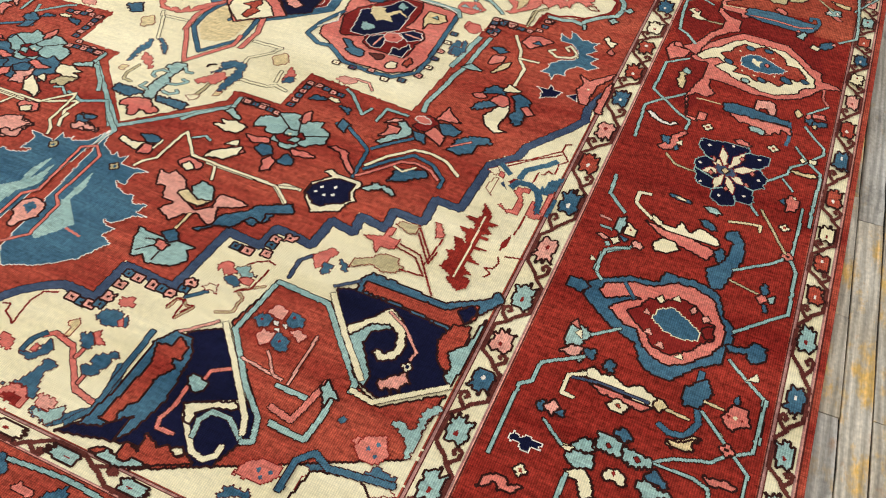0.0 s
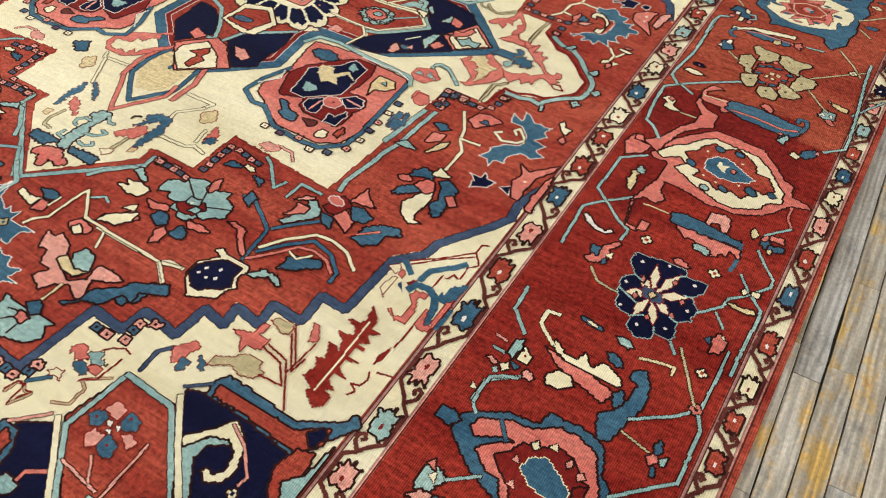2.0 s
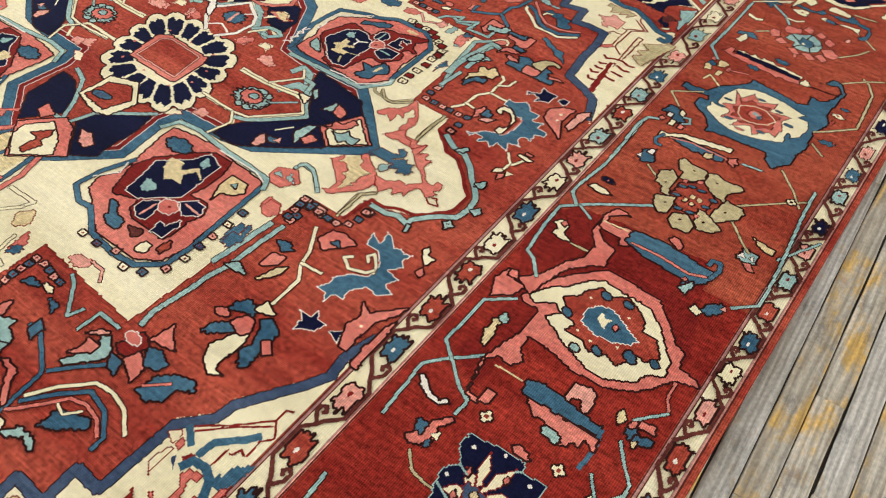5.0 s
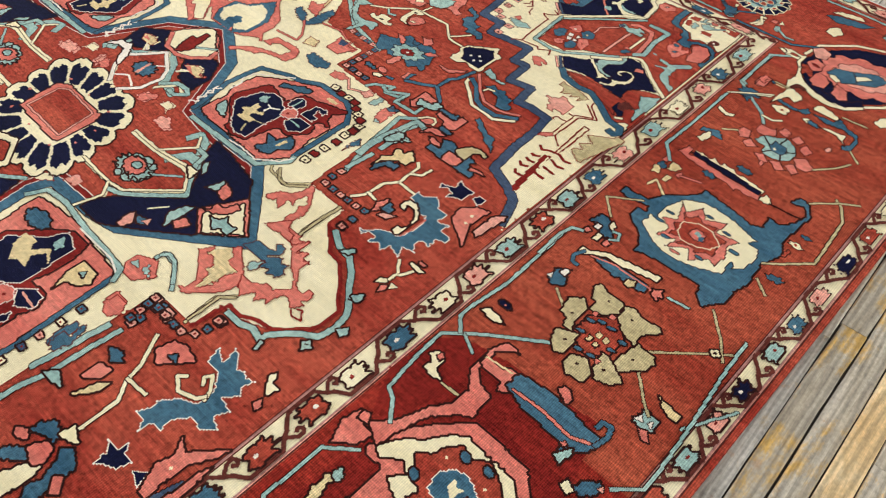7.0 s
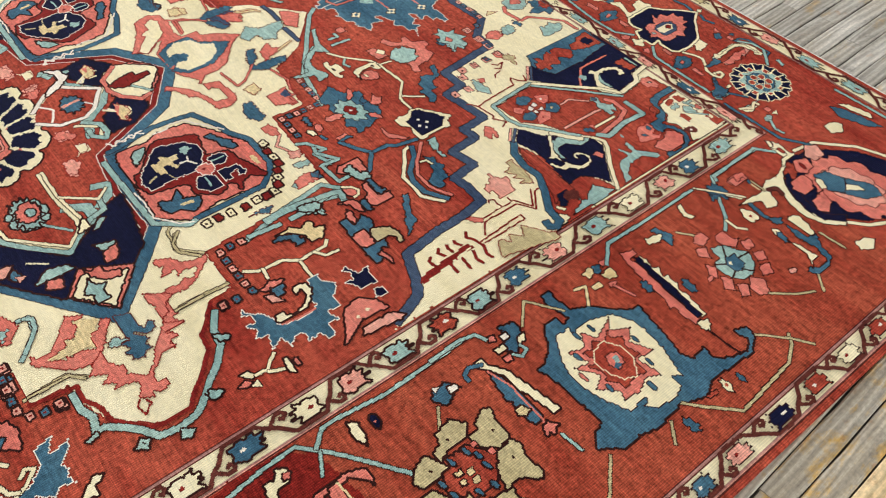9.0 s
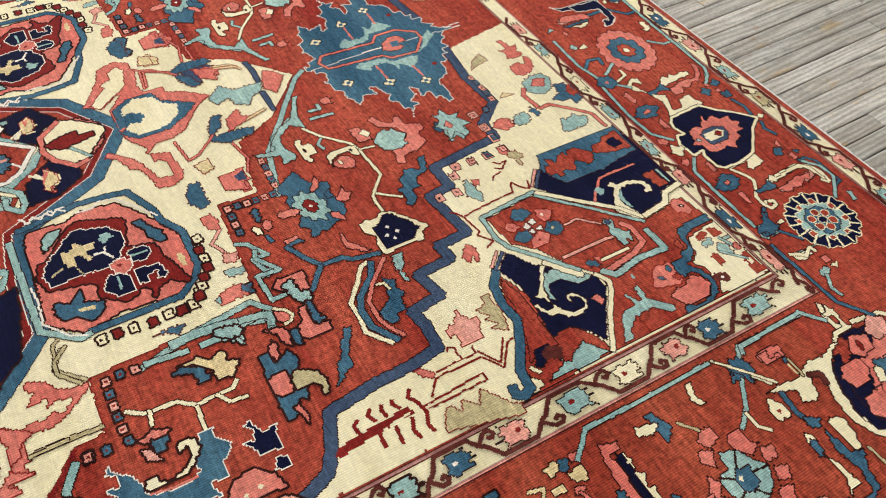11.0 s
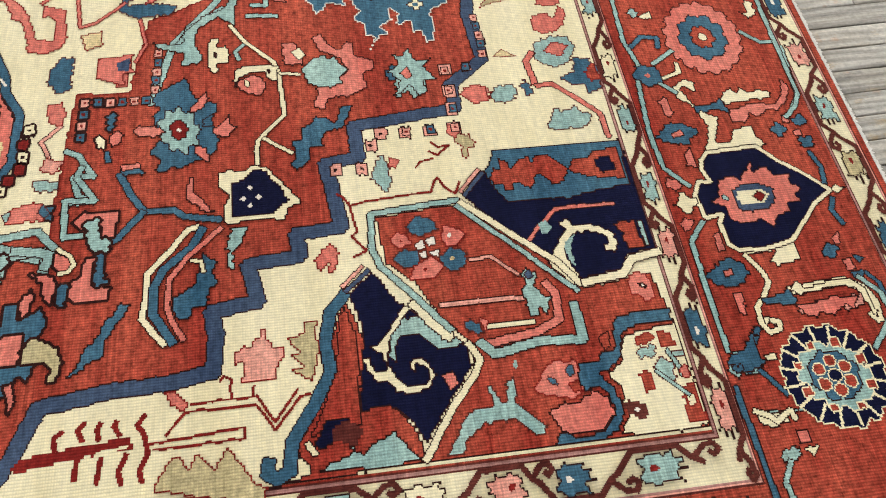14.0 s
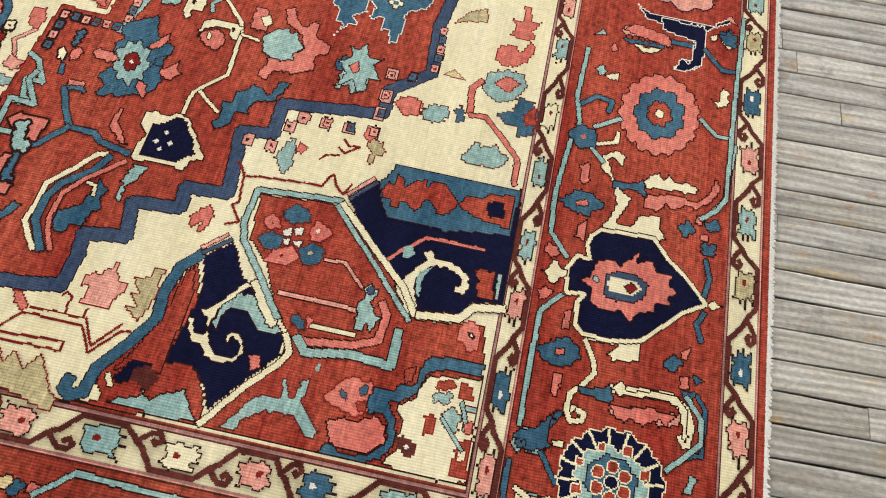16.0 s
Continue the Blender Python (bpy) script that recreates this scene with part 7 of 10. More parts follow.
Figure("corner_flower", field).poly("p", "k", 766, -1594, 776, -1558, 818, -1567, 814, -1600).poly("b", "k", 818, -1594, 826, -1561, 863, -1571, 869, -1598, 838, -1612).poly("p", "k", 842, -1617, 865, -1605, 898, -1614, 883, -1642).poly("b", "k", 808, -1652, 825, -1626, 862, -1641, 870, -1674, 838, -1681).poly("p", "k", 775, -1660, 785, -1637, 820, -1637, 822, -1665, 801, -1685).poly("b", "k", 747, -1622, 756, -1597, 792, -1598, 795, -1629, 769, -1641).poly("w", "k", 793, -1607, 809, -1602, 814, -1618, 800, -1621).poly("w", "k", 819, -1608, 833, -1604, 836, -1617).poly("w", "k", 808, -1627, 820, -1621, 825, -1633).cross("d", "", 6, 768, -1616).cross("d", "", 6, 839, -1653).cross("d", "", 6, 836, -1581).done()
Figure("corner_palmette_piece", field).line("p", "k", 6, 785, -1728, 899, -1741).done()
Figure("corner_palmette_piece", field).line("p", "k", 6, 913, -1603, 918, -1746).done()
Figure("corner_palmette_piece", field).line("p", "k", 5, 830, -1688, 873, -1735).done()
Figure("corner_palmette_piece", field).line("s", "k", 14, 912, -1810, 971, -1821, 982, -1774, 996, -1703).done()
Figure("corner_palmette_piece", field).line("t", "k", 13, 933, -1845, 1021, -1850, 1028, -1778, 1022, -1721).done()
Figure("corner_palmette_piece", field).line("t", "k", 11, 896, -1758, 972, -1759).done()
Figure("corner_palmette_piece", field).poly("t", "k", 990, -1722, 994, -1694, 1046, -1735, 1022, -1736, 1022, -1769).done()
Figure("corner_flower", field).petals("s", "k", 8, 0.3, 1153, -1808, 1189, -1799, 1130, -1787).cross("b", "k", 9, 1149, -1814).cross("d", "", 6, 1162, -1790).done()
Figure("animal_motif", field).poly("t", "k", 1167, -1734, 1197, -1721, 1225, -1735, 1223, -1677, 1246, -1649, 1266, -1656, 1243, -1693, 1246, -1756, 1246, -1794, 1233, -1801, 1216, -1754).done()
Figure("leaf", field).poly("b", "k", 1061, -1779, 1067, -1759, 1085, -1764, 1077, -1783).done()
Figure("palmette", border).poly("n", "k", 1575, 1716, 1670, 1720, 1752, 1800, 1832, 1960, 1862, 2135, 1700, 2092, 1570, 2030, 1488, 1940, 1470, 1870, 1520, 1800).line("c", "k", 11, 1560, 1700, 1673, 1706, 1762, 1790, 1852, 1960, 1882, 2152, 1700, 2112, 1560, 2050, 1468, 1960, 1455, 1880).petals("s", "k", 12, 0.2, 1650, 1890, 1775, 1965, 1560, 1975).petals("p", "k", 10, 0.2, 1650, 1890, 1730, 1935, 1595, 1945).poly("b", "k", 1590, 1850, 1640, 1835, 1700, 1870, 1725, 1925, 1680, 1945, 1620, 1905).poly("c", "k", 1615, 1860, 1650, 1862, 1685, 1905, 1650, 1902).done()
Figure("leaf", border).poly("s", "k", 1800, 2060, 1840, 2050, 1850, 2090, 1820, 2100).done()
Figure("leaf", border).poly("c", "k", 1770, 1700, 1800, 1690, 1822, 1720, 1800, 1760, 1780, 1740).done()
Figure("leaf", border).poly("c", "k", 1440, 2050, 1480, 2040, 1500, 2080, 1470, 2110, 1445, 2090).done()
Figure("serrated_bar", border).poly("b", "k", 1390, 2150, 1450, 2130, 1530, 2160, 1560, 2200, 1500, 2190, 1440, 2180).poly("c", "k", 1400, 2180, 1450, 2185, 1520, 2205, 1500, 2225, 1430, 2210).done()
Figure("tendril", border).line("t", "k", 9, 1360, 2240, 1500, 2246, 1640, 2240, 1760, 2236, 1900, 2150, 1905, 1980, 1890, 1850).done()
Figure("flower", border).petals("b", "k", 6, 0.35, 1780, 2170, 1808, 2172, 1778, 2198).done()
Figure("flower", border).petals("s", "k", 6, 0.35, 1860, 1780, 1886, 1782, 1858, 1806).done()
Figure("flower", border).petals("t", "k", 6, 0.35, 1620, 2170, 1644, 2172, 1618, 2194).done()
Figure("check_square", field).cross("p", "d", 15, 310, 894).done()
Figure("check_square", field).cross("b", "d", 15, 337, 893).done()
Figure("check_square", field).cross("p", "d", 15, 363, 892).done()
Figure("check_square", field).cross("b", "d", 15, 386, 891).done()
Figure("check_square", field).cross("p", "d", 15, 412, 890).done()
Figure("check_square", field).cross("p", "d", 15, 436, 752).done()
Figure("check_square", field).cross("b", "d", 15, 436, 778).done()
Figure("check_square", field).cross("p", "d", 15, 439, 802).done()
Figure("check_square", field).cross("b", "d", 15, 438, 826).done()
Figure("check_square", field).cross("p", "d", 15, 439, 850).done()
Figure("check_square", field).cross("b", "d", 15, 440, 874).done()
Figure("check_square", field).cross("b", "d", 15, 465, 752).done()
Figure("check_square", field).cross("p", "d", 15, 495, 750).done()
Figure("check_square", field).cross("b", "d", 15, 524, 750).done()
Figure("stem", field).poly("t", "k", 277, 879, 289, 934, 274, 945, 258, 941, 205, 986, 185, 1029, 151, 1047, 100, 1071, 96, 1091, 172, 1057, 244, 1054, 230, 1039, 210, 1018, 247, 974, 289, 968, 329, 989, 348, 977, 349, 940, 317, 946, 295, 889).done()
Figure("blue_rosette", field).poly("b", "k", 428, 889, 411, 906, 401, 922, 393, 938, 382, 946, 399, 958, 424, 962, 440, 971, 449, 990, 464, 1017, 511, 1005, 550, 1020, 583, 1013, 604, 995, 603, 974, 616, 959, 624, 940, 615, 930, 629, 911, 619, 894, 599, 906, 577, 884, 551, 896, 541, 908, 507, 893, 484, 888, 465, 903, 448, 883).petals("t", "k", 9, 0.35, 524, 940, 541, 984, 462, 942).petals("d", "k", 7, 0.25, 524, 940, 532, 960, 496, 942).cross("w", "k", 7, 524, 940).poly("s", "k", 473, 959, 441, 978, 426, 994, 446, 998, 471, 988, 482, 965).poly("s", "k", 528, 1004, 508, 1030, 492, 1039, 515, 1042, 528, 1057, 541, 1039, 554, 1038, 540, 1008).poly("s", "k", 563, 967, 574, 994, 613, 1000, 601, 983, 585, 970).poly("s", "k", 518, 847, 505, 859, 511, 901, 525, 915, 537, 895, 533, 858).poly("b", "k", 502, 985, 485, 1007, 520, 1006, 520, 986).done()
Figure("flower", field).poly("s", "k", 525, 806, 512, 821, 523, 835, 547, 828, 556, 812, 546, 806).done()
Figure("flower", field).petals("c", "k", 5, 0.4, 540, 789, 546, 801, 521, 788).done()
Figure("leaf", field).poly("b", "k", 471, 798, 467, 817, 509, 812, 516, 802, 498, 799).done()
Figure("leaf", field).poly("b", "k", 560, 795, 563, 809, 593, 814, 594, 800).done()
Figure("leaf", field).poly("c", "k", 276, 997, 277, 1018, 301, 1018, 299, 1035, 326, 1042, 355, 1039, 350, 1014, 375, 1019, 379, 1006, 355, 995, 316, 995).disc("k", "", 326, 1011, 329, 1016, 316, 1011).done()
Figure("leaf", field).line("t", "k", 8, 298, 1074, 319, 1053, 343, 1061).done()
Figure("stem", field).line("c", "k", 8, 239, 1044, 293, 1075, 357, 1133, 389, 1143, 452, 1146, 504, 1149, 545, 1112, 567, 1094, 592, 1090, 626, 1091).done()
Figure("stem", field).line("c", "k", 7, 561, 1105, 586, 1136, 604, 1160).done()
Figure("stem", field).line("c", "k", 6, 390, 1144, 397, 1187).done()
Figure("leaf", field).poly("c", "k", 377, 1049, 362, 1070, 363, 1125, 367, 1144, 414, 1138, 404, 1118, 385, 1114, 384, 1087, 394, 1061, 421, 1052, 403, 1047).poly("s", "k", 405, 1056, 386, 1087, 403, 1111, 428, 1115, 449, 1103, 444, 1083, 429, 1059).disc("c", "k", 412, 1075, 416, 1082, 402, 1076).disc("k", "", 381, 1122, 384, 1127, 374, 1122).done()
Figure("leaf", field).line("t", "k", 10, 180, 1090, 183, 1122, 162, 1123).done()
Figure("leaf", field).line("t", "k", 10, 213, 1081, 218, 1146).done()
Figure("flower", field).poly("s", "k", 145, 1136, 138, 1155, 154, 1175, 162, 1162, 178, 1170, 170, 1135).done()
Figure("leaf_flower", field).poly("s", "k", 291, 1217, 279, 1238, 311, 1249, 333, 1274, 305, 1291, 319, 1305, 350, 1306, 369, 1344, 395, 1346, 404, 1320, 445, 1326, 467, 1284, 467, 1244, 501, 1229, 487, 1207, 454, 1218, 430, 1217, 428, 1244, 397, 1287, 358, 1274, 342, 1249, 333, 1230).poly("t", "k", 384, 1189, 355, 1214, 342, 1246, 357, 1246, 349, 1263, 368, 1272, 392, 1289, 413, 1270, 429, 1276, 440, 1250, 439, 1228, 423, 1200).poly("s", "k", 305, 1152, 301, 1179, 323, 1187, 371, 1195, 368, 1153).poly("c", "k", 331, 1168, 318, 1190, 343, 1204, 356, 1186).done()
Figure("leaf", field).poly("b", "k", 489, 1264, 490, 1290, 545, 1267, 554, 1260, 555, 1230, 583, 1217, 593, 1224, 592, 1194, 627, 1194, 647, 1169, 635, 1154, 610, 1167, 574, 1160, 570, 1180, 543, 1178, 530, 1201, 516, 1212, 517, 1224, 534, 1251).done()
Figure("dark_palmette", field).poly("c", "k", 638, 1016, 638, 1026, 632, 1036, 638, 1069, 624, 1079, 635, 1110, 671, 1138, 702, 1158, 724, 1173, 737, 1146, 761, 1139, 755, 1084, 762, 1034, 752, 1026, 731, 1023, 694, 1034, 670, 1016).poly("n", "k", 664, 1039, 659, 1065, 633, 1083, 643, 1106, 661, 1115, 678, 1132, 718, 1149, 730, 1132, 748, 1117, 746, 1086, 744, 1043, 720, 1040, 688, 1041).cross("w", "", 8, 680, 1075).cross("w", "", 8, 704, 1091).cross("w", "", 8, 705, 1063).cross("w", "", 8, 722, 1075).done()
Figure("leaf", field).poly("s", "k", 645, 960, 639, 968, 654, 971, 679, 970, 695, 986, 733, 1010, 724, 986, 692, 953).done()
Figure("stem", field).line("b", "k", 12, 623, 830, 675, 855, 715, 880, 717, 933, 734, 954, 747, 1019).done()
Figure("leaf", field).poly("b", "k", 607, 832, 608, 868, 625, 877, 629, 836).poly("s", "k", 602, 831, 600, 866, 610, 868, 614, 837).done()
Figure("stem", field).line("t", "k", 11, 556, 725, 570, 751, 594, 764, 622, 782, 621, 744, 667, 758, 681, 786, 681, 738, 706, 733).done()
Figure("stem", field).line("t", "k", 11, 598, 759, 622, 751, 680, 789, 675, 734, 758, 738, 755, 773).done()
Figure("stem", field).line("b", "k", 12, 714, 878, 770, 835, 778, 819).done()
Figure("flower", field).poly("s", "k", 727, 752, 705, 771, 706, 837, 766, 828, 764, 804, 738, 803, 724, 782, 747, 769).poly("t", "k", 730, 772, 718, 799, 763, 805, 771, 824, 800, 821, 791, 786, 765, 780).done()
Figure("flower", field).poly("s", "k", 854, 757, 842, 775, 804, 778, 801, 799, 861, 793, 869, 829, 896, 823, 897, 767, 883, 755).poly("b", "k", 796, 801, 799, 815, 852, 816, 862, 827, 865, 801, 847, 795).done()
Figure("stem", field).line("t", "k", 17, 777, 653, 784, 699, 793, 720, 818, 710).done()
Figure("flower", field).poly("s", "k", 787, 727, 802, 757, 823, 762, 835, 742, 819, 725).line("c", "k", 7, 780, 730, 799, 754, 817, 763, 832, 751, 833, 736).done()
Figure("leaf", field).poly("s", "k", 826, 680, 837, 731, 869, 734, 895, 728, 884, 714, 852, 710).done()
Figure("leaf", field).poly("b", "k", 858, 736, 854, 757, 904, 750, 893, 736).done()
Figure("hooked_leaf", field).line("c", "k", 10, 758, 979, 764, 960, 809, 927, 851, 890, 900, 890, 940, 884, 970, 905, 994, 924).line("b", "k", 14, 763, 987, 802, 968, 846, 917, 881, 903, 933, 902, 993, 938).line("s", "k", 9, 766, 1021, 796, 990, 825, 959, 865, 930, 917, 926, 949, 934, 988, 955).done()
Figure("leaf", field).poly("b", "k", 813, 985, 826, 998, 837, 1016, 860, 1004, 882, 1016, 897, 999, 927, 996, 928, 968, 944, 974, 950, 963, 949, 945, 928, 936, 904, 933, 894, 953, 876, 975).line("c", "k", 6, 831, 966, 834, 985, 857, 989).done()
Figure("leaf", field).poly("t", "k", 765, 1040, 771, 1068, 807, 1054, 824, 1040, 859, 1044, 848, 1032, 805, 1029).done()
Figure("leaf", field).poly("b", "k", 904, 845, 908, 865, 936, 854, 942, 844, 966, 834, 971, 826, 1005, 824, 1009, 807, 1030, 785, 1043, 757, 1015, 780, 990, 790, 961, 812, 935, 821, 930, 831).done()
Figure("flower", field).poly("b", "k", 884, 649, 883, 673, 920, 678, 899, 713, 932, 727, 957, 715, 992, 720, 1036, 704, 1025, 688, 1060, 675, 1063, 647, 1025, 643).poly("s", "k", 887, 674, 860, 692, 875, 701, 909, 692, 918, 680).poly("s", "k", 953, 646, 944, 664, 946, 691, 1005, 685, 1004, 655, 991, 645).poly("o", "k", 965, 692, 954, 710, 975, 744, 1009, 759, 1041, 750, 1044, 735, 1018, 740, 1003, 724, 1006, 689).poly("s", "k", 1037, 664, 1034, 682, 1069, 689, 1093, 681, 1065, 675).done()
Figure("coral_branch", field).poly("d", "k", 1180, 695, 1166, 712, 1159, 761, 1155, 817, 1151, 874, 1172, 880, 1171, 843, 1177, 798, 1181, 743, 1189, 705).line("d", "", 9, 1148, 801, 1130, 792, 1117, 802).line("d", "", 9, 1151, 826, 1132, 822, 1121, 827).line("d", "", 9, 1147, 858, 1129, 848, 1121, 852).line("d", "", 9, 1148, 895, 1133, 885, 1116, 896).line("d", "", 9, 1151, 896, 1181, 904, 1207, 891, 1227, 896).line("d", "", 9, 1178, 870, 1205, 858, 1227, 864).line("d", "", 9, 1180, 831, 1220, 826).line("d", "", 9, 1176, 795, 1211, 792).line("d", "", 9, 1158, 759, 1138, 756, 1129, 768).line("c", "", 4, 1171, 823, 1168, 854, 1165, 872).done()
Figure("vase_motif", field).poly("p", "d", 1023, 1042, 1012, 1055, 1018, 1066, 998, 1074, 997, 1083, 980, 1087, 981, 1098, 1000, 1095, 1011, 1107, 1021, 1107, 1018, 1123, 1040, 1126, 1051, 1113, 1080, 1109, 1080, 1052, 1044, 1055, 1045, 1041).done()
Figure("stem", field).line("d", "", 4, 1086, 1071, 1106, 1070, 1106, 968).done()
Figure("stem", field).line("d", "", 4, 1119, 961, 1121, 1075, 1168, 1104, 1115, 1147, 1113, 1165).done()
Figure("stem", field).line("d", "", 4, 1104, 1076, 1155, 1104, 1101, 1144).done()
Figure("leaf", field).poly("s", "d", 1081, 923, 1080, 942, 1105, 966, 1120, 959, 1106, 938).done()
Figure("stem", field).line("d", "", 4, 1072, 1016, 1063, 1021, 1070, 1034, 1104, 1034).done()
Figure("stem", field).line("d", "", 4, 1166, 906, 1157, 1056, 1176, 1056, 1176, 910).done()
Figure("stem", field).line("d", "", 4, 1120, 960, 1155, 930).done()
Figure("leaf", field).poly("o", "d", 1243, 912, 1217, 926, 1196, 940, 1197, 957, 1217, 966, 1190, 979, 1218, 1008, 1188, 1028, 1219, 1051, 1252, 1072, 1260, 1089, 1288, 1082).done()
Figure("leaf", field).poly("o", "d", 1005, 1128, 1001, 1156, 976, 1161, 974, 1190, 995, 1178, 1027, 1186, 1094, 1169, 1062, 1128, 1062, 1154, 1035, 1131, 1035, 1148).done()
Figure("leaf", field).poly("s", "d", 852, 1187, 816, 1218, 843, 1233, 882, 1224, 888, 1210, 863, 1213, 884, 1194, 874, 1190).done()
Figure("pink_rosette", border).poly("s", "k", 1491, 1370, 1496, 1399, 1524, 1401, 1538, 1367, 1514, 1348).poly("s", "k", 1526, 1421, 1532, 1452, 1562, 1450, 1575, 1463, 1592, 1431, 1563, 1404, 1540, 1405).poly("s", "k", 1582, 1453, 1590, 1487, 1620, 1476, 1616, 1441).poly("s", "k", 1626, 1451, 1639, 1481, 1668, 1464, 1656, 1434).poly("s", "k", 1664, 1433, 1674, 1460, 1706, 1439, 1697, 1407, 1674, 1415).poly("s", "k", 1673, 1375, 1702, 1402, 1740, 1378, 1729, 1343, 1698, 1347).poly("s", "k", 1664, 1330, 1685, 1354, 1716, 1328, 1706, 1305).poly("s", "k", 1625, 1319, 1653, 1337, 1684, 1311, 1661, 1291).poly("s", "k", 1578, 1317, 1602, 1337, 1630, 1307, 1610, 1294).poly("s", "k", 1527, 1338, 1540, 1369, 1575, 1347, 1553, 1322).poly("t", "k", 1550, 1371, 1560, 1407, 1601, 1430, 1620, 1445, 1654, 1427, 1677, 1393, 1673, 1356, 1650, 1337, 1621, 1326, 1592, 1335, 1584, 1363).poly("b", "k", 1592, 1375, 1600, 1408, 1618, 1406, 1644, 1404, 1650, 1377, 1642, 1358, 1614, 1360).cross("c", "k", 8, 1615, 1374).line("k", "", 4, 1562, 1406, 1595, 1381).line("k", "", 4, 1620, 1442, 1618, 1403).line("k", "", 4, 1671, 1401, 1646, 1382).line("k", "", 4, 1650, 1337, 1640, 1363).line("k", "", 4, 1593, 1336, 1610, 1361).done()
Figure("teal_line", border).line("t", "k", 9, 1381, 1792, 1376, 1595, 1412, 1567, 1446, 1540, 1504, 1497, 1534, 1456).done()
Figure("flower", border).poly("b", "k", 1404, 1536, 1403, 1577, 1435, 1586, 1467, 1568, 1442, 1544, 1445, 1516).done()
Figure("tendril", border).line("c", "k", 6, 1376, 1514, 1426, 1550, 1486, 1592).done()
Figure("tendril", border).line("c", "k", 7, 1511, 1489, 1547, 1488, 1567, 1508).done()
Figure("teal_line", border).line("t", "k", 9, 1378, 1506, 1378, 1307, 1374, 1169, 1423, 1112).done()
Figure("bird_motif", border).poly("c", "k", 1396, 1418, 1395, 1439, 1425, 1424, 1450, 1434, 1455, 1416, 1433, 1404).done()
Figure("bird_motif", border).poly("b", "k", 1409, 1291, 1411, 1312, 1458, 1333, 1486, 1298, 1455, 1295).poly("c", "k", 1421, 1256, 1435, 1316, 1455, 1286, 1447, 1248).done()
Figure("tendril", border).line("o", "k", 6, 1457, 1344, 1494, 1374).done()
Figure("bird_motif", border).poly("s", "k", 1414, 1611, 1408, 1647, 1417, 1681, 1448, 1672, 1448, 1638, 1438, 1612).line("e", "", 5, 1459, 1659, 1504, 1662).done()
Figure("palmette", border).poly("c", "k", 1498, 1556, 1493, 1596, 1501, 1652, 1481, 1708, 1489, 1744, 1476, 1787, 1456, 1830, 1404, 1832, 1372, 1849, 1385, 1860, 1417, 1843, 1440, 1846, 1460, 1864, 1476, 1859, 1476, 1817, 1495, 1773, 1526, 1739, 1574, 1713, 1633, 1699, 1673, 1709, 1716, 1755, 1728, 1738, 1686, 1692, 1641, 1675, 1589, 1679, 1548, 1694, 1525, 1698, 1512, 1688, 1532, 1669, 1555, 1666, 1566, 1645, 1552, 1611, 1524, 1628).poly("n", "k", 1503, 1765, 1504, 1791, 1540, 1760, 1600, 1733, 1659, 1729, 1702, 1775, 1719, 1751, 1675, 1707, 1628, 1700, 1574, 1713, 1534, 1732).poly("n", "k", 1469, 1817, 1466, 1870, 1489, 1891, 1496, 1858, 1486, 1829).poly("s", "k", 1476, 1839, 1496, 1885, 1531, 1869, 1540, 1826, 1517, 1806).poly("s", "k", 1526, 1760, 1531, 1811, 1558, 1818, 1588, 1790, 1587, 1748, 1553, 1737).poly("s", "k", 1607, 1745, 1606, 1804, 1648, 1787, 1670, 1741, 1645, 1722).poly("p", "k", 1454, 1925, 1482, 1961, 1521, 1939, 1522, 1893, 1489, 1886).poly("b", "k", 1550, 1836, 1562, 1879, 1617, 1900, 1653, 1847, 1618, 1814, 1582, 1820).poly("c", "k", 1560, 1830, 1578, 1842, 1610, 1822, 1597, 1802).disc("d", "k", 1511, 1844, 1522, 1847, 1500, 1852).line("m", "k", 12, 1509, 1678, 1519, 1705, 1545, 1698).done()
Figure("leaf", border).poly("c", "k", 1500, 1555, 1538, 1579, 1566, 1571, 1563, 1536, 1532, 1534).cross("r", "", 8, 1543, 1554).done()
Figure("leaf", border).line("b", "k", 11, 1512, 1592, 1563, 1585, 1604, 1597).poly("b", "k", 1578, 1589, 1597, 1621, 1618, 1600, 1600, 1582).done()
Figure("serrated_bar", border).poly("c", "k", 1606, 1622, 1608, 1655, 1630, 1670, 1643, 1659, 1660, 1658, 1688, 1646, 1688, 1625, 1659, 1625, 1630, 1626).poly("b", "k", 1614, 1606, 1641, 1611, 1685, 1616, 1692, 1647, 1727, 1618, 1766, 1609, 1785, 1569, 1783, 1526, 1756, 1511, 1747, 1532, 1770, 1550, 1762, 1586, 1725, 1599, 1701, 1594, 1665, 1591).poly("c", "k", 1603, 1563, 1620, 1575, 1668, 1564, 1687, 1575, 1741, 1580, 1747, 1553, 1759, 1531, 1722, 1560, 1679, 1561, 1643, 1558, 1624, 1548).done()
Figure("leaf", border).petals("b", "k", 6, 0.35, 1644, 1560, 1661, 1567, 1627, 1572).done()
Figure("tendril", border).line("o", "k", 6, 1779, 1525, 1821, 1488).done()
Figure("tendril", border).line("o", "k", 6, 1694, 1655, 1771, 1663).done()
Figure("tendril", border).line("o", "k", 6, 1739, 1372, 1783, 1425, 1806, 1471).done()
Figure("blossom", border).poly("p", "k", 1720, 1477, 1723, 1497, 1735, 1499, 1742, 1485, 1734, 1468).done()
Figure("leaf", border).poly("s", "k", 1608, 1286, 1611, 1306, 1627, 1294, 1623, 1277).done()
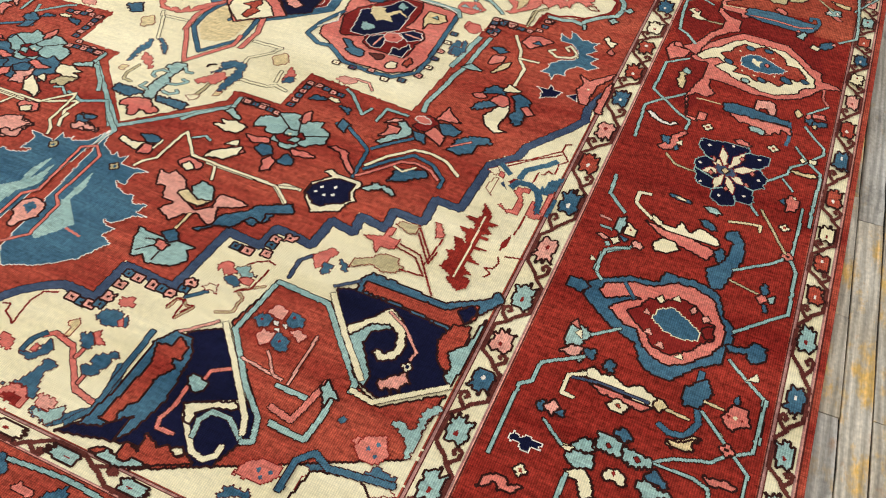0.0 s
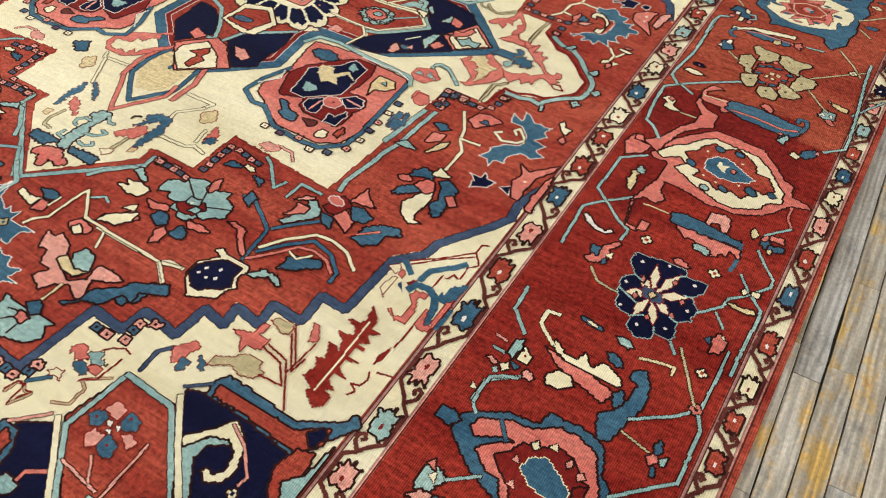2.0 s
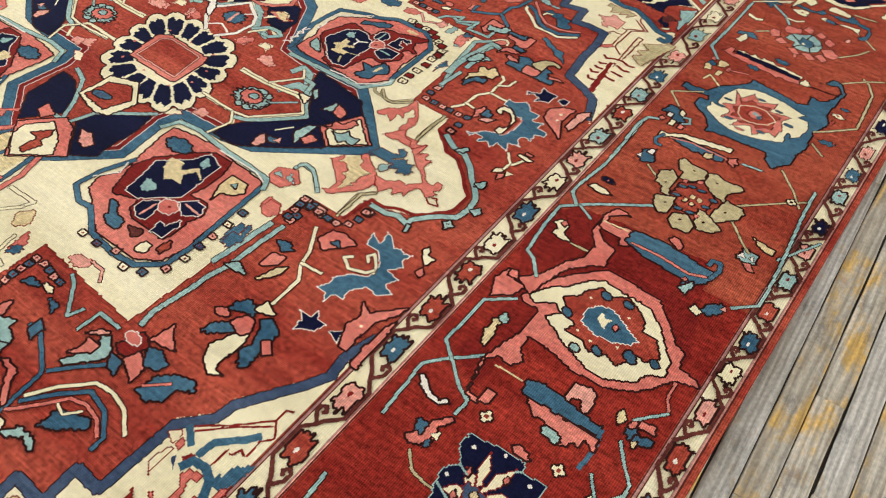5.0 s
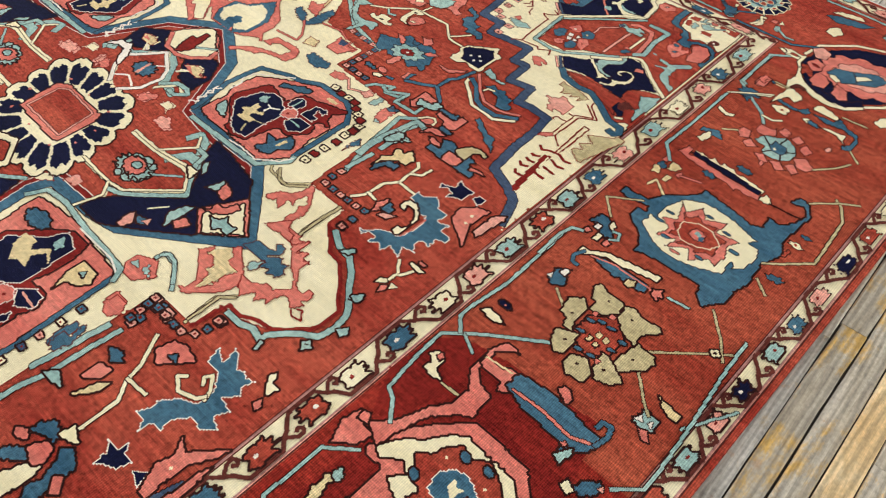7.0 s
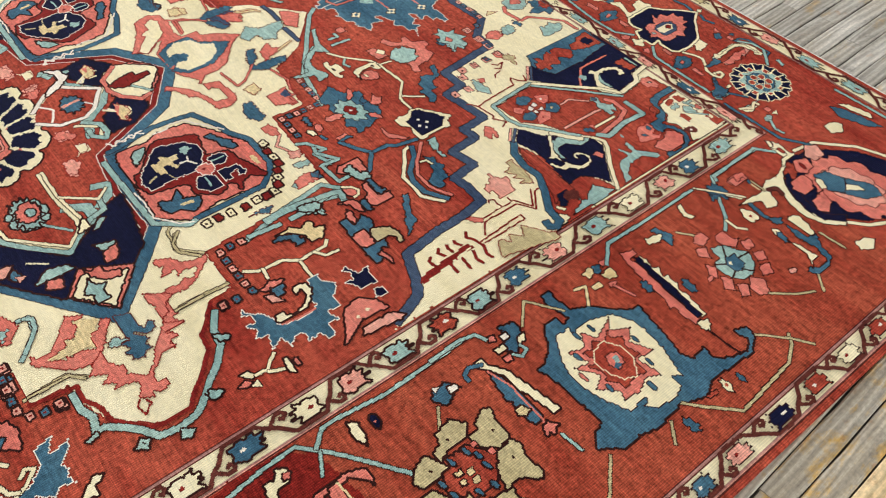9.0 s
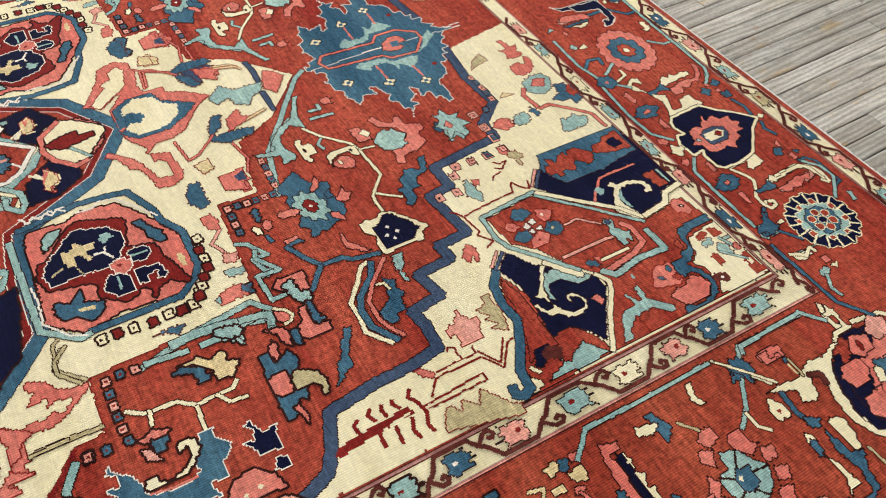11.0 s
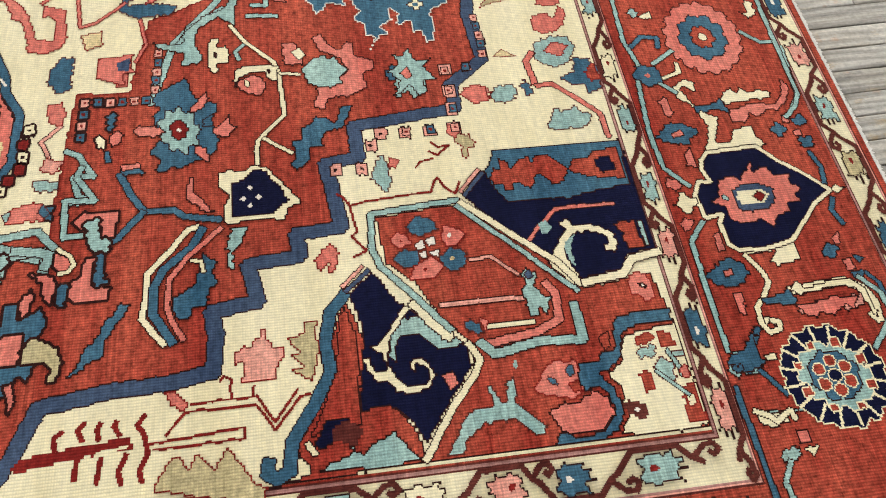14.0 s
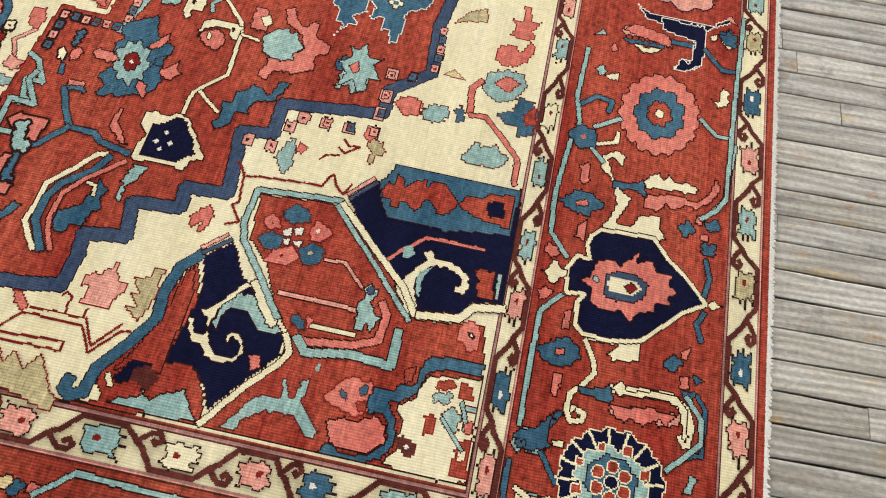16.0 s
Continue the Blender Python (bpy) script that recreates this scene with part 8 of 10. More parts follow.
Figure("blue_scroll", field).poly("b", "w", 1037, -408, 1056, -379, 1049, -361, 1078, -324, 1118, -303, 1120, -262, 1081, -226, 1042, -222, 1027, -179, 1070, -201, 1061, -154, 1089, -171, 1111, -191, 1129, -180, 1141, -190, 1165, -181, 1155, -212, 1171, -228, 1144, -260, 1188, -267, 1168, -297, 1203, -313, 1176, -340, 1139, -334, 1110, -370, 1119, -397, 1089, -401, 1082, -439, 1067, -409).line("c", "k", 8, 1123, -291, 1112, -265, 1084, -237, 1073, -255, 1089, -269).line("c", "k", 9, 1044, -279, 1028, -294, 1060, -315, 1105, -300, 1117, -280).done()
Figure("bird_motif", field).poly("n", "w", 1078, -542, 1078, -504, 1044, -483, 1092, -486, 1091, -455, 1111, -480, 1139, -481, 1125, -515, 1097, -528).poly("n", "w", 1153, -492, 1185, -465, 1191, -506).done()
Figure("flower", field).poly("s", "k", 1201, -508, 1172, -449, 1183, -413, 1158, -369, 1194, -390, 1216, -367, 1266, -313, 1253, -361, 1228, -401, 1222, -469, 1226, -510).cross("c", "k", 7, 1205, -432).done()
Figure("flower", field).poly("s", "k", 1256, -535, 1249, -477, 1255, -396, 1268, -365, 1276, -457, 1277, -533).done()
Figure("blossom", field).poly("c", "k", 1171, -152, 1181, -123, 1198, -156, 1220, -157, 1209, -194, 1192, -177).poly("s", "k", 1199, -220, 1209, -194, 1228, -214, 1222, -231).done()
Figure("check_square", field).cross("p", "d", 15, 284, -939).done()
Figure("check_square", field).cross("b", "d", 15, 315, -941).done()
Figure("check_square", field).cross("p", "d", 15, 340, -943).done()
Figure("check_square", field).cross("b", "d", 15, 366, -944).done()
Figure("check_square", field).cross("p", "d", 15, 392, -948).done()
Figure("check_square", field).cross("b", "d", 15, 409, -896).done()
Figure("check_square", field).cross("p", "d", 15, 411, -871).done()
Figure("check_square", field).cross("b", "d", 15, 410, -847).done()
Figure("check_square", field).cross("p", "d", 15, 410, -824).done()
Figure("check_square", field).cross("b", "d", 15, 412, -802).done()
Figure("check_square", field).cross("p", "d", 15, 411, -779).done()
Figure("check_square", field).cross("p", "d", 15, 443, -778).done()
Figure("check_square", field).cross("b", "d", 15, 471, -783).done()
Figure("check_square", field).cross("p", "d", 15, 497, -789).done()
Figure("check_square", field).cross("b", "d", 15, 524, -791).done()
Figure("stem", field).line("t", "k", 12, 154, -1094, 179, -1055, 236, -1000, 262, -995, 256, -934).done()
Figure("leaf", field).poly("t", "k", 247, -1005, 264, -985, 316, -1019, 297, -1027).done()
Figure("blue_rosette", field).poly("t", "k", 362, -1030, 353, -987, 373, -968, 403, -962, 401, -945, 444, -923, 470, -924, 473, -949, 502, -941, 542, -925, 548, -947, 578, -958, 589, -978, 593, -1012, 563, -1025, 550, -1044, 530, -1047, 506, -1075, 474, -1078, 467, -1058, 437, -1060, 441, -1032, 407, -1037, 395, -1013).poly("d", "k", 440, -1039, 464, -1012, 510, -994, 529, -1015, 509, -1049, 469, -1057).poly("t", "k", 456, -1021, 460, -994, 498, -993, 502, -1013, 479, -1024).poly("t", "k", 485, -1041, 497, -1019, 519, -1016, 517, -1040).cross("c", "k", 7, 478, -1014).poly("b", "k", 416, -1110, 425, -1082, 457, -1077, 478, -1108, 458, -1129).poly("s", "k", 361, -1068, 410, -1061, 434, -1050, 446, -1075, 398, -1092).poly("s", "k", 473, -956, 469, -915, 485, -890, 502, -931, 494, -957).poly("s", "k", 481, -1186, 474, -1158, 463, -1145, 475, -1115, 503, -1133, 505, -1167).poly("b", "k", 501, -1132, 513, -1090, 545, -1100, 552, -1127, 530, -1137).poly("s", "k", 505, -1071, 561, -1058, 598, -1070, 570, -1084, 536, -1090).line("k", "", 4, 405, -949, 464, -992).line("k", "", 4, 470, -924, 496, -994).line("k", "", 4, 587, -976, 521, -1005).line("k", "", 4, 532, -1048, 517, -1040).done()
Figure("leaf", field).poly("c", "k", 243, -1070, 279, -1057, 256, -1044, 305, -1031, 349, -1040, 338, -1077, 297, -1084).done()
Figure("blossom", field).poly("c", "k", 307, -1199, 311, -1169, 330, -1164, 364, -1164, 366, -1190, 324, -1196).cross("d", "", 7, 347, -1177).done()
Figure("blossom", field).poly("s", "k", 346, -1146, 367, -1118, 405, -1134, 388, -1161).poly("c", "k", 329, -1133, 348, -1104, 360, -1097, 371, -1121).done()
Figure("stem", field).line("c", "k", 8, 331, -1219, 440, -1218, 552, -1217, 579, -1198, 625, -1200).done()
Figure("stem", field).line("c", "k", 7, 552, -1217, 613, -1264).done()
Figure("dark_palmette", field).poly("c", "k", 690, -1261, 666, -1233, 635, -1202, 636, -1162, 674, -1117, 644, -1105, 661, -1090, 691, -1099, 762, -1099, 770, -1117, 759, -1145, 782, -1173, 763, -1195, 764, -1222, 737, -1235, 709, -1252).poly("n", "k", 681, -1230, 640, -1198, 642, -1167, 676, -1130, 689, -1118, 715, -1116, 751, -1117, 751, -1152, 767, -1178, 747, -1199, 714, -1217, 708, -1230).cross("w", "", 8, 664, -1186).cross("w", "", 8, 672, -1164).cross("w", "", 8, 706, -1150).cross("w", "", 8, 692, -1189).cross("w", "", 8, 714, -1178).done()
Figure("stem", field).line("b", "k", 10, 578, -912, 620, -914, 703, -967, 717, -981, 726, -1068, 728, -1092).poly("b", "k", 583, -924, 584, -886, 620, -901, 615, -924, 619, -943).done()
Figure("leaf_flower", field).poly("t", "k", 718, -933, 741, -890, 765, -859, 735, -828, 758, -817, 799, -847, 796, -877, 761, -909, 737, -938).poly("s", "k", 713, -912, 726, -875, 715, -849, 759, -851, 761, -877).poly("p", "k", 700, -852, 722, -817, 758, -807, 737, -832).done()
Figure("stem", field).line("b", "k", 10, 723, -967, 764, -922, 820, -869).done()
Figure("hooked_leaf", field).line("c", "k", 9, 738, -1036, 778, -978, 837, -920, 883, -913, 940, -924, 994, -965).line("b", "k", 10, 741, -1053, 792, -991, 846, -940, 913, -955, 962, -997, 963, -1031).line("s", "k", 8, 734, -1085, 769, -1049, 824, -980, 864, -968, 914, -977, 949, -1004).done()
Figure("leaf", field).poly("b", "k", 821, -1069, 828, -1045, 822, -1019, 863, -997, 904, -984, 921, -1007, 890, -1024, 865, -1049).line("c", "k", 6, 813, -1005, 845, -1016, 873, -984).done()
Figure("leaf", field).poly("t", "k", 772, -1121, 799, -1086, 848, -1090, 869, -1110, 850, -1113, 825, -1102, 789, -1125).done()
Figure("leaf", field).poly("s", "k", 605, -1014, 627, -1001, 671, -1008, 677, -1028, 726, -1076, 716, -1089, 644, -1021).done()
Figure("stem", field).line("t", "k", 9, 527, -757, 555, -772, 626, -844, 640, -807).done()
Figure("stem", field).line("t", "k", 9, 679, -854, 683, -789, 755, -792).done()
Figure("pink_flower", field).poly("d", "k", 784, -826, 809, -760, 851, -778, 850, -825, 813, -839).disc("s", "w", 805, -789, 826, -779, 786, -775).poly("s", "k", 830, -840, 847, -800, 893, -828, 898, -875, 857, -854).poly("b", "k", 792, -846, 837, -845, 857, -887, 816, -875).poly("s", "k", 837, -769, 851, -697, 874, -729, 913, -754, 878, -764).poly("b", "k", 851, -784, 888, -770, 929, -789, 918, -819, 881, -827).done()
Figure("leaf", field).poly("b", "k", 919, -878, 929, -853, 926, -828, 966, -793, 1011, -779, 1033, -804, 992, -822, 995, -858, 958, -884).line("s", "k", 6, 925, -860, 972, -819).done()
Figure("leaf", field).poly("b", "k", 536, -1357, 545, -1320, 583, -1289, 595, -1272, 639, -1269, 655, -1286, 608, -1307, 604, -1338, 572, -1372).done()
Figure("leaf", field).poly("b", "k", 441, -851, 457, -820, 502, -825, 471, -843).done()
Figure("blossom", field).petals("c", "k", 5, 0.4, 518, -820, 535, -814, 500, -810).done()
Figure("leaf", field).poly("b", "k", 544, -836, 583, -835, 591, -866).done()
Figure("stem", field).line("t", "k", 14, 786, -753, 779, -708, 796, -600, 800, -551, 815, -493, 820, -393, 827, -313).poly("t", "k", 799, -498, 825, -467, 874, -489, 840, -502).done()
Figure("flower", field).poly("s", "k", 869, -441, 869, -395, 910, -384, 915, -416, 882, -447).poly("b", "k", 848, -356, 874, -342, 912, -358, 887, -380).poly("e", "k", 894, -486, 914, -429, 938, -404, 938, -438, 907, -484).done()
Figure("stem", field).line("c", "k", 9, 899, -260, 944, -335, 957, -381, 988, -421, 990, -520).done()
Figure("stem", field).line("c", "k", 8, 953, -376, 1018, -370).done()
Figure("flower", field).poly("s", "k", 930, -288, 940, -243, 976, -229, 1027, -241, 1005, -269, 966, -314).poly("b", "k", 964, -279, 979, -257, 1003, -279).done()
Figure("flower", field).poly("b", "k", 910, -679, 916, -644, 953, -609, 977, -563, 919, -591, 911, -565, 939, -537, 978, -548, 981, -575, 1007, -601, 973, -633, 936, -667).poly("c", "k", 978, -731, 956, -691, 982, -630, 1010, -608, 1024, -641, 1015, -702, 1019, -732, 1055, -728, 1017, -749).poly("b", "k", 1024, -657, 1038, -631, 1023, -587, 1000, -565, 1025, -547, 1066, -569, 1068, -609, 1073, -682, 1059, -699).poly("s", "k", 945, -615, 962, -579, 993, -573, 1013, -611, 994, -631, 970, -625).poly("s", "k", 1046, -611, 1060, -592, 1098, -624, 1077, -639).poly("c", "k", 968, -555, 971, -514, 1025, -536, 996, -552).poly("s", "k", 884, -610, 913, -588, 935, -604, 915, -623).done()
Figure("stem", field).line("i", "k", 9, 757, -1478, 753, -1417, 777, -1387).done()
Figure("flower", field).poly("s", "d", 800, -1426, 773, -1389, 808, -1343, 835, -1353, 819, -1383, 819, -1412).poly("b", "k", 820, -1434, 810, -1397, 841, -1395, 840, -1428).done()
Figure("leaf", field).poly("b", "k", 862, -1403, 842, -1369, 873, -1380, 883, -1402).done()
Figure("leaf", field).poly("o", "d", 875, -1385, 877, -1353, 919, -1329, 921, -1314, 940, -1308, 982, -1306, 984, -1320, 1008, -1329, 989, -1356, 961, -1365, 924, -1354).done()
Figure("flower", field).poly("s", "d", 851, -1274, 909, -1253, 909, -1217, 928, -1215, 926, -1250, 955, -1248, 956, -1286, 922, -1290, 915, -1316, 904, -1306, 894, -1283).done()
Figure("stem", field).line("d", "", 4, 960, -1261, 1023, -1272, 1082, -1351, 1104, -1379).done()
Figure("stem", field).line("d", "", 4, 952, -1273, 1016, -1286, 1059, -1333, 995, -1337).done()
Figure("stem", field).line("d", "", 4, 987, -1206, 1053, -1291, 1058, -1247).done()
Figure("stem", field).line("d", "", 4, 983, -1188, 1051, -1272).done()
Figure("stem", field).line("d", "", 4, 1045, -1301, 1054, -1199).done()
Figure("leaf", field).poly("o", "d", 919, -1202, 930, -1187, 978, -1179, 984, -1215, 962, -1221).done()
Figure("leaf", field).poly("s", "d", 1033, -1203, 1011, -1148, 1029, -1152, 1057, -1190, 1047, -1202).done()
Figure("leaf", field).poly("d", "", 1200, -1173, 1195, -1146, 1205, -1112, 1213, -1146).done()
Figure("stem", field).line("d", "", 4, 1198, -1269, 1208, -1252, 1188, -1240, 1208, -1234, 1214, -1213, 1205, -1192).done()
Figure("stem", field).line("d", "", 4, 1222, -1184, 1266, -1173).done()
Figure("flower", field).poly("c", "k", 44, -1244, 44, -1224, 86, -1233, 122, -1222, 117, -1262).poly("b", "k", 86, -1197, 136, -1183, 169, -1207, 130, -1220).poly("s", "k", 124, -1273, 121, -1229, 149, -1221, 167, -1257).line("c", "k", 6, 158, -1234, 163, -1193).done()
Figure("stem", field).line("c", "k", 8, 154, -1316, 164, -1291, 192, -1262, 199, -1153, 206, -1134, 278, -1210, 363, -1213, 558, -1216, 617, -1200).done()
Figure("stem", field).line("c", "k", 7, 360, -1222, 383, -1271).done()
Figure("stem", field).line("c", "k", 7, 558, -1216, 614, -1259).done()
Figure("stem", field).line("t", "k", 7, 233, -1149, 264, -1126, 288, -1137).done()
Figure("flower", field).poly("s", "k", 252, -1247, 272, -1217, 325, -1226, 332, -1252, 281, -1266).poly("c", "k", 269, -1252, 286, -1233, 315, -1254, 296, -1271).done()
Figure("flower", field).poly("c", "k", 307, -1204, 317, -1166, 352, -1143, 386, -1115, 391, -1154, 365, -1188, 335, -1190).done()
Figure("leaf_flower", field).poly("p", "k", 256, -1351, 230, -1294, 258, -1302, 272, -1281, 323, -1301, 361, -1363, 410, -1387, 445, -1356, 437, -1308, 481, -1301, 531, -1311, 499, -1337, 460, -1351, 486, -1409, 462, -1416, 425, -1394, 390, -1412, 370, -1446, 344, -1434, 318, -1423, 340, -1387, 306, -1386, 281, -1342).poly("t", "k", 352, -1318, 366, -1282, 409, -1294, 434, -1340, 415, -1369, 382, -1355).poly("e", "k", 327, -1350, 341, -1327, 390, -1348, 433, -1341, 408, -1372, 364, -1370).done()
Figure("stem", field).line("e", "k", 7, 406, -1401, 404, -1464).done()
Figure("leaf_flower", field).poly("t", "k", 352, -1587, 328, -1536, 314, -1494, 368, -1503, 429, -1494, 494, -1494, 476, -1515, 500, -1537, 469, -1575, 406, -1591, 381, -1570, 367, -1585).poly("s", "k", 389, -1535, 384, -1510, 424, -1514, 420, -1541).poly("b", "k", 377, -1487, 409, -1462, 439, -1492, 414, -1510).line("k", "", 4, 355, -1566, 389, -1532).line("k", "", 4, 355, -1522, 389, -1515).line("k", "", 4, 412, -1576, 415, -1541).done()
Figure("leaf", field).poly("b", "k", 437, -1447, 475, -1419, 485, -1370, 539, -1326, 551, -1301, 579, -1287, 634, -1256, 657, -1285, 591, -1317, 594, -1347, 555, -1347, 534, -1396, 488, -1412, 458, -1447).done()
Figure("palmette", border).poly("c", "k", 1387, 1858, 1381, 1867, 1400, 1865, 1403, 1873, 1429, 1867, 1455, 1863, 1463, 1877, 1471, 1861, 1470, 1820, 1482, 1805, 1480, 1791, 1452, 1815, 1450, 1852, 1423, 1855, 1417, 1836, 1406, 1835, 1404, 1849).done()
Figure("tendril", border).line("c", "k", 9, 1235, 1909, 1246, 1930, 1258, 1942, 1241, 1972, 1258, 1976).done()
Figure("bird_motif", border).poly("s", "k", 1275, 1967, 1278, 1991, 1301, 1990, 1301, 1966).poly("t", "k", 1307, 1933, 1303, 1958, 1314, 1966, 1330, 1947, 1326, 1926).poly("c", "k", 1308, 1969, 1309, 1998, 1321, 1985).line("t", "k", 8, 1327, 1940, 1360, 1920, 1388, 1923).done()
Figure("teal_line", border).line("b", "k", 9, 1190, 1891, 1241, 1891, 1325, 1894, 1397, 1895, 1439, 1924, 1468, 1943).done()
Figure("teal_line", border).line("t", "k", 10, 1397, 1592, 1380, 1599, 1376, 1791, 1424, 1830).done()
Figure("flower", border).poly("b", "k", 1393, 1548, 1397, 1574, 1428, 1584, 1445, 1583, 1442, 1562, 1468, 1565, 1456, 1548, 1430, 1552, 1428, 1528).done()
Figure("tendril", border).line("c", "k", 6, 1383, 1519, 1438, 1564, 1489, 1604).done()
Figure("flower", border).poly("s", "k", 1415, 1616, 1414, 1643, 1434, 1637, 1431, 1666, 1446, 1664, 1444, 1639, 1448, 1615).poly("b", "k", 1450, 1660, 1451, 1671, 1462, 1668, 1461, 1658).done()
Figure("tendril", border).line("o", "k", 5, 1457, 1671, 1505, 1668).done()
Figure("flower", border).poly("b", "k", 1131, 1897, 1125, 1927, 1080, 1964, 1117, 1951, 1152, 1961, 1161, 1939, 1168, 1913, 1152, 1915, 1149, 1889).done()
Figure("pink_rosette", border).petals("s", "k", 17, 0.13, 365, 2094, 345, 2186, 251, 2082).petals("b", "k", 9, 0.22, 365, 2094, 352, 2153, 292, 2086).petals("r", "k", 8, 0.25, 365, 2094, 359, 2124, 329, 2090).disc("c", "k", 365, 2094, 364, 2105, 352, 2092).done()
Figure("serrated_bar", border).poly("s", "k", 144, 1988, 114, 2015, 135, 2101, 171, 2109, 157, 2028).poly("c", "k", 179, 2012, 181, 2040, 178, 2085, 197, 2068, 202, 2042).done()
Figure("hooked_leaf", border).poly("n", "w", 81, 2075, 84, 2133, 83, 2181, 129, 2188, 204, 2179, 231, 2143, 233, 2115, 192, 2131, 204, 2150, 137, 2161, 119, 2080).done()
Figure("flower", border).petals("b", "k", 5, 0.3, 468, 1935, 464, 1968, 431, 1926).cross("s", "k", 9, 468, 1935).done()
Figure("teal_line", border).line("t", "k", 9, 221, 1915, 363, 1908, 437, 1922).done()
Figure("leaf", border).line("b", "k", 10, 382, 1920, 352, 1951, 359, 1987, 389, 1981).done()
Figure("teal_line", border).line("t", "k", 9, 436, 1956, 401, 2010).done()
Figure("teal_line", border).line("t", "k", 9, 493, 1955, 523, 1984).done()
Figure("leaf", border).line("c", "k", 8, 481, 1966, 465, 2007, 438, 2009).done()
Figure("flower", border).poly("c", "k", 289, 1959, 271, 1996, 299, 1995, 299, 1971).poly("t", "k", 272, 1939, 259, 1957, 281, 1966, 294, 1948).poly("s", "k", 202, 1964, 188, 1978, 210, 1984, 218, 1971).done()
Figure("leaf", border).poly("c", "k", 291, 2203, 299, 2223, 254, 2229, 263, 2249, 304, 2247, 315, 2224).done()
Figure("teal_line", border).line("t", "k", 9, 355, 2187, 393, 2223, 392, 2253).done()
Figure("teal_line", border).line("t", "k", 9, 34, 2272, 326, 2259, 390, 2258, 552, 2253, 585, 2234, 612, 2202).done()
Figure("teal_line", border).line("b", "k", 9, 154, 2183, 206, 2227, 204, 2256).done()
Figure("flower", border).poly("b", "k", 104, 2215, 83, 2239, 98, 2260, 131, 2257, 127, 2228).poly("c", "k", 110, 2192, 99, 2211, 118, 2212, 125, 2196).done()
Figure("leaf", field).poly("s", "d", 230, 1731, 203, 1742, 177, 1726, 187, 1757, 137, 1752, 133, 1769, 181, 1777, 175, 1800, 210, 1781, 227, 1793, 240, 1766).done()
Figure("flower", field).poly("s", "d", 307, 1708, 266, 1716, 257, 1751, 279, 1763, 236, 1783, 258, 1798, 298, 1784, 321, 1761, 325, 1726).done()
Figure("flower", field).poly("t", "k", 398, 1694, 349, 1704, 332, 1745, 336, 1783, 372, 1793, 413, 1768, 427, 1735, 414, 1716).poly("s", "k", 378, 1716, 348, 1748, 365, 1779, 395, 1756).done()
Figure("stem", field).line("s", "k", 12, 377, 1692, 403, 1675, 467, 1682).done()
Figure("stem", field).line("s", "k", 10, 475, 1684, 472, 1718, 525, 1770, 562, 1803, 626, 1807).done()
Figure("leaf", field).poly("b", "k", 458, 1739, 442, 1772, 400, 1781, 405, 1812, 437, 1830, 493, 1825, 512, 1791, 479, 1791, 478, 1762).poly("r", "k", 446, 1797, 416, 1822, 471, 1830, 472, 1807).done()
Figure("leaf", field).poly("t", "k", 588, 1683, 558, 1700, 539, 1709, 552, 1724, 537, 1755, 556, 1768, 566, 1787, 587, 1772, 602, 1750, 592, 1731, 603, 1708).done()
Figure("flower", field).poly("t", "k", 492, 1579, 470, 1597, 463, 1632, 489, 1641, 516, 1615, 513, 1589).poly("s", "k", 482, 1516, 457, 1543, 468, 1573, 505, 1577, 514, 1543).poly("b", "k", 469, 1647, 452, 1664, 490, 1676, 505, 1660).done()
Figure("leaf", field).poly("e", "d", 383, 1605, 361, 1627, 387, 1660).done()
Figure("leaf", field).poly("o", "d", 230, 1599, 191, 1625, 166, 1668, 211, 1677, 217, 1635).done()
Figure("check_square", field).cross("p", "d", 15, 259, 1581).done()
Figure("check_square", field).cross("b", "d", 15, 286, 1583).done()
Figure("check_square", field).cross("p", "d", 15, 314, 1584).done()
Figure("check_square", field).cross("b", "d", 15, 341, 1584).done()
Figure("check_square", field).cross("p", "d", 15, 372, 1583).done()
Figure("check_square", field).cross("b", "d", 15, 406, 1540).done()
Figure("check_square", field).cross("p", "d", 15, 414, 1494).done()
Figure("check_square", field).cross("p", "d", 15, 470, 1494).done()
Figure("check_square", field).cross("b", "d", 15, 520, 1496).done()
Figure("check_square", field).cross("p", "d", 15, 570, 1493).done()
Figure("check_square", field).cross("b", "d", 15, 571, 1442).done()
Figure("check_square", field).cross("p", "d", 15, 572, 1392).done()
Figure("flower", field).poly("t", "k", 478, 1378, 434, 1394, 407, 1372, 383, 1398, 351, 1383, 364, 1406, 336, 1423, 379, 1434, 375, 1469, 397, 1450, 436, 1474, 437, 1442, 469, 1452, 480, 1432, 450, 1415).poly("s", "k", 412, 1395, 393, 1415, 423, 1423, 432, 1411).done()
Figure("flower", medallion).poly("s", "k", 313, 768, 336, 805, 326, 840, 399, 832, 397, 808, 357, 798, 373, 767, 340, 779).poly("b", "k", 334, 800, 317, 820, 349, 828, 357, 810).done()
Figure("leaf", medallion).poly("s", "d", 435, 680, 429, 708, 462, 720, 493, 712, 479, 683).done()
Figure("flower", medallion).poly("s", "k", 653, -194, 654, -154, 708, -131, 754, -167, 715, -215, 677, -215).poly("t", "k", 664, -183, 670, -164, 698, -180).poly("t", "k", 702, -176, 703, -150, 741, -181).done()
Figure("tendril", medallion).line("t", "k", 10, 698, -132, 698, -104, 748, -108, 811, -162).done()
Figure("twig", medallion).line("o", "k", 7, 914, -196, 904, -100, 939, -61).done()
Figure("flower", medallion).poly("s", "k", 715, -287, 722, -252, 764, -255, 777, -286, 751, -304).done()
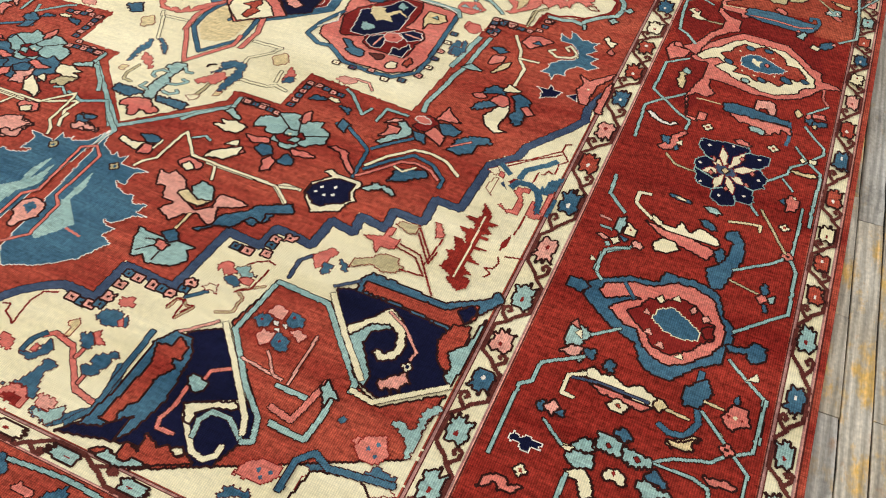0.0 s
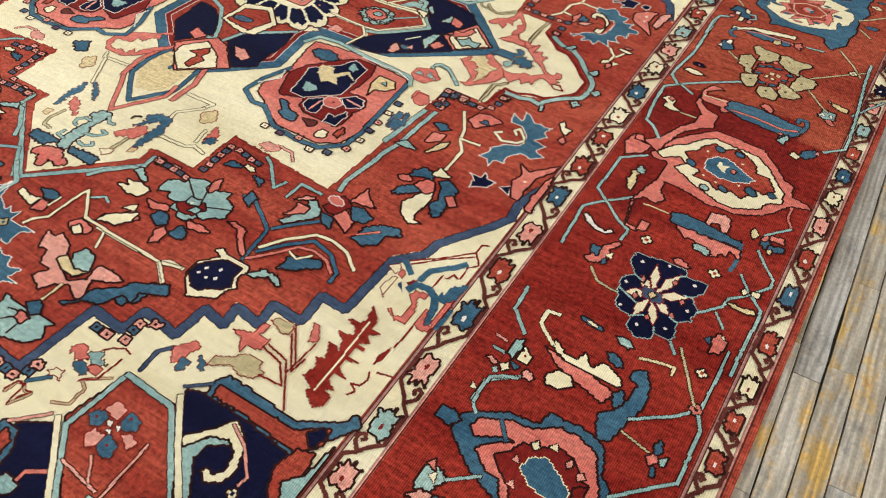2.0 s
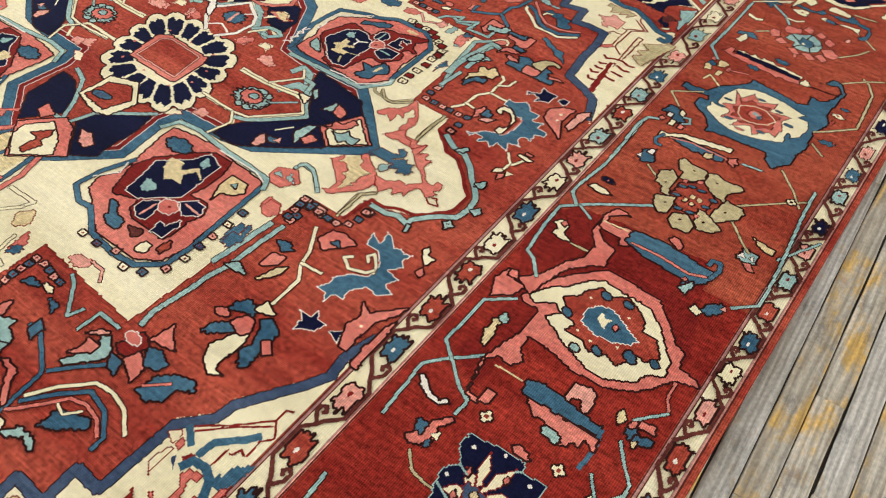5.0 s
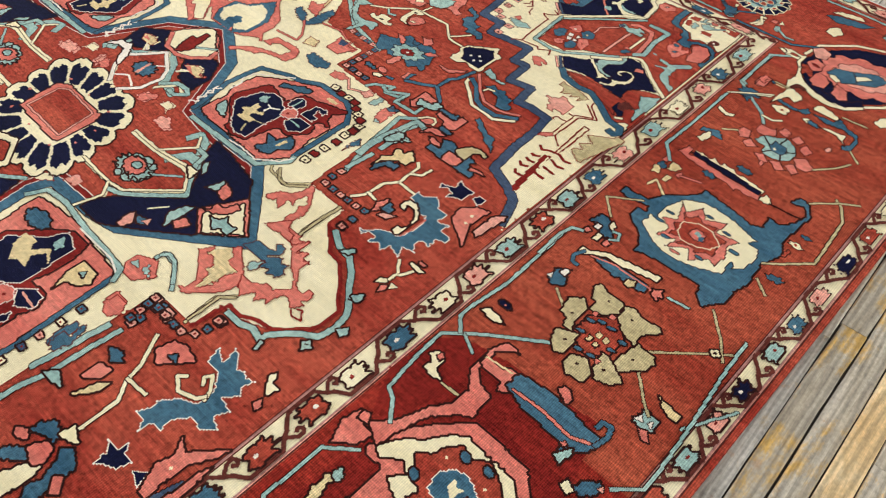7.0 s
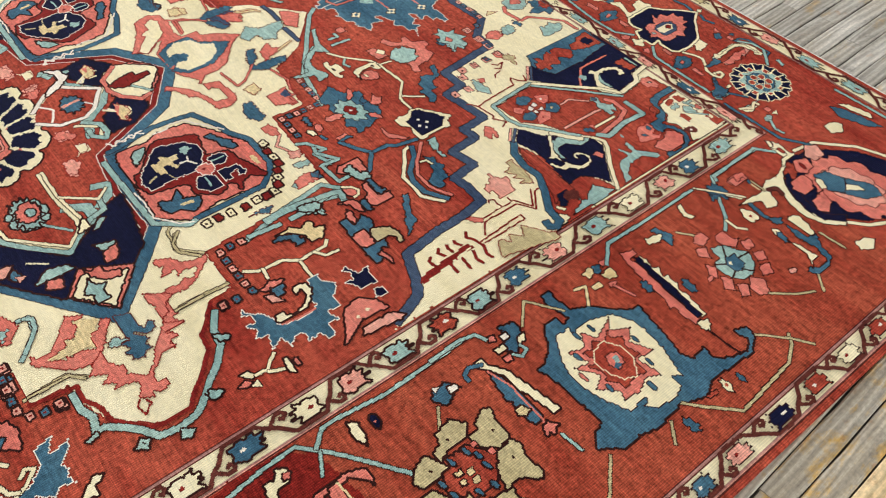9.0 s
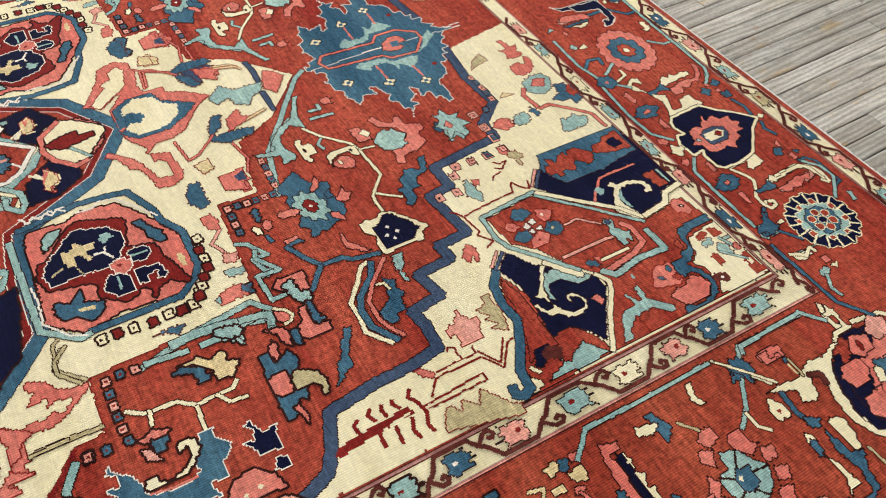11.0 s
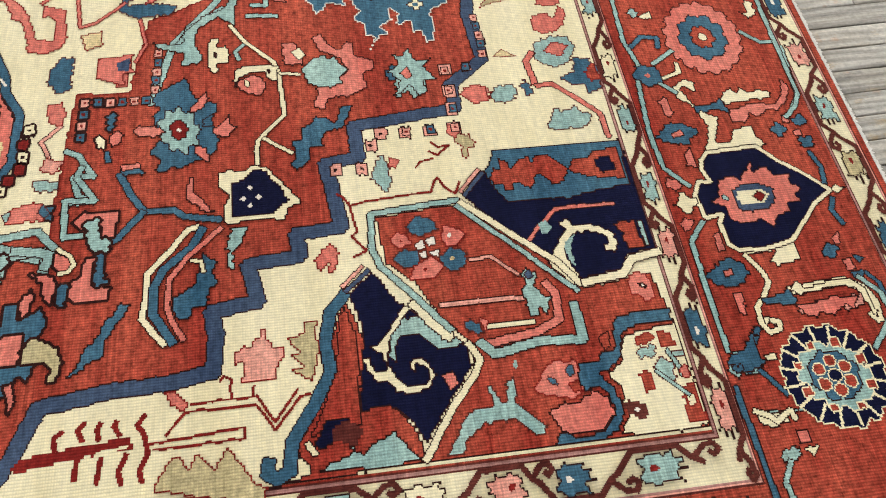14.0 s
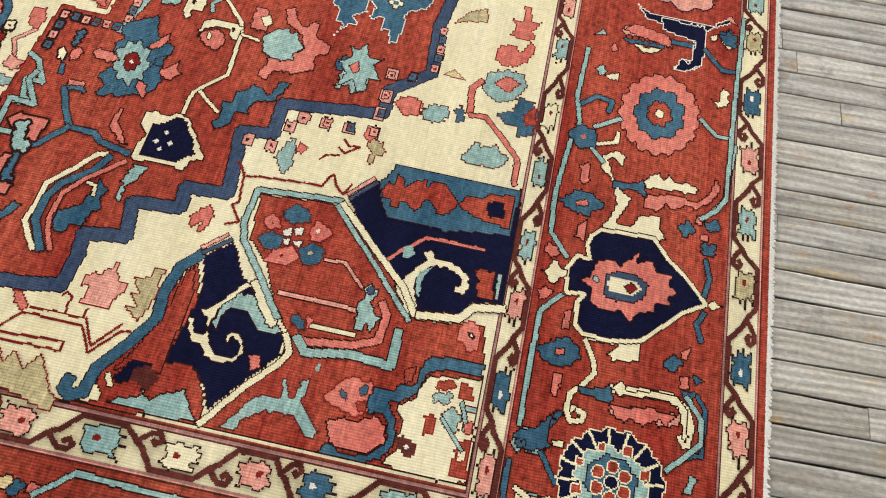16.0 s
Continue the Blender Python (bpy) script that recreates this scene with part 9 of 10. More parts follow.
Figure("leaf", medallion).poly("b", "k", 734, -453, 722, -405, 732, -372, 760, -371, 753, -404, 768, -442).done()
Figure("check_square", field).cross("p", "d", 15, 804, -203).done()
Figure("check_square", field).cross("b", "d", 15, 834, -215).done()
Figure("check_square", field).cross("p", "d", 15, 864, -216).done()
Figure("check_square", field).cross("b", "d", 15, 899, -218).done()
Figure("check_square", field).cross("p", "d", 15, 929, -217).done()
Figure("check_square", field).cross("p", "d", 15, 958, -199).done()
Figure("check_square", field).cross("b", "d", 15, 969, -170).done()
Figure("check_square", field).cross("p", "d", 15, 967, -136).done()
Figure("check_square", field).cross("b", "d", 15, 806, -225).done()
Figure("check_square", field).cross("p", "d", 15, 809, -249).done()
Figure("check_square", field).cross("b", "d", 15, 812, -277).done()
Figure("corner_palmette_piece", field).poly("c", "k", 1057, -1985, 1071, -1903, 1172, -1875, 1215, -1912).done()
Figure("corner_palmette_piece", field).line("b", "k", 14, 1031, -1970, 1030, -1898, 1058, -1865, 1102, -1885, 1162, -1875, 1243, -1862).done()
Figure("corner_flower", field).poly("s", "k", 925, -1975, 934, -1941, 963, -1922, 1012, -1917, 1020, -1946, 995, -1972, 959, -1978).cross("b", "k", 8, 970, -1946).cross("b", "k", 8, 996, -1943).cross("b", "k", 8, 983, -1960).done()
Figure("corner_flower", field).poly("s", "k", 1124, -1818, 1133, -1785, 1179, -1764, 1206, -1808, 1190, -1836, 1153, -1843).cross("b", "k", 8, 1156, -1809).cross("b", "k", 8, 1172, -1793).cross("b", "k", 8, 1176, -1820).done()
Figure("stem", field).line("c", "k", 9, 881, 366, 902, 396, 906, 414, 908, 462, 935, 496, 932, 541, 933, 577, 917, 591).done()
Figure("stem", field).line("c", "k", 8, 940, 497, 997, 493).done()
Figure("stem", field).line("c", "k", 8, 932, 541, 961, 560, 966, 595).done()
Figure("stem", field).line("c", "k", 8, 902, 409, 938, 404).done()
Figure("blue_scroll", field).poly("b", "w", 1031, 284, 1034, 308, 1014, 310, 1000, 289, 979, 306, 999, 308, 1021, 332, 1046, 348, 1081, 355, 1087, 388, 1092, 412, 1087, 442, 1078, 454, 1055, 447, 1026, 471, 1002, 476, 996, 510, 1021, 503, 1049, 529, 1070, 519, 1086, 497, 1121, 502, 1110, 462, 1151, 476, 1144, 448, 1179, 442, 1183, 418, 1156, 418, 1159, 380, 1134, 388, 1127, 366, 1148, 341, 1113, 335, 1131, 301, 1088, 313, 1077, 282, 1060, 302, 1040, 284).poly("c", "k", 1064, 347, 1046, 361, 1048, 380, 1062, 378, 1062, 364, 1069, 399, 1061, 430, 1040, 449, 1014, 451, 1023, 432, 1009, 428, 997, 446, 1005, 469, 1029, 474, 1059, 452, 1078, 427, 1076, 394, 1072, 370, 1074, 356).line("s", "", 5, 1080, 357, 1089, 407, 1089, 447).done()
Figure("flower", field).poly("s", "k", 960, 363, 946, 400, 962, 436, 976, 417, 975, 384).poly("b", "k", 975, 387, 971, 428, 1003, 410, 1005, 394).poly("p", "k", 980, 366, 987, 384, 1026, 401, 1011, 371).done()
Figure("bird_motif", field).poly("n", "w", 1025, 555, 1022, 580, 1047, 586, 1061, 591, 1050, 633, 1065, 618, 1112, 614, 1107, 569, 1086, 561, 1060, 543, 1068, 569, 1045, 576).poly("n", "w", 1123, 593, 1127, 615, 1156, 614, 1151, 579).done()
Figure("check_square", field).cross("p", "d", 15, 792, 351).done()
Figure("check_square", field).cross("b", "d", 15, 826, 350).done()
Figure("check_square", field).cross("p", "d", 15, 856, 349).done()
Figure("check_square", field).cross("b", "d", 15, 885, 349).done()
Figure("check_square", field).cross("p", "d", 15, 918, 350).done()
Figure("check_square", field).cross("b", "d", 15, 948, 354).done()
Figure("check_square", field).cross("b", "d", 15, 948, 310).done()
Figure("check_square", field).cross("p", "d", 15, 946, 274).done()
Figure("check_square", field).cross("b", "d", 15, 787, 382).done()
Figure("check_square", field).cross("p", "d", 15, 791, 413).done()
Figure("flower", field).poly("s", "k", 1195, 459, 1134, 495, 1119, 540, 1152, 577, 1194, 591, 1187, 545, 1184, 516, 1228, 435).cross("c", "d", 8, 1171, 512).cross("c", "d", 8, 1166, 543).done()
Figure("flower", field).poly("p", "k", 1226, 490, 1202, 506, 1207, 581, 1236, 613, 1241, 593).done()
Figure("blossom", field).poly("c", "k", 1144, 204, 1141, 225, 1160, 238, 1169, 227, 1155, 209).poly("s", "k", 1170, 182, 1161, 209, 1176, 224, 1185, 208).poly("c", "k", 1186, 214, 1175, 232, 1199, 233).done()
Figure("stem", field).line("c", "k", 8, 1165, 234, 1168, 266, 1149, 283, 1137, 300).done()
Figure("stem", field).line("c", "k", 8, 1174, 263, 1191, 298).done()
Figure("blossom", field).poly("c", "k", 1164, 305, 1165, 318, 1217, 315, 1207, 301, 1191, 301).poly("s", "k", 1180, 321, 1178, 337, 1203, 336, 1202, 322).done()
Figure("leaf", field).poly("e", "k", 830, 486, 822, 539, 842, 557, 833, 577, 836, 598, 864, 590, 870, 616, 906, 587, 898, 554, 869, 552, 842, 528).poly("b", "k", 841, 473, 834, 503, 856, 541, 886, 547, 894, 520, 860, 517).done()
Figure("stem", field).line("t", "k", 14, 788, 435, 798, 525).done()
Figure("red_line", medallion).line("d", "", 11, 919, 253, 968, 224, 990, 192, 1036, 186, 1093, 138, 1122, 103, 1151, 80, 1149, 12, 1139, -10, 1077, -65, 1034, -72, 1016, -79, 992, -94, 948, -91, 934, -192).done()
Figure("green_outline", medallion).line("t", "k", 16, 948, 250, 996, 221, 1042, 213, 1080, 186, 1114, 148, 1153, 110, 1173, 85, 1180, 42, 1172, -3, 1139, -23, 1110, -49, 1081, -85, 1081, -104, 1043, -94, 1015, -107, 962, -108).poly("t", "k", 1130, 135, 1158, 165, 1168, 138, 1156, 122).poly("t", "k", 1001, 208, 1027, 246, 1043, 238, 1033, 214).poly("t", "k", 1149, -42, 1165, -20, 1190, -33, 1169, -62, 1163, -44).poly("t", "k", 1091, -136, 1080, -103, 1093, -98, 1100, -124).poly("t", "k", 1182, 41, 1202, 68, 1218, 50, 1208, 29).disc("k", "", 1140, 123, 1142, 126, 1135, 125).disc("k", "", 1168, -37, 1171, -34, 1164, -36).done()
Figure("coral_branch", medallion).poly("s", "k", 811, -146, 816, -133, 825, -138, 826, -102, 792, -73, 748, -37, 769, -2, 778, -9, 774, -31, 796, -25, 823, -45, 814, -68, 833, -66, 847, -118, 860, -89, 872, -83, 857, -76, 867, -69, 863, -45, 882, -14, 841, -15, 832, -7, 832, 9, 801, 26, 820, 46, 852, 21, 874, 10, 896, -9, 917, -42, 906, -80, 838, -150).poly("e", "", 777, -28, 779, -10, 803, 22, 829, 4, 833, -11, 846, -14, 875, -13, 862, -45, 866, -68, 857, -75, 859, -88, 846, -116, 836, -67, 817, -65, 825, -45, 799, -26).done()
Figure("coral_branch", medallion).poly("s", "k", 886, -8, 930, -12, 962, 16, 985, 12, 1015, 44, 999, 66, 951, 97, 900, 140, 847, 141, 816, 132, 798, 139, 838, 196, 859, 169, 886, 164, 895, 143, 909, 142, 931, 185, 936, 157, 932, 127, 957, 154, 967, 120, 981, 138, 986, 93, 1011, 72, 1017, 59, 1048, 56, 1044, 77, 1068, 75, 1077, 53, 1064, 37, 1079, 33, 1063, 3, 1024, 24, 1009, -4, 1011, -33, 995, -18, 978, -47, 964, -23, 943, -58, 915, -41).done()
Figure("leaf", medallion).poly("b", "k", 814, 52, 832, 91, 871, 89, 894, 100, 876, 109, 888, 125, 908, 119, 915, 96, 892, 70, 928, 97, 934, 79, 954, 91, 958, 66, 971, 63, 966, 49, 959, 37, 947, 41, 936, 29, 925, 45, 904, 32, 902, 54, 880, 49).poly("t", "k", 882, 10, 875, 29, 899, 56, 905, 33, 903, 13).done()
Figure("twig", medallion).line("d", "", 4, 1065, 3, 1080, -8, 1109, -1, 1092, 13, 1089, 21, 1074, 14).done()
Figure("twig", medallion).line("o", "k", 7, 913, -185, 914, -138, 911, -94, 941, -68).done()
Figure("twig", medallion).line("o", "k", 7, 892, 177, 889, 252).done()
Figure("tendril", medallion).line("t", "k", 10, 697, -116, 709, -100, 738, -102, 769, -125, 796, -148).done()
Figure("pendant_palmette", field, True).poly("b", "w", -14, 1162, 8, 1160, 12, 1179, 31, 1180, 38, 1208, 80, 1195, 78, 1183, 97, 1197, 127, 1192, 142, 1214, 177, 1212, 196, 1225, 226, 1229, 204, 1251, 186, 1258, 199, 1301, 159, 1288, 170, 1310, 190, 1313, 218, 1327, 245, 1311, 259, 1334, 294, 1336, 303, 1356, 338, 1342, 299, 1367, 294, 1390, 273, 1369, 254, 1396, 213, 1396, 231, 1412, 272, 1407, 257, 1439, 297, 1438, 289, 1463, 329, 1464, 325, 1483, 273, 1490, 233, 1487, 215, 1511, 212, 1527, 183, 1540, 153, 1538, 153, 1567, 122, 1564, 119, 1585, 95, 1575, 90, 1607, 60, 1594, 38, 1627, 31, 1611, 0, 1647, -9, 1708, -8, 1562, -1, 1376).poly("t", "", 55, 1299, 44, 1319, 53, 1397, 78, 1411, 86, 1497, 115, 1481, 134, 1453, 100, 1426, 127, 1412, 96, 1406, 74, 1391, 73, 1343, 92, 1335, 71, 1306).line("s", "", 7, 80, 1357, 147, 1358).line("s", "", 7, 125, 1456, 184, 1460).cross("c", "b", 20, 167, 1357).cross("c", "b", 20, 208, 1457).cross("c", "b", 20, 115, 1246).cross("d", "", 12, 147, 1519).done()
Figure("pendant_palmette", field, True).poly("b", "w", 14, 1162, -8, 1160, -12, 1179, -31, 1180, -38, 1208, -80, 1195, -78, 1183, -97, 1197, -127, 1192, -142, 1214, -177, 1212, -196, 1225, -226, 1229, -204, 1251, -186, 1258, -199, 1301, -159, 1288, -170, 1310, -190, 1313, -218, 1327, -245, 1311, -259, 1334, -294, 1336, -303, 1356, -338, 1342, -299, 1367, -294, 1390, -273, 1369, -254, 1396, -213, 1396, -231, 1412, -272, 1407, -257, 1439, -297, 1438, -289, 1463, -329, 1464, -325, 1483, -273, 1490, -233, 1487, -215, 1511, -212, 1527, -183, 1540, -153, 1538, -153, 1567, -122, 1564, -119, 1585, -95, 1575, -90, 1607, -60, 1594, -38, 1627, -31, 1611, 0, 1647, 9, 1708, 8, 1562, 1, 1376).poly("t", "", -55, 1299, -44, 1319, -53, 1397, -78, 1411, -86, 1497, -115, 1481, -134, 1453, -100, 1426, -127, 1412, -96, 1406, -74, 1391, -73, 1343, -92, 1335, -71, 1306).line("s", "", 7, -80, 1357, -147, 1358).line("s", "", 7, -125, 1456, -184, 1460).cross("c", "b", 20, -167, 1357).cross("c", "b", 20, -208, 1457).cross("c", "b", 20, -115, 1246).cross("d", "", 12, -147, 1519).done()
Figure("pendant_palmette", field, True).line("s", "k", 8, -13, 1210, 25, 1224, 39, 1396, 64, 1421, 69, 1502, 12, 1552, -25, 1551, -63, 1496, -64, 1428, -34, 1402, -42, 1230, -13, 1210).poly("s", "k", 18, 1407, -15, 1424, -36, 1453, -35, 1486, -11, 1502, 6, 1497, 5, 1473, 29, 1483, 38, 1462, 34, 1431).poly("b", "", -11, 1448, -9, 1478, 18, 1470, 16, 1447).poly("t", "", 7, 1558, -15, 1588, 15, 1595, 35, 1564, 57, 1546, 72, 1506, 38, 1541).done()
Figure("pendant_palmette", field, True).poly("b", "w", 1, -1222, 26, -1282, 74, -1307, 73, -1287, 94, -1306, 117, -1292, 118, -1328, 167, -1322, 212, -1319, 177, -1344, 183, -1393, 149, -1385, 163, -1401, 202, -1416, 230, -1409, 244, -1437, 286, -1424, 276, -1461, 325, -1459, 280, -1475, 246, -1519, 209, -1515, 243, -1531, 266, -1527, 246, -1560, 289, -1578, 271, -1603, 246, -1654, 172, -1711, 85, -1752, 38, -1703).poly("t", "", 68, -1521, 68, -1430, 71, -1384, 93, -1444, 86, -1497, 157, -1564, 135, -1599, 100, -1645, 82, -1639).line("s", "", 7, 148, -1584, 198, -1591).cross("o", "b", 16, 108, -1342).done()
Figure("pendant_palmette", field, True).poly("b", "w", -1, -1222, -26, -1282, -74, -1307, -73, -1287, -94, -1306, -117, -1292, -118, -1328, -167, -1322, -212, -1319, -177, -1344, -183, -1393, -149, -1385, -163, -1401, -202, -1416, -230, -1409, -244, -1437, -286, -1424, -276, -1461, -325, -1459, -280, -1475, -246, -1519, -209, -1515, -243, -1531, -266, -1527, -246, -1560, -289, -1578, -271, -1603, -246, -1654, -172, -1711, -85, -1752, -38, -1703).poly("t", "", -68, -1521, -68, -1430, -71, -1384, -93, -1444, -86, -1497, -157, -1564, -135, -1599, -100, -1645, -82, -1639).line("s", "", 7, -148, -1584, -198, -1591).cross("o", "b", 16, -108, -1342).done()
Figure("pendant_palmette", field, True).line("s", "k", 8, -47, -1614, -48, -1535, -16, -1503, -28, -1318, 9, -1295, 46, -1327, 42, -1500, 71, -1526, 76, -1640, 26, -1690).poly("p", "k", 0, -1640, -14, -1599, -25, -1596, -28, -1556, 0, -1527, 45, -1539, 51, -1585, 25, -1613, 17, -1639).poly("b", "", -12, -1566, 0, -1543, 29, -1555, 19, -1585).poly("t", "", -95, -1542, -63, -1467, -47, -1406, -31, -1487, -62, -1527).done()
Figure("bird_motif", border).poly("n", "w", 1413, -1652, 1422, -1637, 1440, -1646, 1453, -1632, 1468, -1644, 1488, -1638, 1489, -1663, 1471, -1660, 1469, -1673, 1450, -1674, 1436, -1659, 1423, -1665).done()
Figure("blossom", border).cross("c", "r", 16, 1466, -1718).done()
Figure("leaf", border).poly("s", "k", 1394, -1790, 1403, -1760, 1426, -1742, 1450, -1746, 1454, -1761, 1480, -1747, 1487, -1752, 1470, -1771, 1440, -1778, 1426, -1764, 1412, -1781).done()
Figure("flower", border).poly("t", "k", 1544, -1617, 1560, -1589, 1586, -1589, 1594, -1614, 1566, -1624).poly("c", "k", 1524, -1628, 1552, -1619, 1553, -1630, 1535, -1634).poly("t", "k", 1537, -1639, 1560, -1625, 1595, -1619, 1605, -1650, 1573, -1664, 1545, -1656).poly("c", "k", 1550, -1677, 1588, -1656, 1608, -1680, 1625, -1713, 1598, -1726, 1581, -1692, 1557, -1690).done()
Figure("flower", border).poly("t", "k", 1593, -1601, 1590, -1561, 1618, -1560, 1645, -1569, 1652, -1601, 1619, -1603).disc("d", "k", 1619, -1584, 1625, -1584, 1616, -1579).poly("t", "k", 1648, -1573, 1712, -1578, 1715, -1599, 1680, -1612, 1655, -1606).disc("d", "k", 1683, -1591, 1688, -1590, 1680, -1585).done()
Figure("leaf", border).poly("b", "k", 1619, -1549, 1638, -1528, 1663, -1546, 1649, -1565).done()
Figure("blossom", border).poly("c", "k", 1623, -1660, 1631, -1635, 1654, -1631, 1671, -1638, 1678, -1662, 1661, -1666, 1646, -1657, 1637, -1664).cross("d", "", 8, 1647, -1643).done()
Figure("flower", border).poly("t", "k", 1694, -1645, 1717, -1623, 1728, -1637, 1767, -1638, 1772, -1646, 1719, -1671).poly("b", "k", 1707, -1621, 1722, -1596, 1758, -1623, 1756, -1635, 1725, -1630).done()
Figure("tendril", border).line("t", "k", 7, 1718, -1582, 1752, -1557, 1826, -1532, 1859, -1500, 1905, -1472, 1910, -1330).done()
Figure("tendril", border).line("t", "k", 7, 1719, -1585, 1804, -1585, 1834, -1594, 1841, -1615).done()
Figure("tendril", border).line("t", "k", 7, 1784, -1418, 1856, -1484, 1904, -1529, 1904, -1586).done()
Figure("tendril", border).line("t", "k", 6, 1470, -1583, 1526, -1626).done()
Figure("blossom", border).cross("s", "k", 17, 1854, -1489).done()
Figure("leaf", border).poly("e", "k", 1726, -1517, 1758, -1511, 1810, -1477, 1780, -1506, 1792, -1526, 1763, -1529, 1739, -1530).done()
Figure("leaf", border).poly("s", "k", 1811, -1559, 1829, -1570, 1861, -1561, 1893, -1564, 1892, -1575, 1865, -1581, 1832, -1584).done()
Figure("leaf", border).poly("c", "k", 1859, -1294, 1880, -1265, 1884, -1286).done()
Figure("teal_line", border).line("t", "k", 9, 1556, -1684, 1555, -1747).done()
Figure("block_rosette", border).petals("n", "c", 16, 0.1, 1190, 2076, 1290, 2076, 1190, 2176).line("c", "", 3, 1251, 2084, 1283, 2089).line("c", "", 3, 1243, 2107, 1271, 2124).line("c", "", 3, 1227, 2125, 1246, 2152).line("c", "", 3, 1205, 2136, 1213, 2168).line("c", "", 3, 1181, 2137, 1176, 2169).line("c", "", 3, 1158, 2129, 1141, 2157).line("c", "", 3, 1140, 2113, 1113, 2132).line("c", "", 3, 1129, 2091, 1097, 2099).line("c", "", 3, 1128, 2067, 1096, 2062).line("c", "", 3, 1136, 2044, 1108, 2027).line("c", "", 3, 1152, 2026, 1133, 1999).line("c", "", 3, 1174, 2015, 1166, 1983).line("c", "", 3, 1198, 2014, 1203, 1982).line("c", "", 3, 1221, 2022, 1238, 1994).line("c", "", 3, 1239, 2038, 1266, 2019).line("c", "", 3, 1250, 2060, 1282, 2052).petals("t", "c", 10, 0.25, 1190, 2076, 1260, 2076, 1190, 2146).petals("b", "k", 8, 0.2, 1190, 2076, 1240, 2076, 1190, 2126).poly("r", "c", 1241, 2092, 1257, 2092, 1257, 2108, 1241, 2108).poly("r", "c", 1206, 2127, 1222, 2127, 1222, 2143, 1206, 2143).poly("r", "c", 1157, 2127, 1173, 2127, 1173, 2143, 1157, 2143).poly("r", "c", 1122, 2092, 1138, 2092, 1138, 2108, 1122, 2108).poly("r", "c", 1122, 2043, 1138, 2043, 1138, 2059, 1122, 2059).poly("r", "c", 1157, 2008, 1173, 2008, 1173, 2024, 1157, 2024).poly("r", "c", 1206, 2008, 1222, 2008, 1222, 2024, 1206, 2024).poly("r", "c", 1241, 2043, 1257, 2043, 1257, 2059, 1241, 2059).disc("r", "c", 1218, 2076, 1231, 2076, 1218, 2089).disc("r", "c", 1204, 2100, 1217, 2100, 1204, 2113).disc("r", "c", 1176, 2100, 1189, 2100, 1176, 2113).disc("r", "c", 1162, 2076, 1175, 2076, 1162, 2089).disc("r", "c", 1176, 2051, 1189, 2051, 1176, 2064).disc("r", "c", 1204, 2051, 1217, 2051, 1204, 2064).disc("n", "c", 1190, 2076, 1204, 2076, 1190, 2090).done()
Figure("creature", field).line("d", "", 5, 1093, -858, 1155, -810, 1226, -739).line("d", "", 5, 1105, -865, 1169, -803, 1231, -754).line("d", "", 5, 1226, -739, 1255, -774, 1235, -796, 1236, -839).line("d", "", 6, 1226, -739, 1227, -708, 1242, -701).poly("c", "d", 1057, -899, 1083, -877, 1095, -898, 1087, -918).poly("s", "d", 1093, -914, 1093, -888, 1112, -899, 1112, -918).line("b", "", 16, 1086, -864, 1123, -892).poly("i", "", 1110, -937, 1116, -926, 1137, -956).poly("c", "d", 1077, -968, 1089, -920, 1101, -919, 1104, -994).poly("d", "", 1128, -924, 1138, -903, 1151, -904, 1145, -933).line("b", "", 18, 1153, -899, 1158, -859, 1186, -832, 1208, -812, 1226, -788).line("b", "", 20, 1145, -940, 1155, -915, 1188, -909, 1215, -924, 1231, -953, 1240, -1006).poly("s", "d", 1134, -1017, 1142, -1011, 1160, -1025, 1177, -1019, 1176, -973, 1156, -953, 1166, -928, 1195, -925, 1202, -941, 1179, -950, 1195, -973, 1199, -1036, 1169, -1038).poly("s", "d", 1217, -1023, 1216, -964, 1227, -963, 1236, -1009, 1251, -1005, 1245, -923, 1259, -913, 1266, -922, 1261, -1024, 1237, -1031).poly("b", "", 1219, -928, 1222, -898, 1231, -906, 1233, -897, 1230, -889, 1238, -865, 1250, -868, 1252, -852, 1270, -843, 1259, -913, 1243, -931).line("b", "", 12, 1269, -1005, 1272, -937).line("d", "", 5, 1192, -899, 1195, -850).line("d", "", 5, 1204, -858, 1210, -854, 1217, -835, 1232, -842).done()
Figure("tendril", field).line("d", "", 5, 1217, -1029, 1216, -1103).done()
Figure("leaf", field).poly("d", "", 1199, -1143, 1207, -1106, 1214, -1120, 1209, -1154).done()
Figure("spray", border).poly("t", "k", 1446, -965, 1448, -923, 1468, -912, 1472, -940, 1467, -979).poly("p", "k", 1399, -933, 1435, -936, 1436, -944, 1403, -939).poly("p", "k", 1406, -1002, 1424, -996, 1447, -1003, 1438, -1018).poly("t", "k", 1404, -967, 1442, -968, 1444, -978, 1414, -975).poly("c", "k", 1475, -974, 1477, -924, 1504, -947, 1508, -974).cross("d", "", 5, 1490, -954).poly("b", "k", 1457, -981, 1483, -986, 1496, -988, 1486, -1004).poly("c", "k", 1448, -1005, 1465, -990, 1478, -1008, 1461, -1022).poly("t", "k", 1440, -1023, 1450, -1016, 1457, -1028, 1447, -1033).petals("p", "k", 6, 0.35, 1520, -999, 1533, -991, 1508, -986).line("t", "k", 8, 1504, -1018, 1473, -1031, 1449, -1049, 1446, -1088, 1449, -1126).poly("c", "k", 1421, -1081, 1439, -1093, 1425, -1100).line("t", "k", 9, 1395, -763, 1401, -843, 1429, -870, 1458, -897).done()
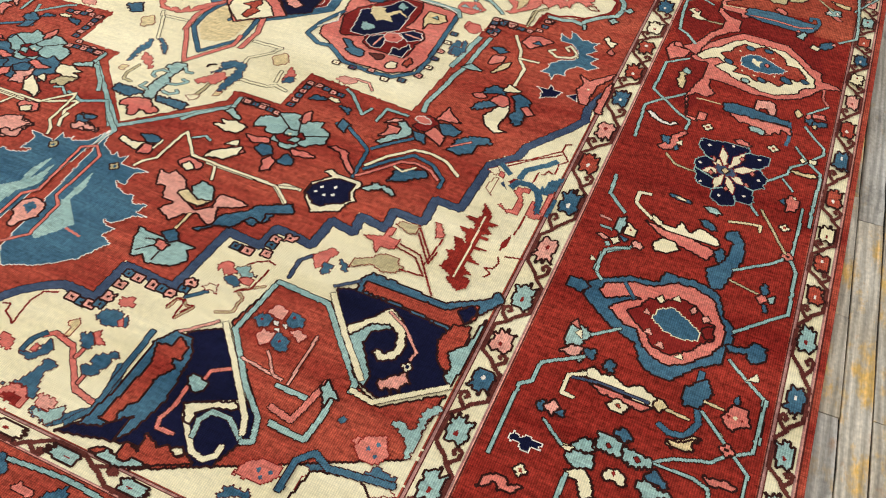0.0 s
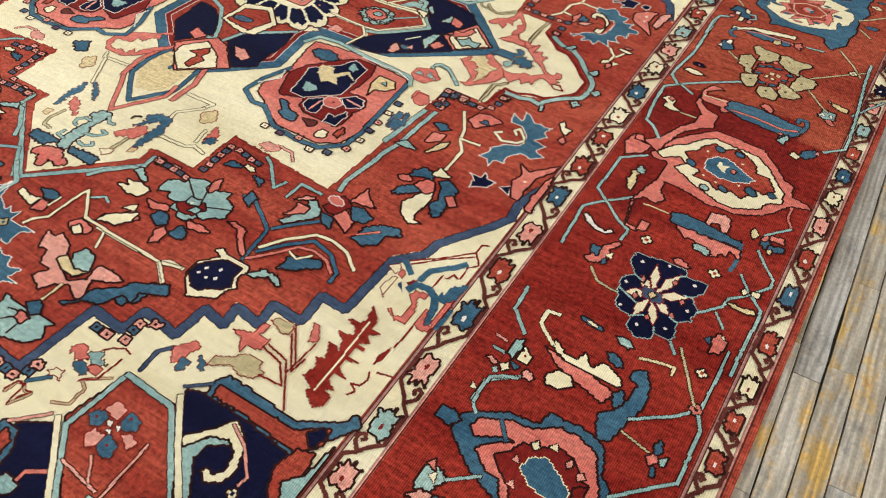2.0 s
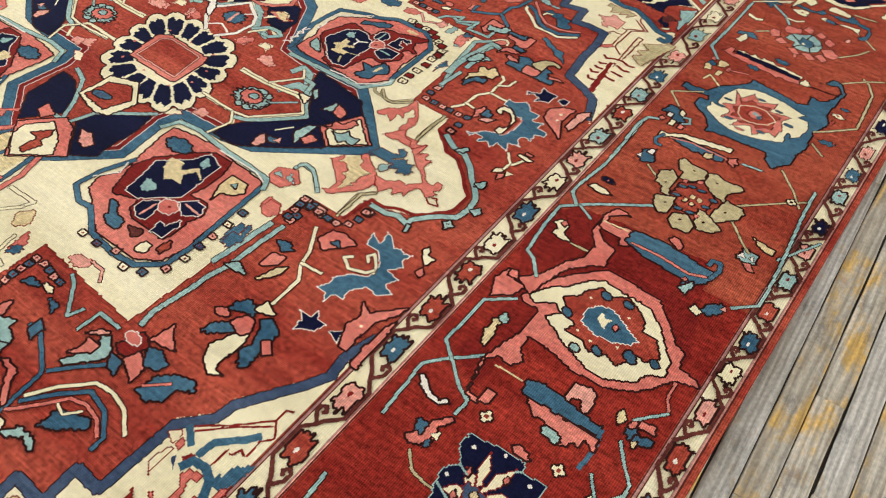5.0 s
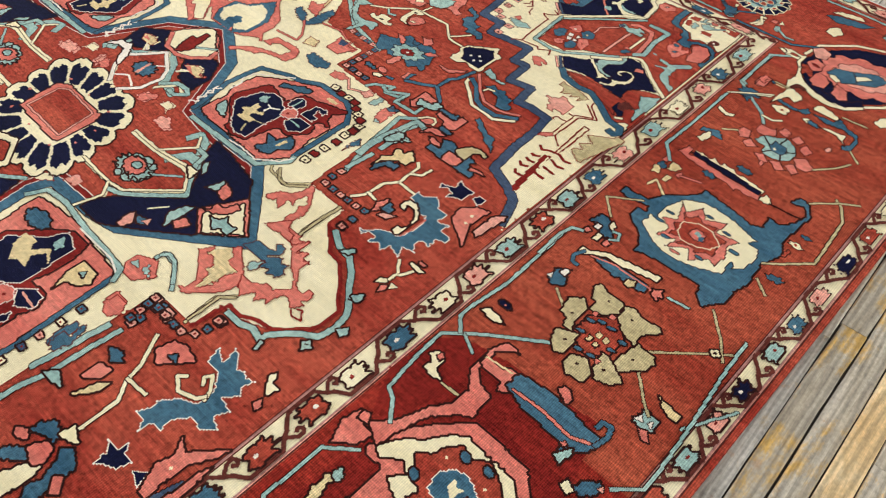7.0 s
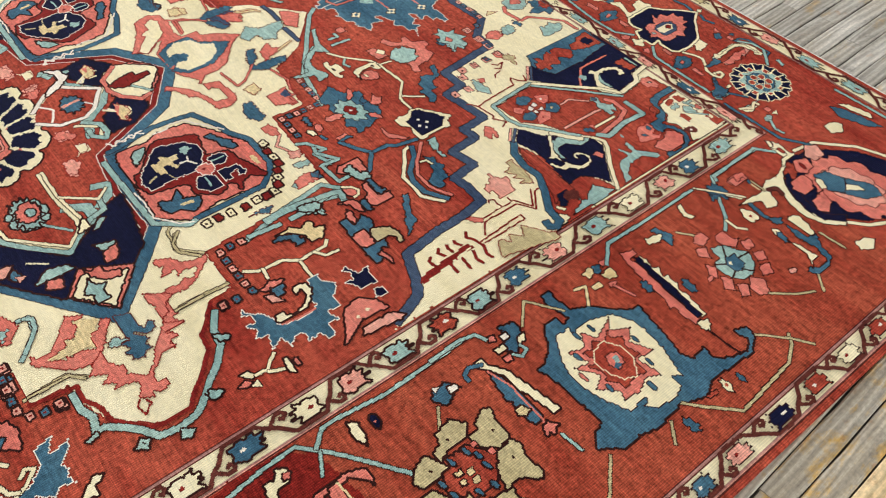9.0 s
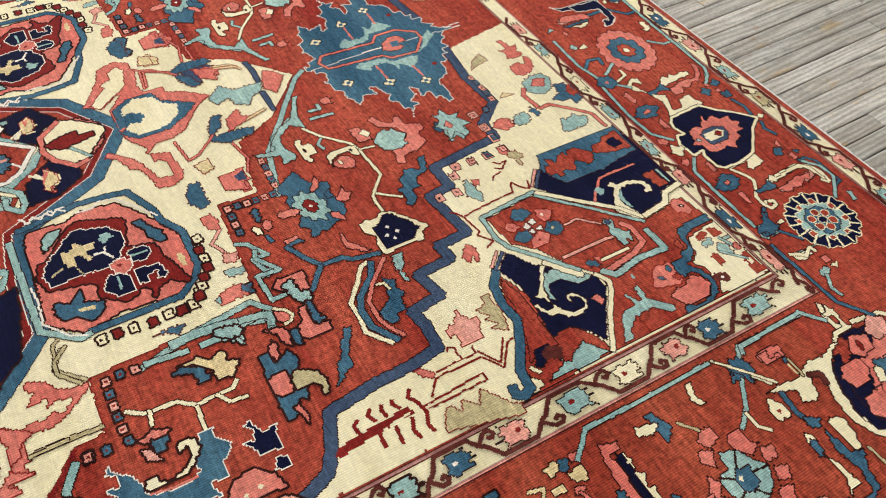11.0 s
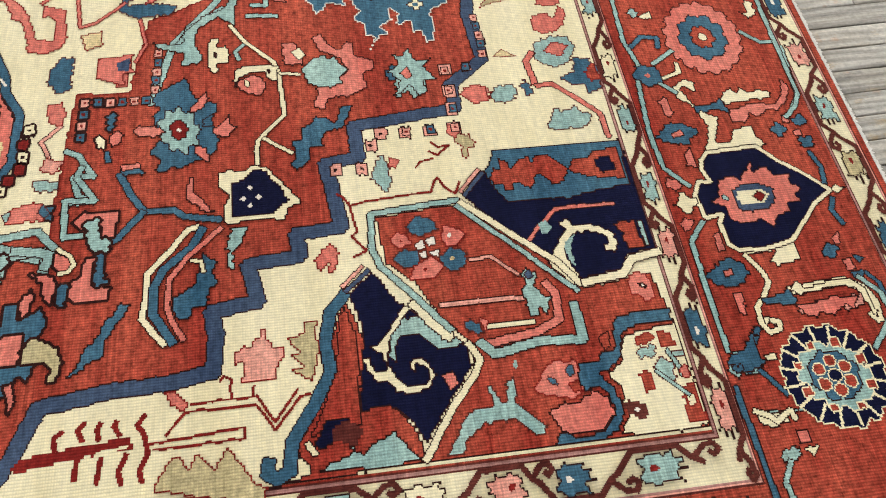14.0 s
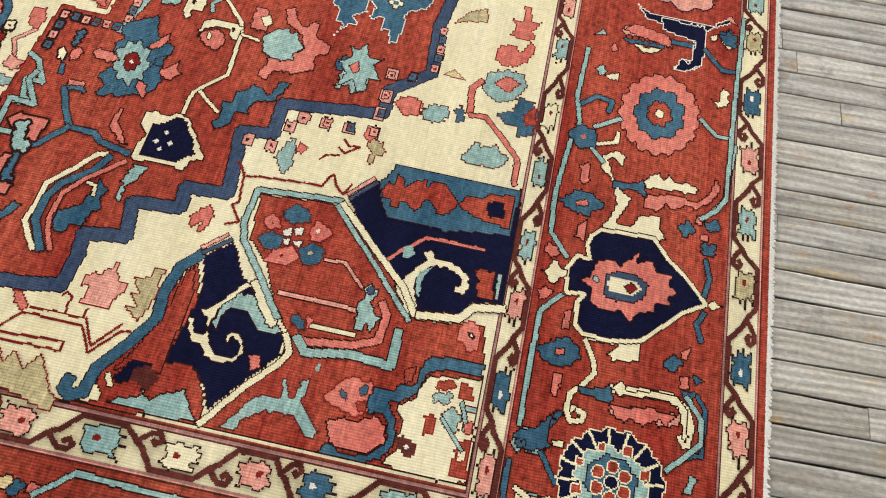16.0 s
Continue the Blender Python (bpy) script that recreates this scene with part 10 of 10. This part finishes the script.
Figure("dark_leaf", field).poly("g", "d", 1155, -1341, 1110, -1315, 1117, -1300, 1081, -1282, 1091, -1247, 1074, -1225, 1097, -1219, 1077, -1176, 1101, -1176, 1115, -1190, 1101, -1159, 1073, -1137, 1115, -1131, 1105, -1108, 1066, -1093, 1105, -1090, 1112, -1078, 1102, -1029, 1133, -1057, 1143, -1092, 1174, -1088, 1143, -1111, 1160, -1128, 1139, -1143, 1169, -1150, 1139, -1155, 1138, -1184, 1175, -1186, 1135, -1198, 1144, -1225, 1177, -1240, 1137, -1241, 1144, -1264, 1169, -1278, 1150, -1287, 1175, -1295, 1171, -1324).line("c", "", 4, 1130, -1301, 1128, -1203, 1123, -1077).done()
Figure("medallion_pod", medallion).poly("s", "k", 290, -491, 321, -446, 315, -394, 294, -283, 291, -224, 372, -210, 460, -205, 552, -219, 659, -225, 685, -262, 686, -374, 682, -454, 684, -538, 664, -595, 611, -628, 545, -628, 460, -630, 409, -604, 354, -566, 302, -537).line("b", "k", 14, 314, -387, 276, -473, 265, -551, 325, -587, 369, -581, 449, -638, 548, -650, 625, -642, 686, -590, 693, -508, 683, -370, 677, -247).line("t", "k", 14, 260, -247, 285, -196, 361, -187, 486, -201, 589, -206, 667, -212, 686, -247).line("w", "", 5, 275, -502, 321, -446, 307, -407).line("w", "", 5, 474, -210, 622, -210, 666, -227).poly("d", "k", 362, -506, 325, -408, 348, -348, 428, -259, 476, -223, 541, -227, 556, -280, 557, -336, 544, -386, 609, -378, 634, -415, 618, -456, 621, -511, 614, -543, 546, -541, 493, -542, 454, -519, 448, -483, 378, -511).poly("n", "w", 388, -483, 372, -394, 362, -352, 436, -290, 466, -235, 529, -258, 535, -408, 441, -485).poly("e", "", 439, -390, 398, -354, 388, -315, 432, -308, 450, -337, 483, -298, 530, -331, 489, -315, 467, -346, 492, -372, 457, -377).poly("t", "", 412, -452, 401, -413, 440, -415, 456, -426, 439, -452).poly("t", "", 468, -284, 472, -253, 502, -273, 494, -293).poly("n", "w", 462, -513, 457, -481, 499, -446, 520, -477, 526, -521, 498, -534).poly("n", "w", 541, -422, 575, -388, 612, -389, 629, -425, 588, -455).poly("n", "w", 564, -543, 555, -501, 581, -503, 598, -458, 614, -485, 611, -540).poly("s", "w", 499, -459, 502, -435, 540, -422, 565, -443, 563, -474, 525, -482).cross("d", "k", 7, 537, -451).line("p", "", 7, 494, -518, 499, -466).line("p", "", 7, 564, -418, 623, -423).poly("b", "k", 420, -579, 427, -565, 383, -529, 412, -523, 444, -552, 488, -559, 489, -592, 451, -595).petals("b", "k", 8, 0.3, 365, -269, 408, -252, 333, -246).poly("e", "k", 575, -304, 578, -261, 639, -261, 659, -291, 638, -319, 608, -328, 603, -365).poly("t", "k", 602, -291, 613, -271, 631, -297).poly("m", "k", 501, -562, 553, -549, 557, -573, 540, -586).poly("c", "k", 579, -606, 582, -569, 608, -570, 619, -595, 596, -612).poly("r", "k", 625, -572, 635, -523, 652, -552, 648, -579).done()
Figure("check_square", medallion).cross("c", "d", 15, 432, -652).done()
Figure("check_square", medallion).cross("i", "d", 15, 490, -654).done()
Figure("check_square", medallion).cross("p", "d", 15, 550, -640).done()
Figure("check_square", medallion).cross("c", "d", 15, 608, -663).done()
Figure("check_square", medallion).cross("b", "d", 15, 660, -645).done()
Figure("check_square", medallion).cross("p", "d", 15, 699, -601).done()
Figure("check_square", medallion).cross("c", "d", 15, 710, -549).done()
Figure("check_square", medallion).cross("i", "d", 15, 707, -498).done()
Figure("check_square", medallion).cross("p", "d", 15, 708, -453).done()
Figure("check_square", medallion).cross("c", "d", 15, 708, -399).done()
Figure("check_square", medallion).cross("b", "d", 15, 708, -345).done()
Figure("leaf", medallion).poly("b", "k", 741, -450, 733, -407, 758, -404, 750, -363, 768, -365, 782, -420, 766, -456).done()
Figure("flower", medallion).poly("s", "k", 725, -296, 730, -260, 769, -260, 788, -289, 773, -313, 745, -314).done()
Figure("olive_flower", border).poly("r", "k", 1589, 429, 1589, 501, 1650, 542, 1696, 496, 1693, 434, 1647, 399).poly("o", "k", 1530, 461, 1519, 510, 1551, 535, 1575, 516, 1575, 466, 1592, 430, 1563, 428, 1551, 455).poly("o", "k", 1561, 547, 1543, 583, 1554, 602, 1580, 592, 1635, 587, 1639, 553, 1618, 523, 1578, 514, 1576, 543).poly("o", "k", 1642, 543, 1638, 583, 1662, 598, 1685, 584, 1741, 589, 1749, 576, 1716, 537, 1725, 499, 1678, 512).poly("o", "k", 1709, 425, 1717, 491, 1726, 514, 1773, 509, 1786, 495, 1781, 462, 1738, 415).poly("o", "k", 1707, 358, 1687, 380, 1676, 435, 1706, 431, 1750, 408, 1765, 397, 1743, 371).poly("o", "k", 1626, 345, 1626, 380, 1663, 398, 1698, 365, 1692, 329, 1650, 327).poly("o", "k", 1593, 354, 1570, 371, 1552, 415, 1577, 424, 1606, 439, 1614, 406, 1615, 378, 1611, 363).disc("b", "k", 1602, 490, 1612, 496, 1592, 494).disc("b", "k", 1624, 505, 1634, 512, 1615, 510).disc("b", "k", 1653, 505, 1663, 512, 1645, 510).disc("b", "k", 1602, 449, 1612, 456, 1593, 453).disc("b", "k", 1630, 403, 1640, 410, 1622, 407).disc("b", "k", 1663, 408, 1673, 415, 1654, 412).disc("b", "k", 1689, 454, 1699, 461, 1681, 458).disc("b", "k", 1695, 489, 1704, 496, 1686, 494).poly("e", "k", 1623, 436, 1623, 457, 1640, 455, 1638, 435).poly("e", "k", 1636, 462, 1636, 477, 1650, 475, 1650, 460).poly("e", "k", 1645, 433, 1646, 449, 1660, 447, 1658, 431).poly("e", "k", 1657, 460, 1658, 475, 1672, 473, 1671, 458).poly("s", "k", 1594, 506, 1593, 518, 1604, 519, 1605, 507).poly("s", "k", 1630, 529, 1630, 541, 1641, 541, 1641, 529).poly("s", "k", 1679, 398, 1678, 409, 1689, 410, 1689, 399).cross("k", "", 6, 1557, 475).cross("k", "", 6, 1600, 567).cross("k", "", 6, 1674, 560).cross("k", "", 6, 1741, 467).cross("k", "", 6, 1709, 396).cross("k", "", 6, 1654, 367).cross("k", "", 6, 1592, 402).done()
Figure("coral_branch", medallion).poly("s", "d", -122, 540, -221, 600, -281, 621, -299, 671, -275, 708, -217, 715, -154, 700, -119, 711, -120, 763, -92, 764, -70, 810, -19, 871, 12, 826, 95, 759, 115, 717, 116, 671, 145, 644, 163, 693, 248, 703, 274, 696, 295, 661, 284, 623, 253, 621, 197, 606, 179, 580, 132, 567, 109, 535, 88, 549, 148, 603, 194, 624, 251, 640, 252, 674, 198, 675, 179, 658, 186, 646, 148, 647, 138, 634, 123, 646, 54, 603, -74, 599, -137, 646, -131, 629, -92, 585).poly("c", "d", -120, 557, -186, 613, -200, 605, -221, 641, -249, 640, -273, 674, -244, 689, -173, 671, -155, 658, -133, 626, -94, 581).poly("b", "k", -71, 602, -107, 650, -109, 725, -63, 741, -6, 825, 36, 785, 74, 728, 77, 637, 32, 596, 17, 621, -34, 608).poly("c", "", -70, 629, -100, 674, -85, 723, -46, 741, -22, 776, 22, 764, 55, 720, 61, 644, 23, 618, 2, 636, 0, 669, -28, 678, -41, 647, -37, 627).poly("b", "", -25, 604, -41, 647, -17, 681, 10, 664, -1, 638, 20, 601).done()
Figure("scroll_leaf", medallion).poly("b", "k", -420, 715, -400, 745, -347, 721, -332, 743, -307, 722, -332, 685, -377, 691).poly("e", "d", -275, 741, -292, 773, -257, 796, -226, 786, -233, 746).done()
Figure("twig", medallion).line("s", "d", 5, -244, 703, -212, 736, -168, 816).line("s", "d", 5, -212, 736, -137, 724).line("s", "d", 5, -296, 884, -197, 884).done()
Figure("animal_motif", medallion).poly("i", "k", -189, 826, -195, 873, -148, 929, -159, 955, -135, 892, -138, 874, -81, 874, -111, 831).poly("s", "d", -145, 877, -91, 929, -129, 929, -156, 903).line("e", "d", 6, -141, 925, -130, 970, -96, 992).poly("t", "k", 0, 861, -50, 907, -12, 936, -8, 1024, 35, 1004, 42, 975, 75, 957, 57, 917, 21, 917, 34, 871).line("i", "k", 14, -119, 1015, -76, 1021, -13, 1016).poly("s", "d", -61, 1044, -41, 1073, -7, 1095, 62, 1044, 24, 1016).line("i", "k", 14, 37, 1008, 126, 1006).done()
Figure("animal_motif", medallion).poly("b", "k", 74, 840, 76, 868, 124, 851, 158, 814, 159, 890, 171, 931, 195, 917, 204, 846, 176, 805, 130, 811).poly("s", "d", 104, 872, 74, 917, 109, 917, 127, 956, 148, 886, 163, 859).line("e", "d", 7, 132, 924, 112, 985).line("s", "d", 5, 152, 818, 209, 759, 219, 727, 132, 717).line("s", "d", 5, 208, 852, 283, 867, 332, 847).poly("e", "d", 245, 731, 234, 773, 277, 778, 291, 743).poly("s", "d", 317, 769, 307, 844, 345, 831, 363, 857, 361, 822, 396, 829, 371, 771).poly("i", "", 331, 811, 318, 837, 355, 834, 354, 812).poly("b", "k", 304, 696, 309, 724, 358, 720, 396, 721, 405, 699, 377, 674, 337, 678).done()
Figure("blossom", medallion, True).poly("e", "d", -139, 370, -160, 399, -120, 409, -86, 400, -83, 370).line("c", "", 6, -80, 340, -110, 376).poly("s", "", -141, 379, -144, 398, -112, 385).done()
Figure("blossom", medallion, True).poly("e", "d", 75, 386, 101, 412, 140, 416, 152, 391, 181, 391, 153, 371).line("c", "", 6, 87, 349, 114, 378).poly("s", "", 82, 386, 95, 398, 140, 374).done()
Figure("scroll_leaf", medallion, True).poly("w", "k", -205, 274, -179, 323, -131, 334, -94, 296, -66, 242, -92, 243, -132, 298, -162, 300).done()

# cotton fringe at both ends
for end, way in ((EDGE_FAR, 1), (EDGE_NEAR, -1)):
    rng, verts, faces = random.Random(5 + way), [], []
    x = -EDGE_X + 0.004
    while x < EDGE_X - 0.004:
        l, lean, w = rng.uniform(0.007, 0.015), rng.uniform(-0.003, 0.003), rng.uniform(0.0022, 0.0036)
        k = len(verts)
        for f, z, g in ((-0.1, 0.0070, 1.0), (0.35, 0.0060, 1.1), (0.75, 0.0030, 0.9), (1.0, 0.0022, 0.4)):
            cx, cy = x + lean * f * f, end + way * l * f
            verts += [(cx - w * g, cy, z), (cx, cy, z + w * 0.9 * g), (cx + w * g, cy, z)]
        for r in range(3):
            q = k + 3 * r
            faces += [(q, q + 1, q + 4, q + 3), (q + 1, q + 2, q + 5, q + 4)]
        x += rng.uniform(0.0016, 0.0032)
    tagged(mesh_object("fringe", verts, faces, COTTON, rug), "short white cotton fringe", kind="stuff")

# ---- floor boards ----
lines = [0.390 + 0.0659 * k for k in range(-115, 13)] + [1.181 + 0.0692 * k for k in range(1, 88)]
turn = Matrix.Rotation(FLOOR_TURN, 4, "Z")
rng, shapes, rest_v, rest_f, count = random.Random(11), {}, [], [], 0
for a, b in zip(lines, lines[1:]):
    y = -7.9 + rng.uniform(0, 0.5)
    while y < 7.6:
        l = rng.choice((0.45, 0.7, 0.95, 1.2, 1.5))
        if rng.random() < 0.12:
            l = 0.3
        pine = 2.2 < a < 2.25 and abs(y - 0.33) < 0.01
        if 2.2 < a < 2.25 and y < 0.32 < y + l:
            l = 0.33 - y
        l = 0.84 if pine else l
        near = (1.85 < a < 2.75 and y + l > -2.3 and y < 2.9) or (-0.9 < a <= 1.85 and y + l > 2.3 and y < 3.7)
        w = b - a - 0.0026
        mid = turn @ Vector(((a + b) / 2, y + l / 2, 0))
        if near and count < 300:
            key = (round(w, 4), l, rng.randrange(3))
            if key not in shapes:
                me = bpy.data.meshes.new("board")
                me.from_pydata(*(lambda s: (s[0], [], s[1]))(board_shape(w, l - 0.0016, random.Random(key[2]))))
                shapes[key] = {}
                for code, mat in (("g", BOARD_GREY), ("s", BOARD_STAINED), ("p", BOARD_PINE)):
                    shapes[key][code] = me.copy()
                    shapes[key][code].materials.append(mat)
            r = rng.random()
            code = "s" if a > 1.3 and y < 0.9 and r < 0.7 else "g"
            if pine:
                code = "p"
            ob = new("board", shapes[key][code])
            ob.parent = floor
            ob.matrix_local = Matrix.Translation((mid.x, mid.y, rng.uniform(-0.0012, 0.0))) @ turn @ Matrix.Rotation(math.pi * rng.randrange(2), 4, "Z")
            count += 1
        else:
            k = len(rest_v)
            v, f = board_shape(w, l - 0.0016, rng, 0.07 if abs(a) < 3.0 and abs(y) < 4.0 else 0.3)
            rest_v += [tuple(turn @ (Vector(p) + Vector(((a + b) / 2, y + l / 2, 0)))) for p in v]
            rest_f += [tuple(k + i for i in q) for q in f]
        y += l
tagged(mesh_object("far_boards", rest_v, rest_f, BOARD_GREY, floor), "worn grey strip boards", kind="stuff")
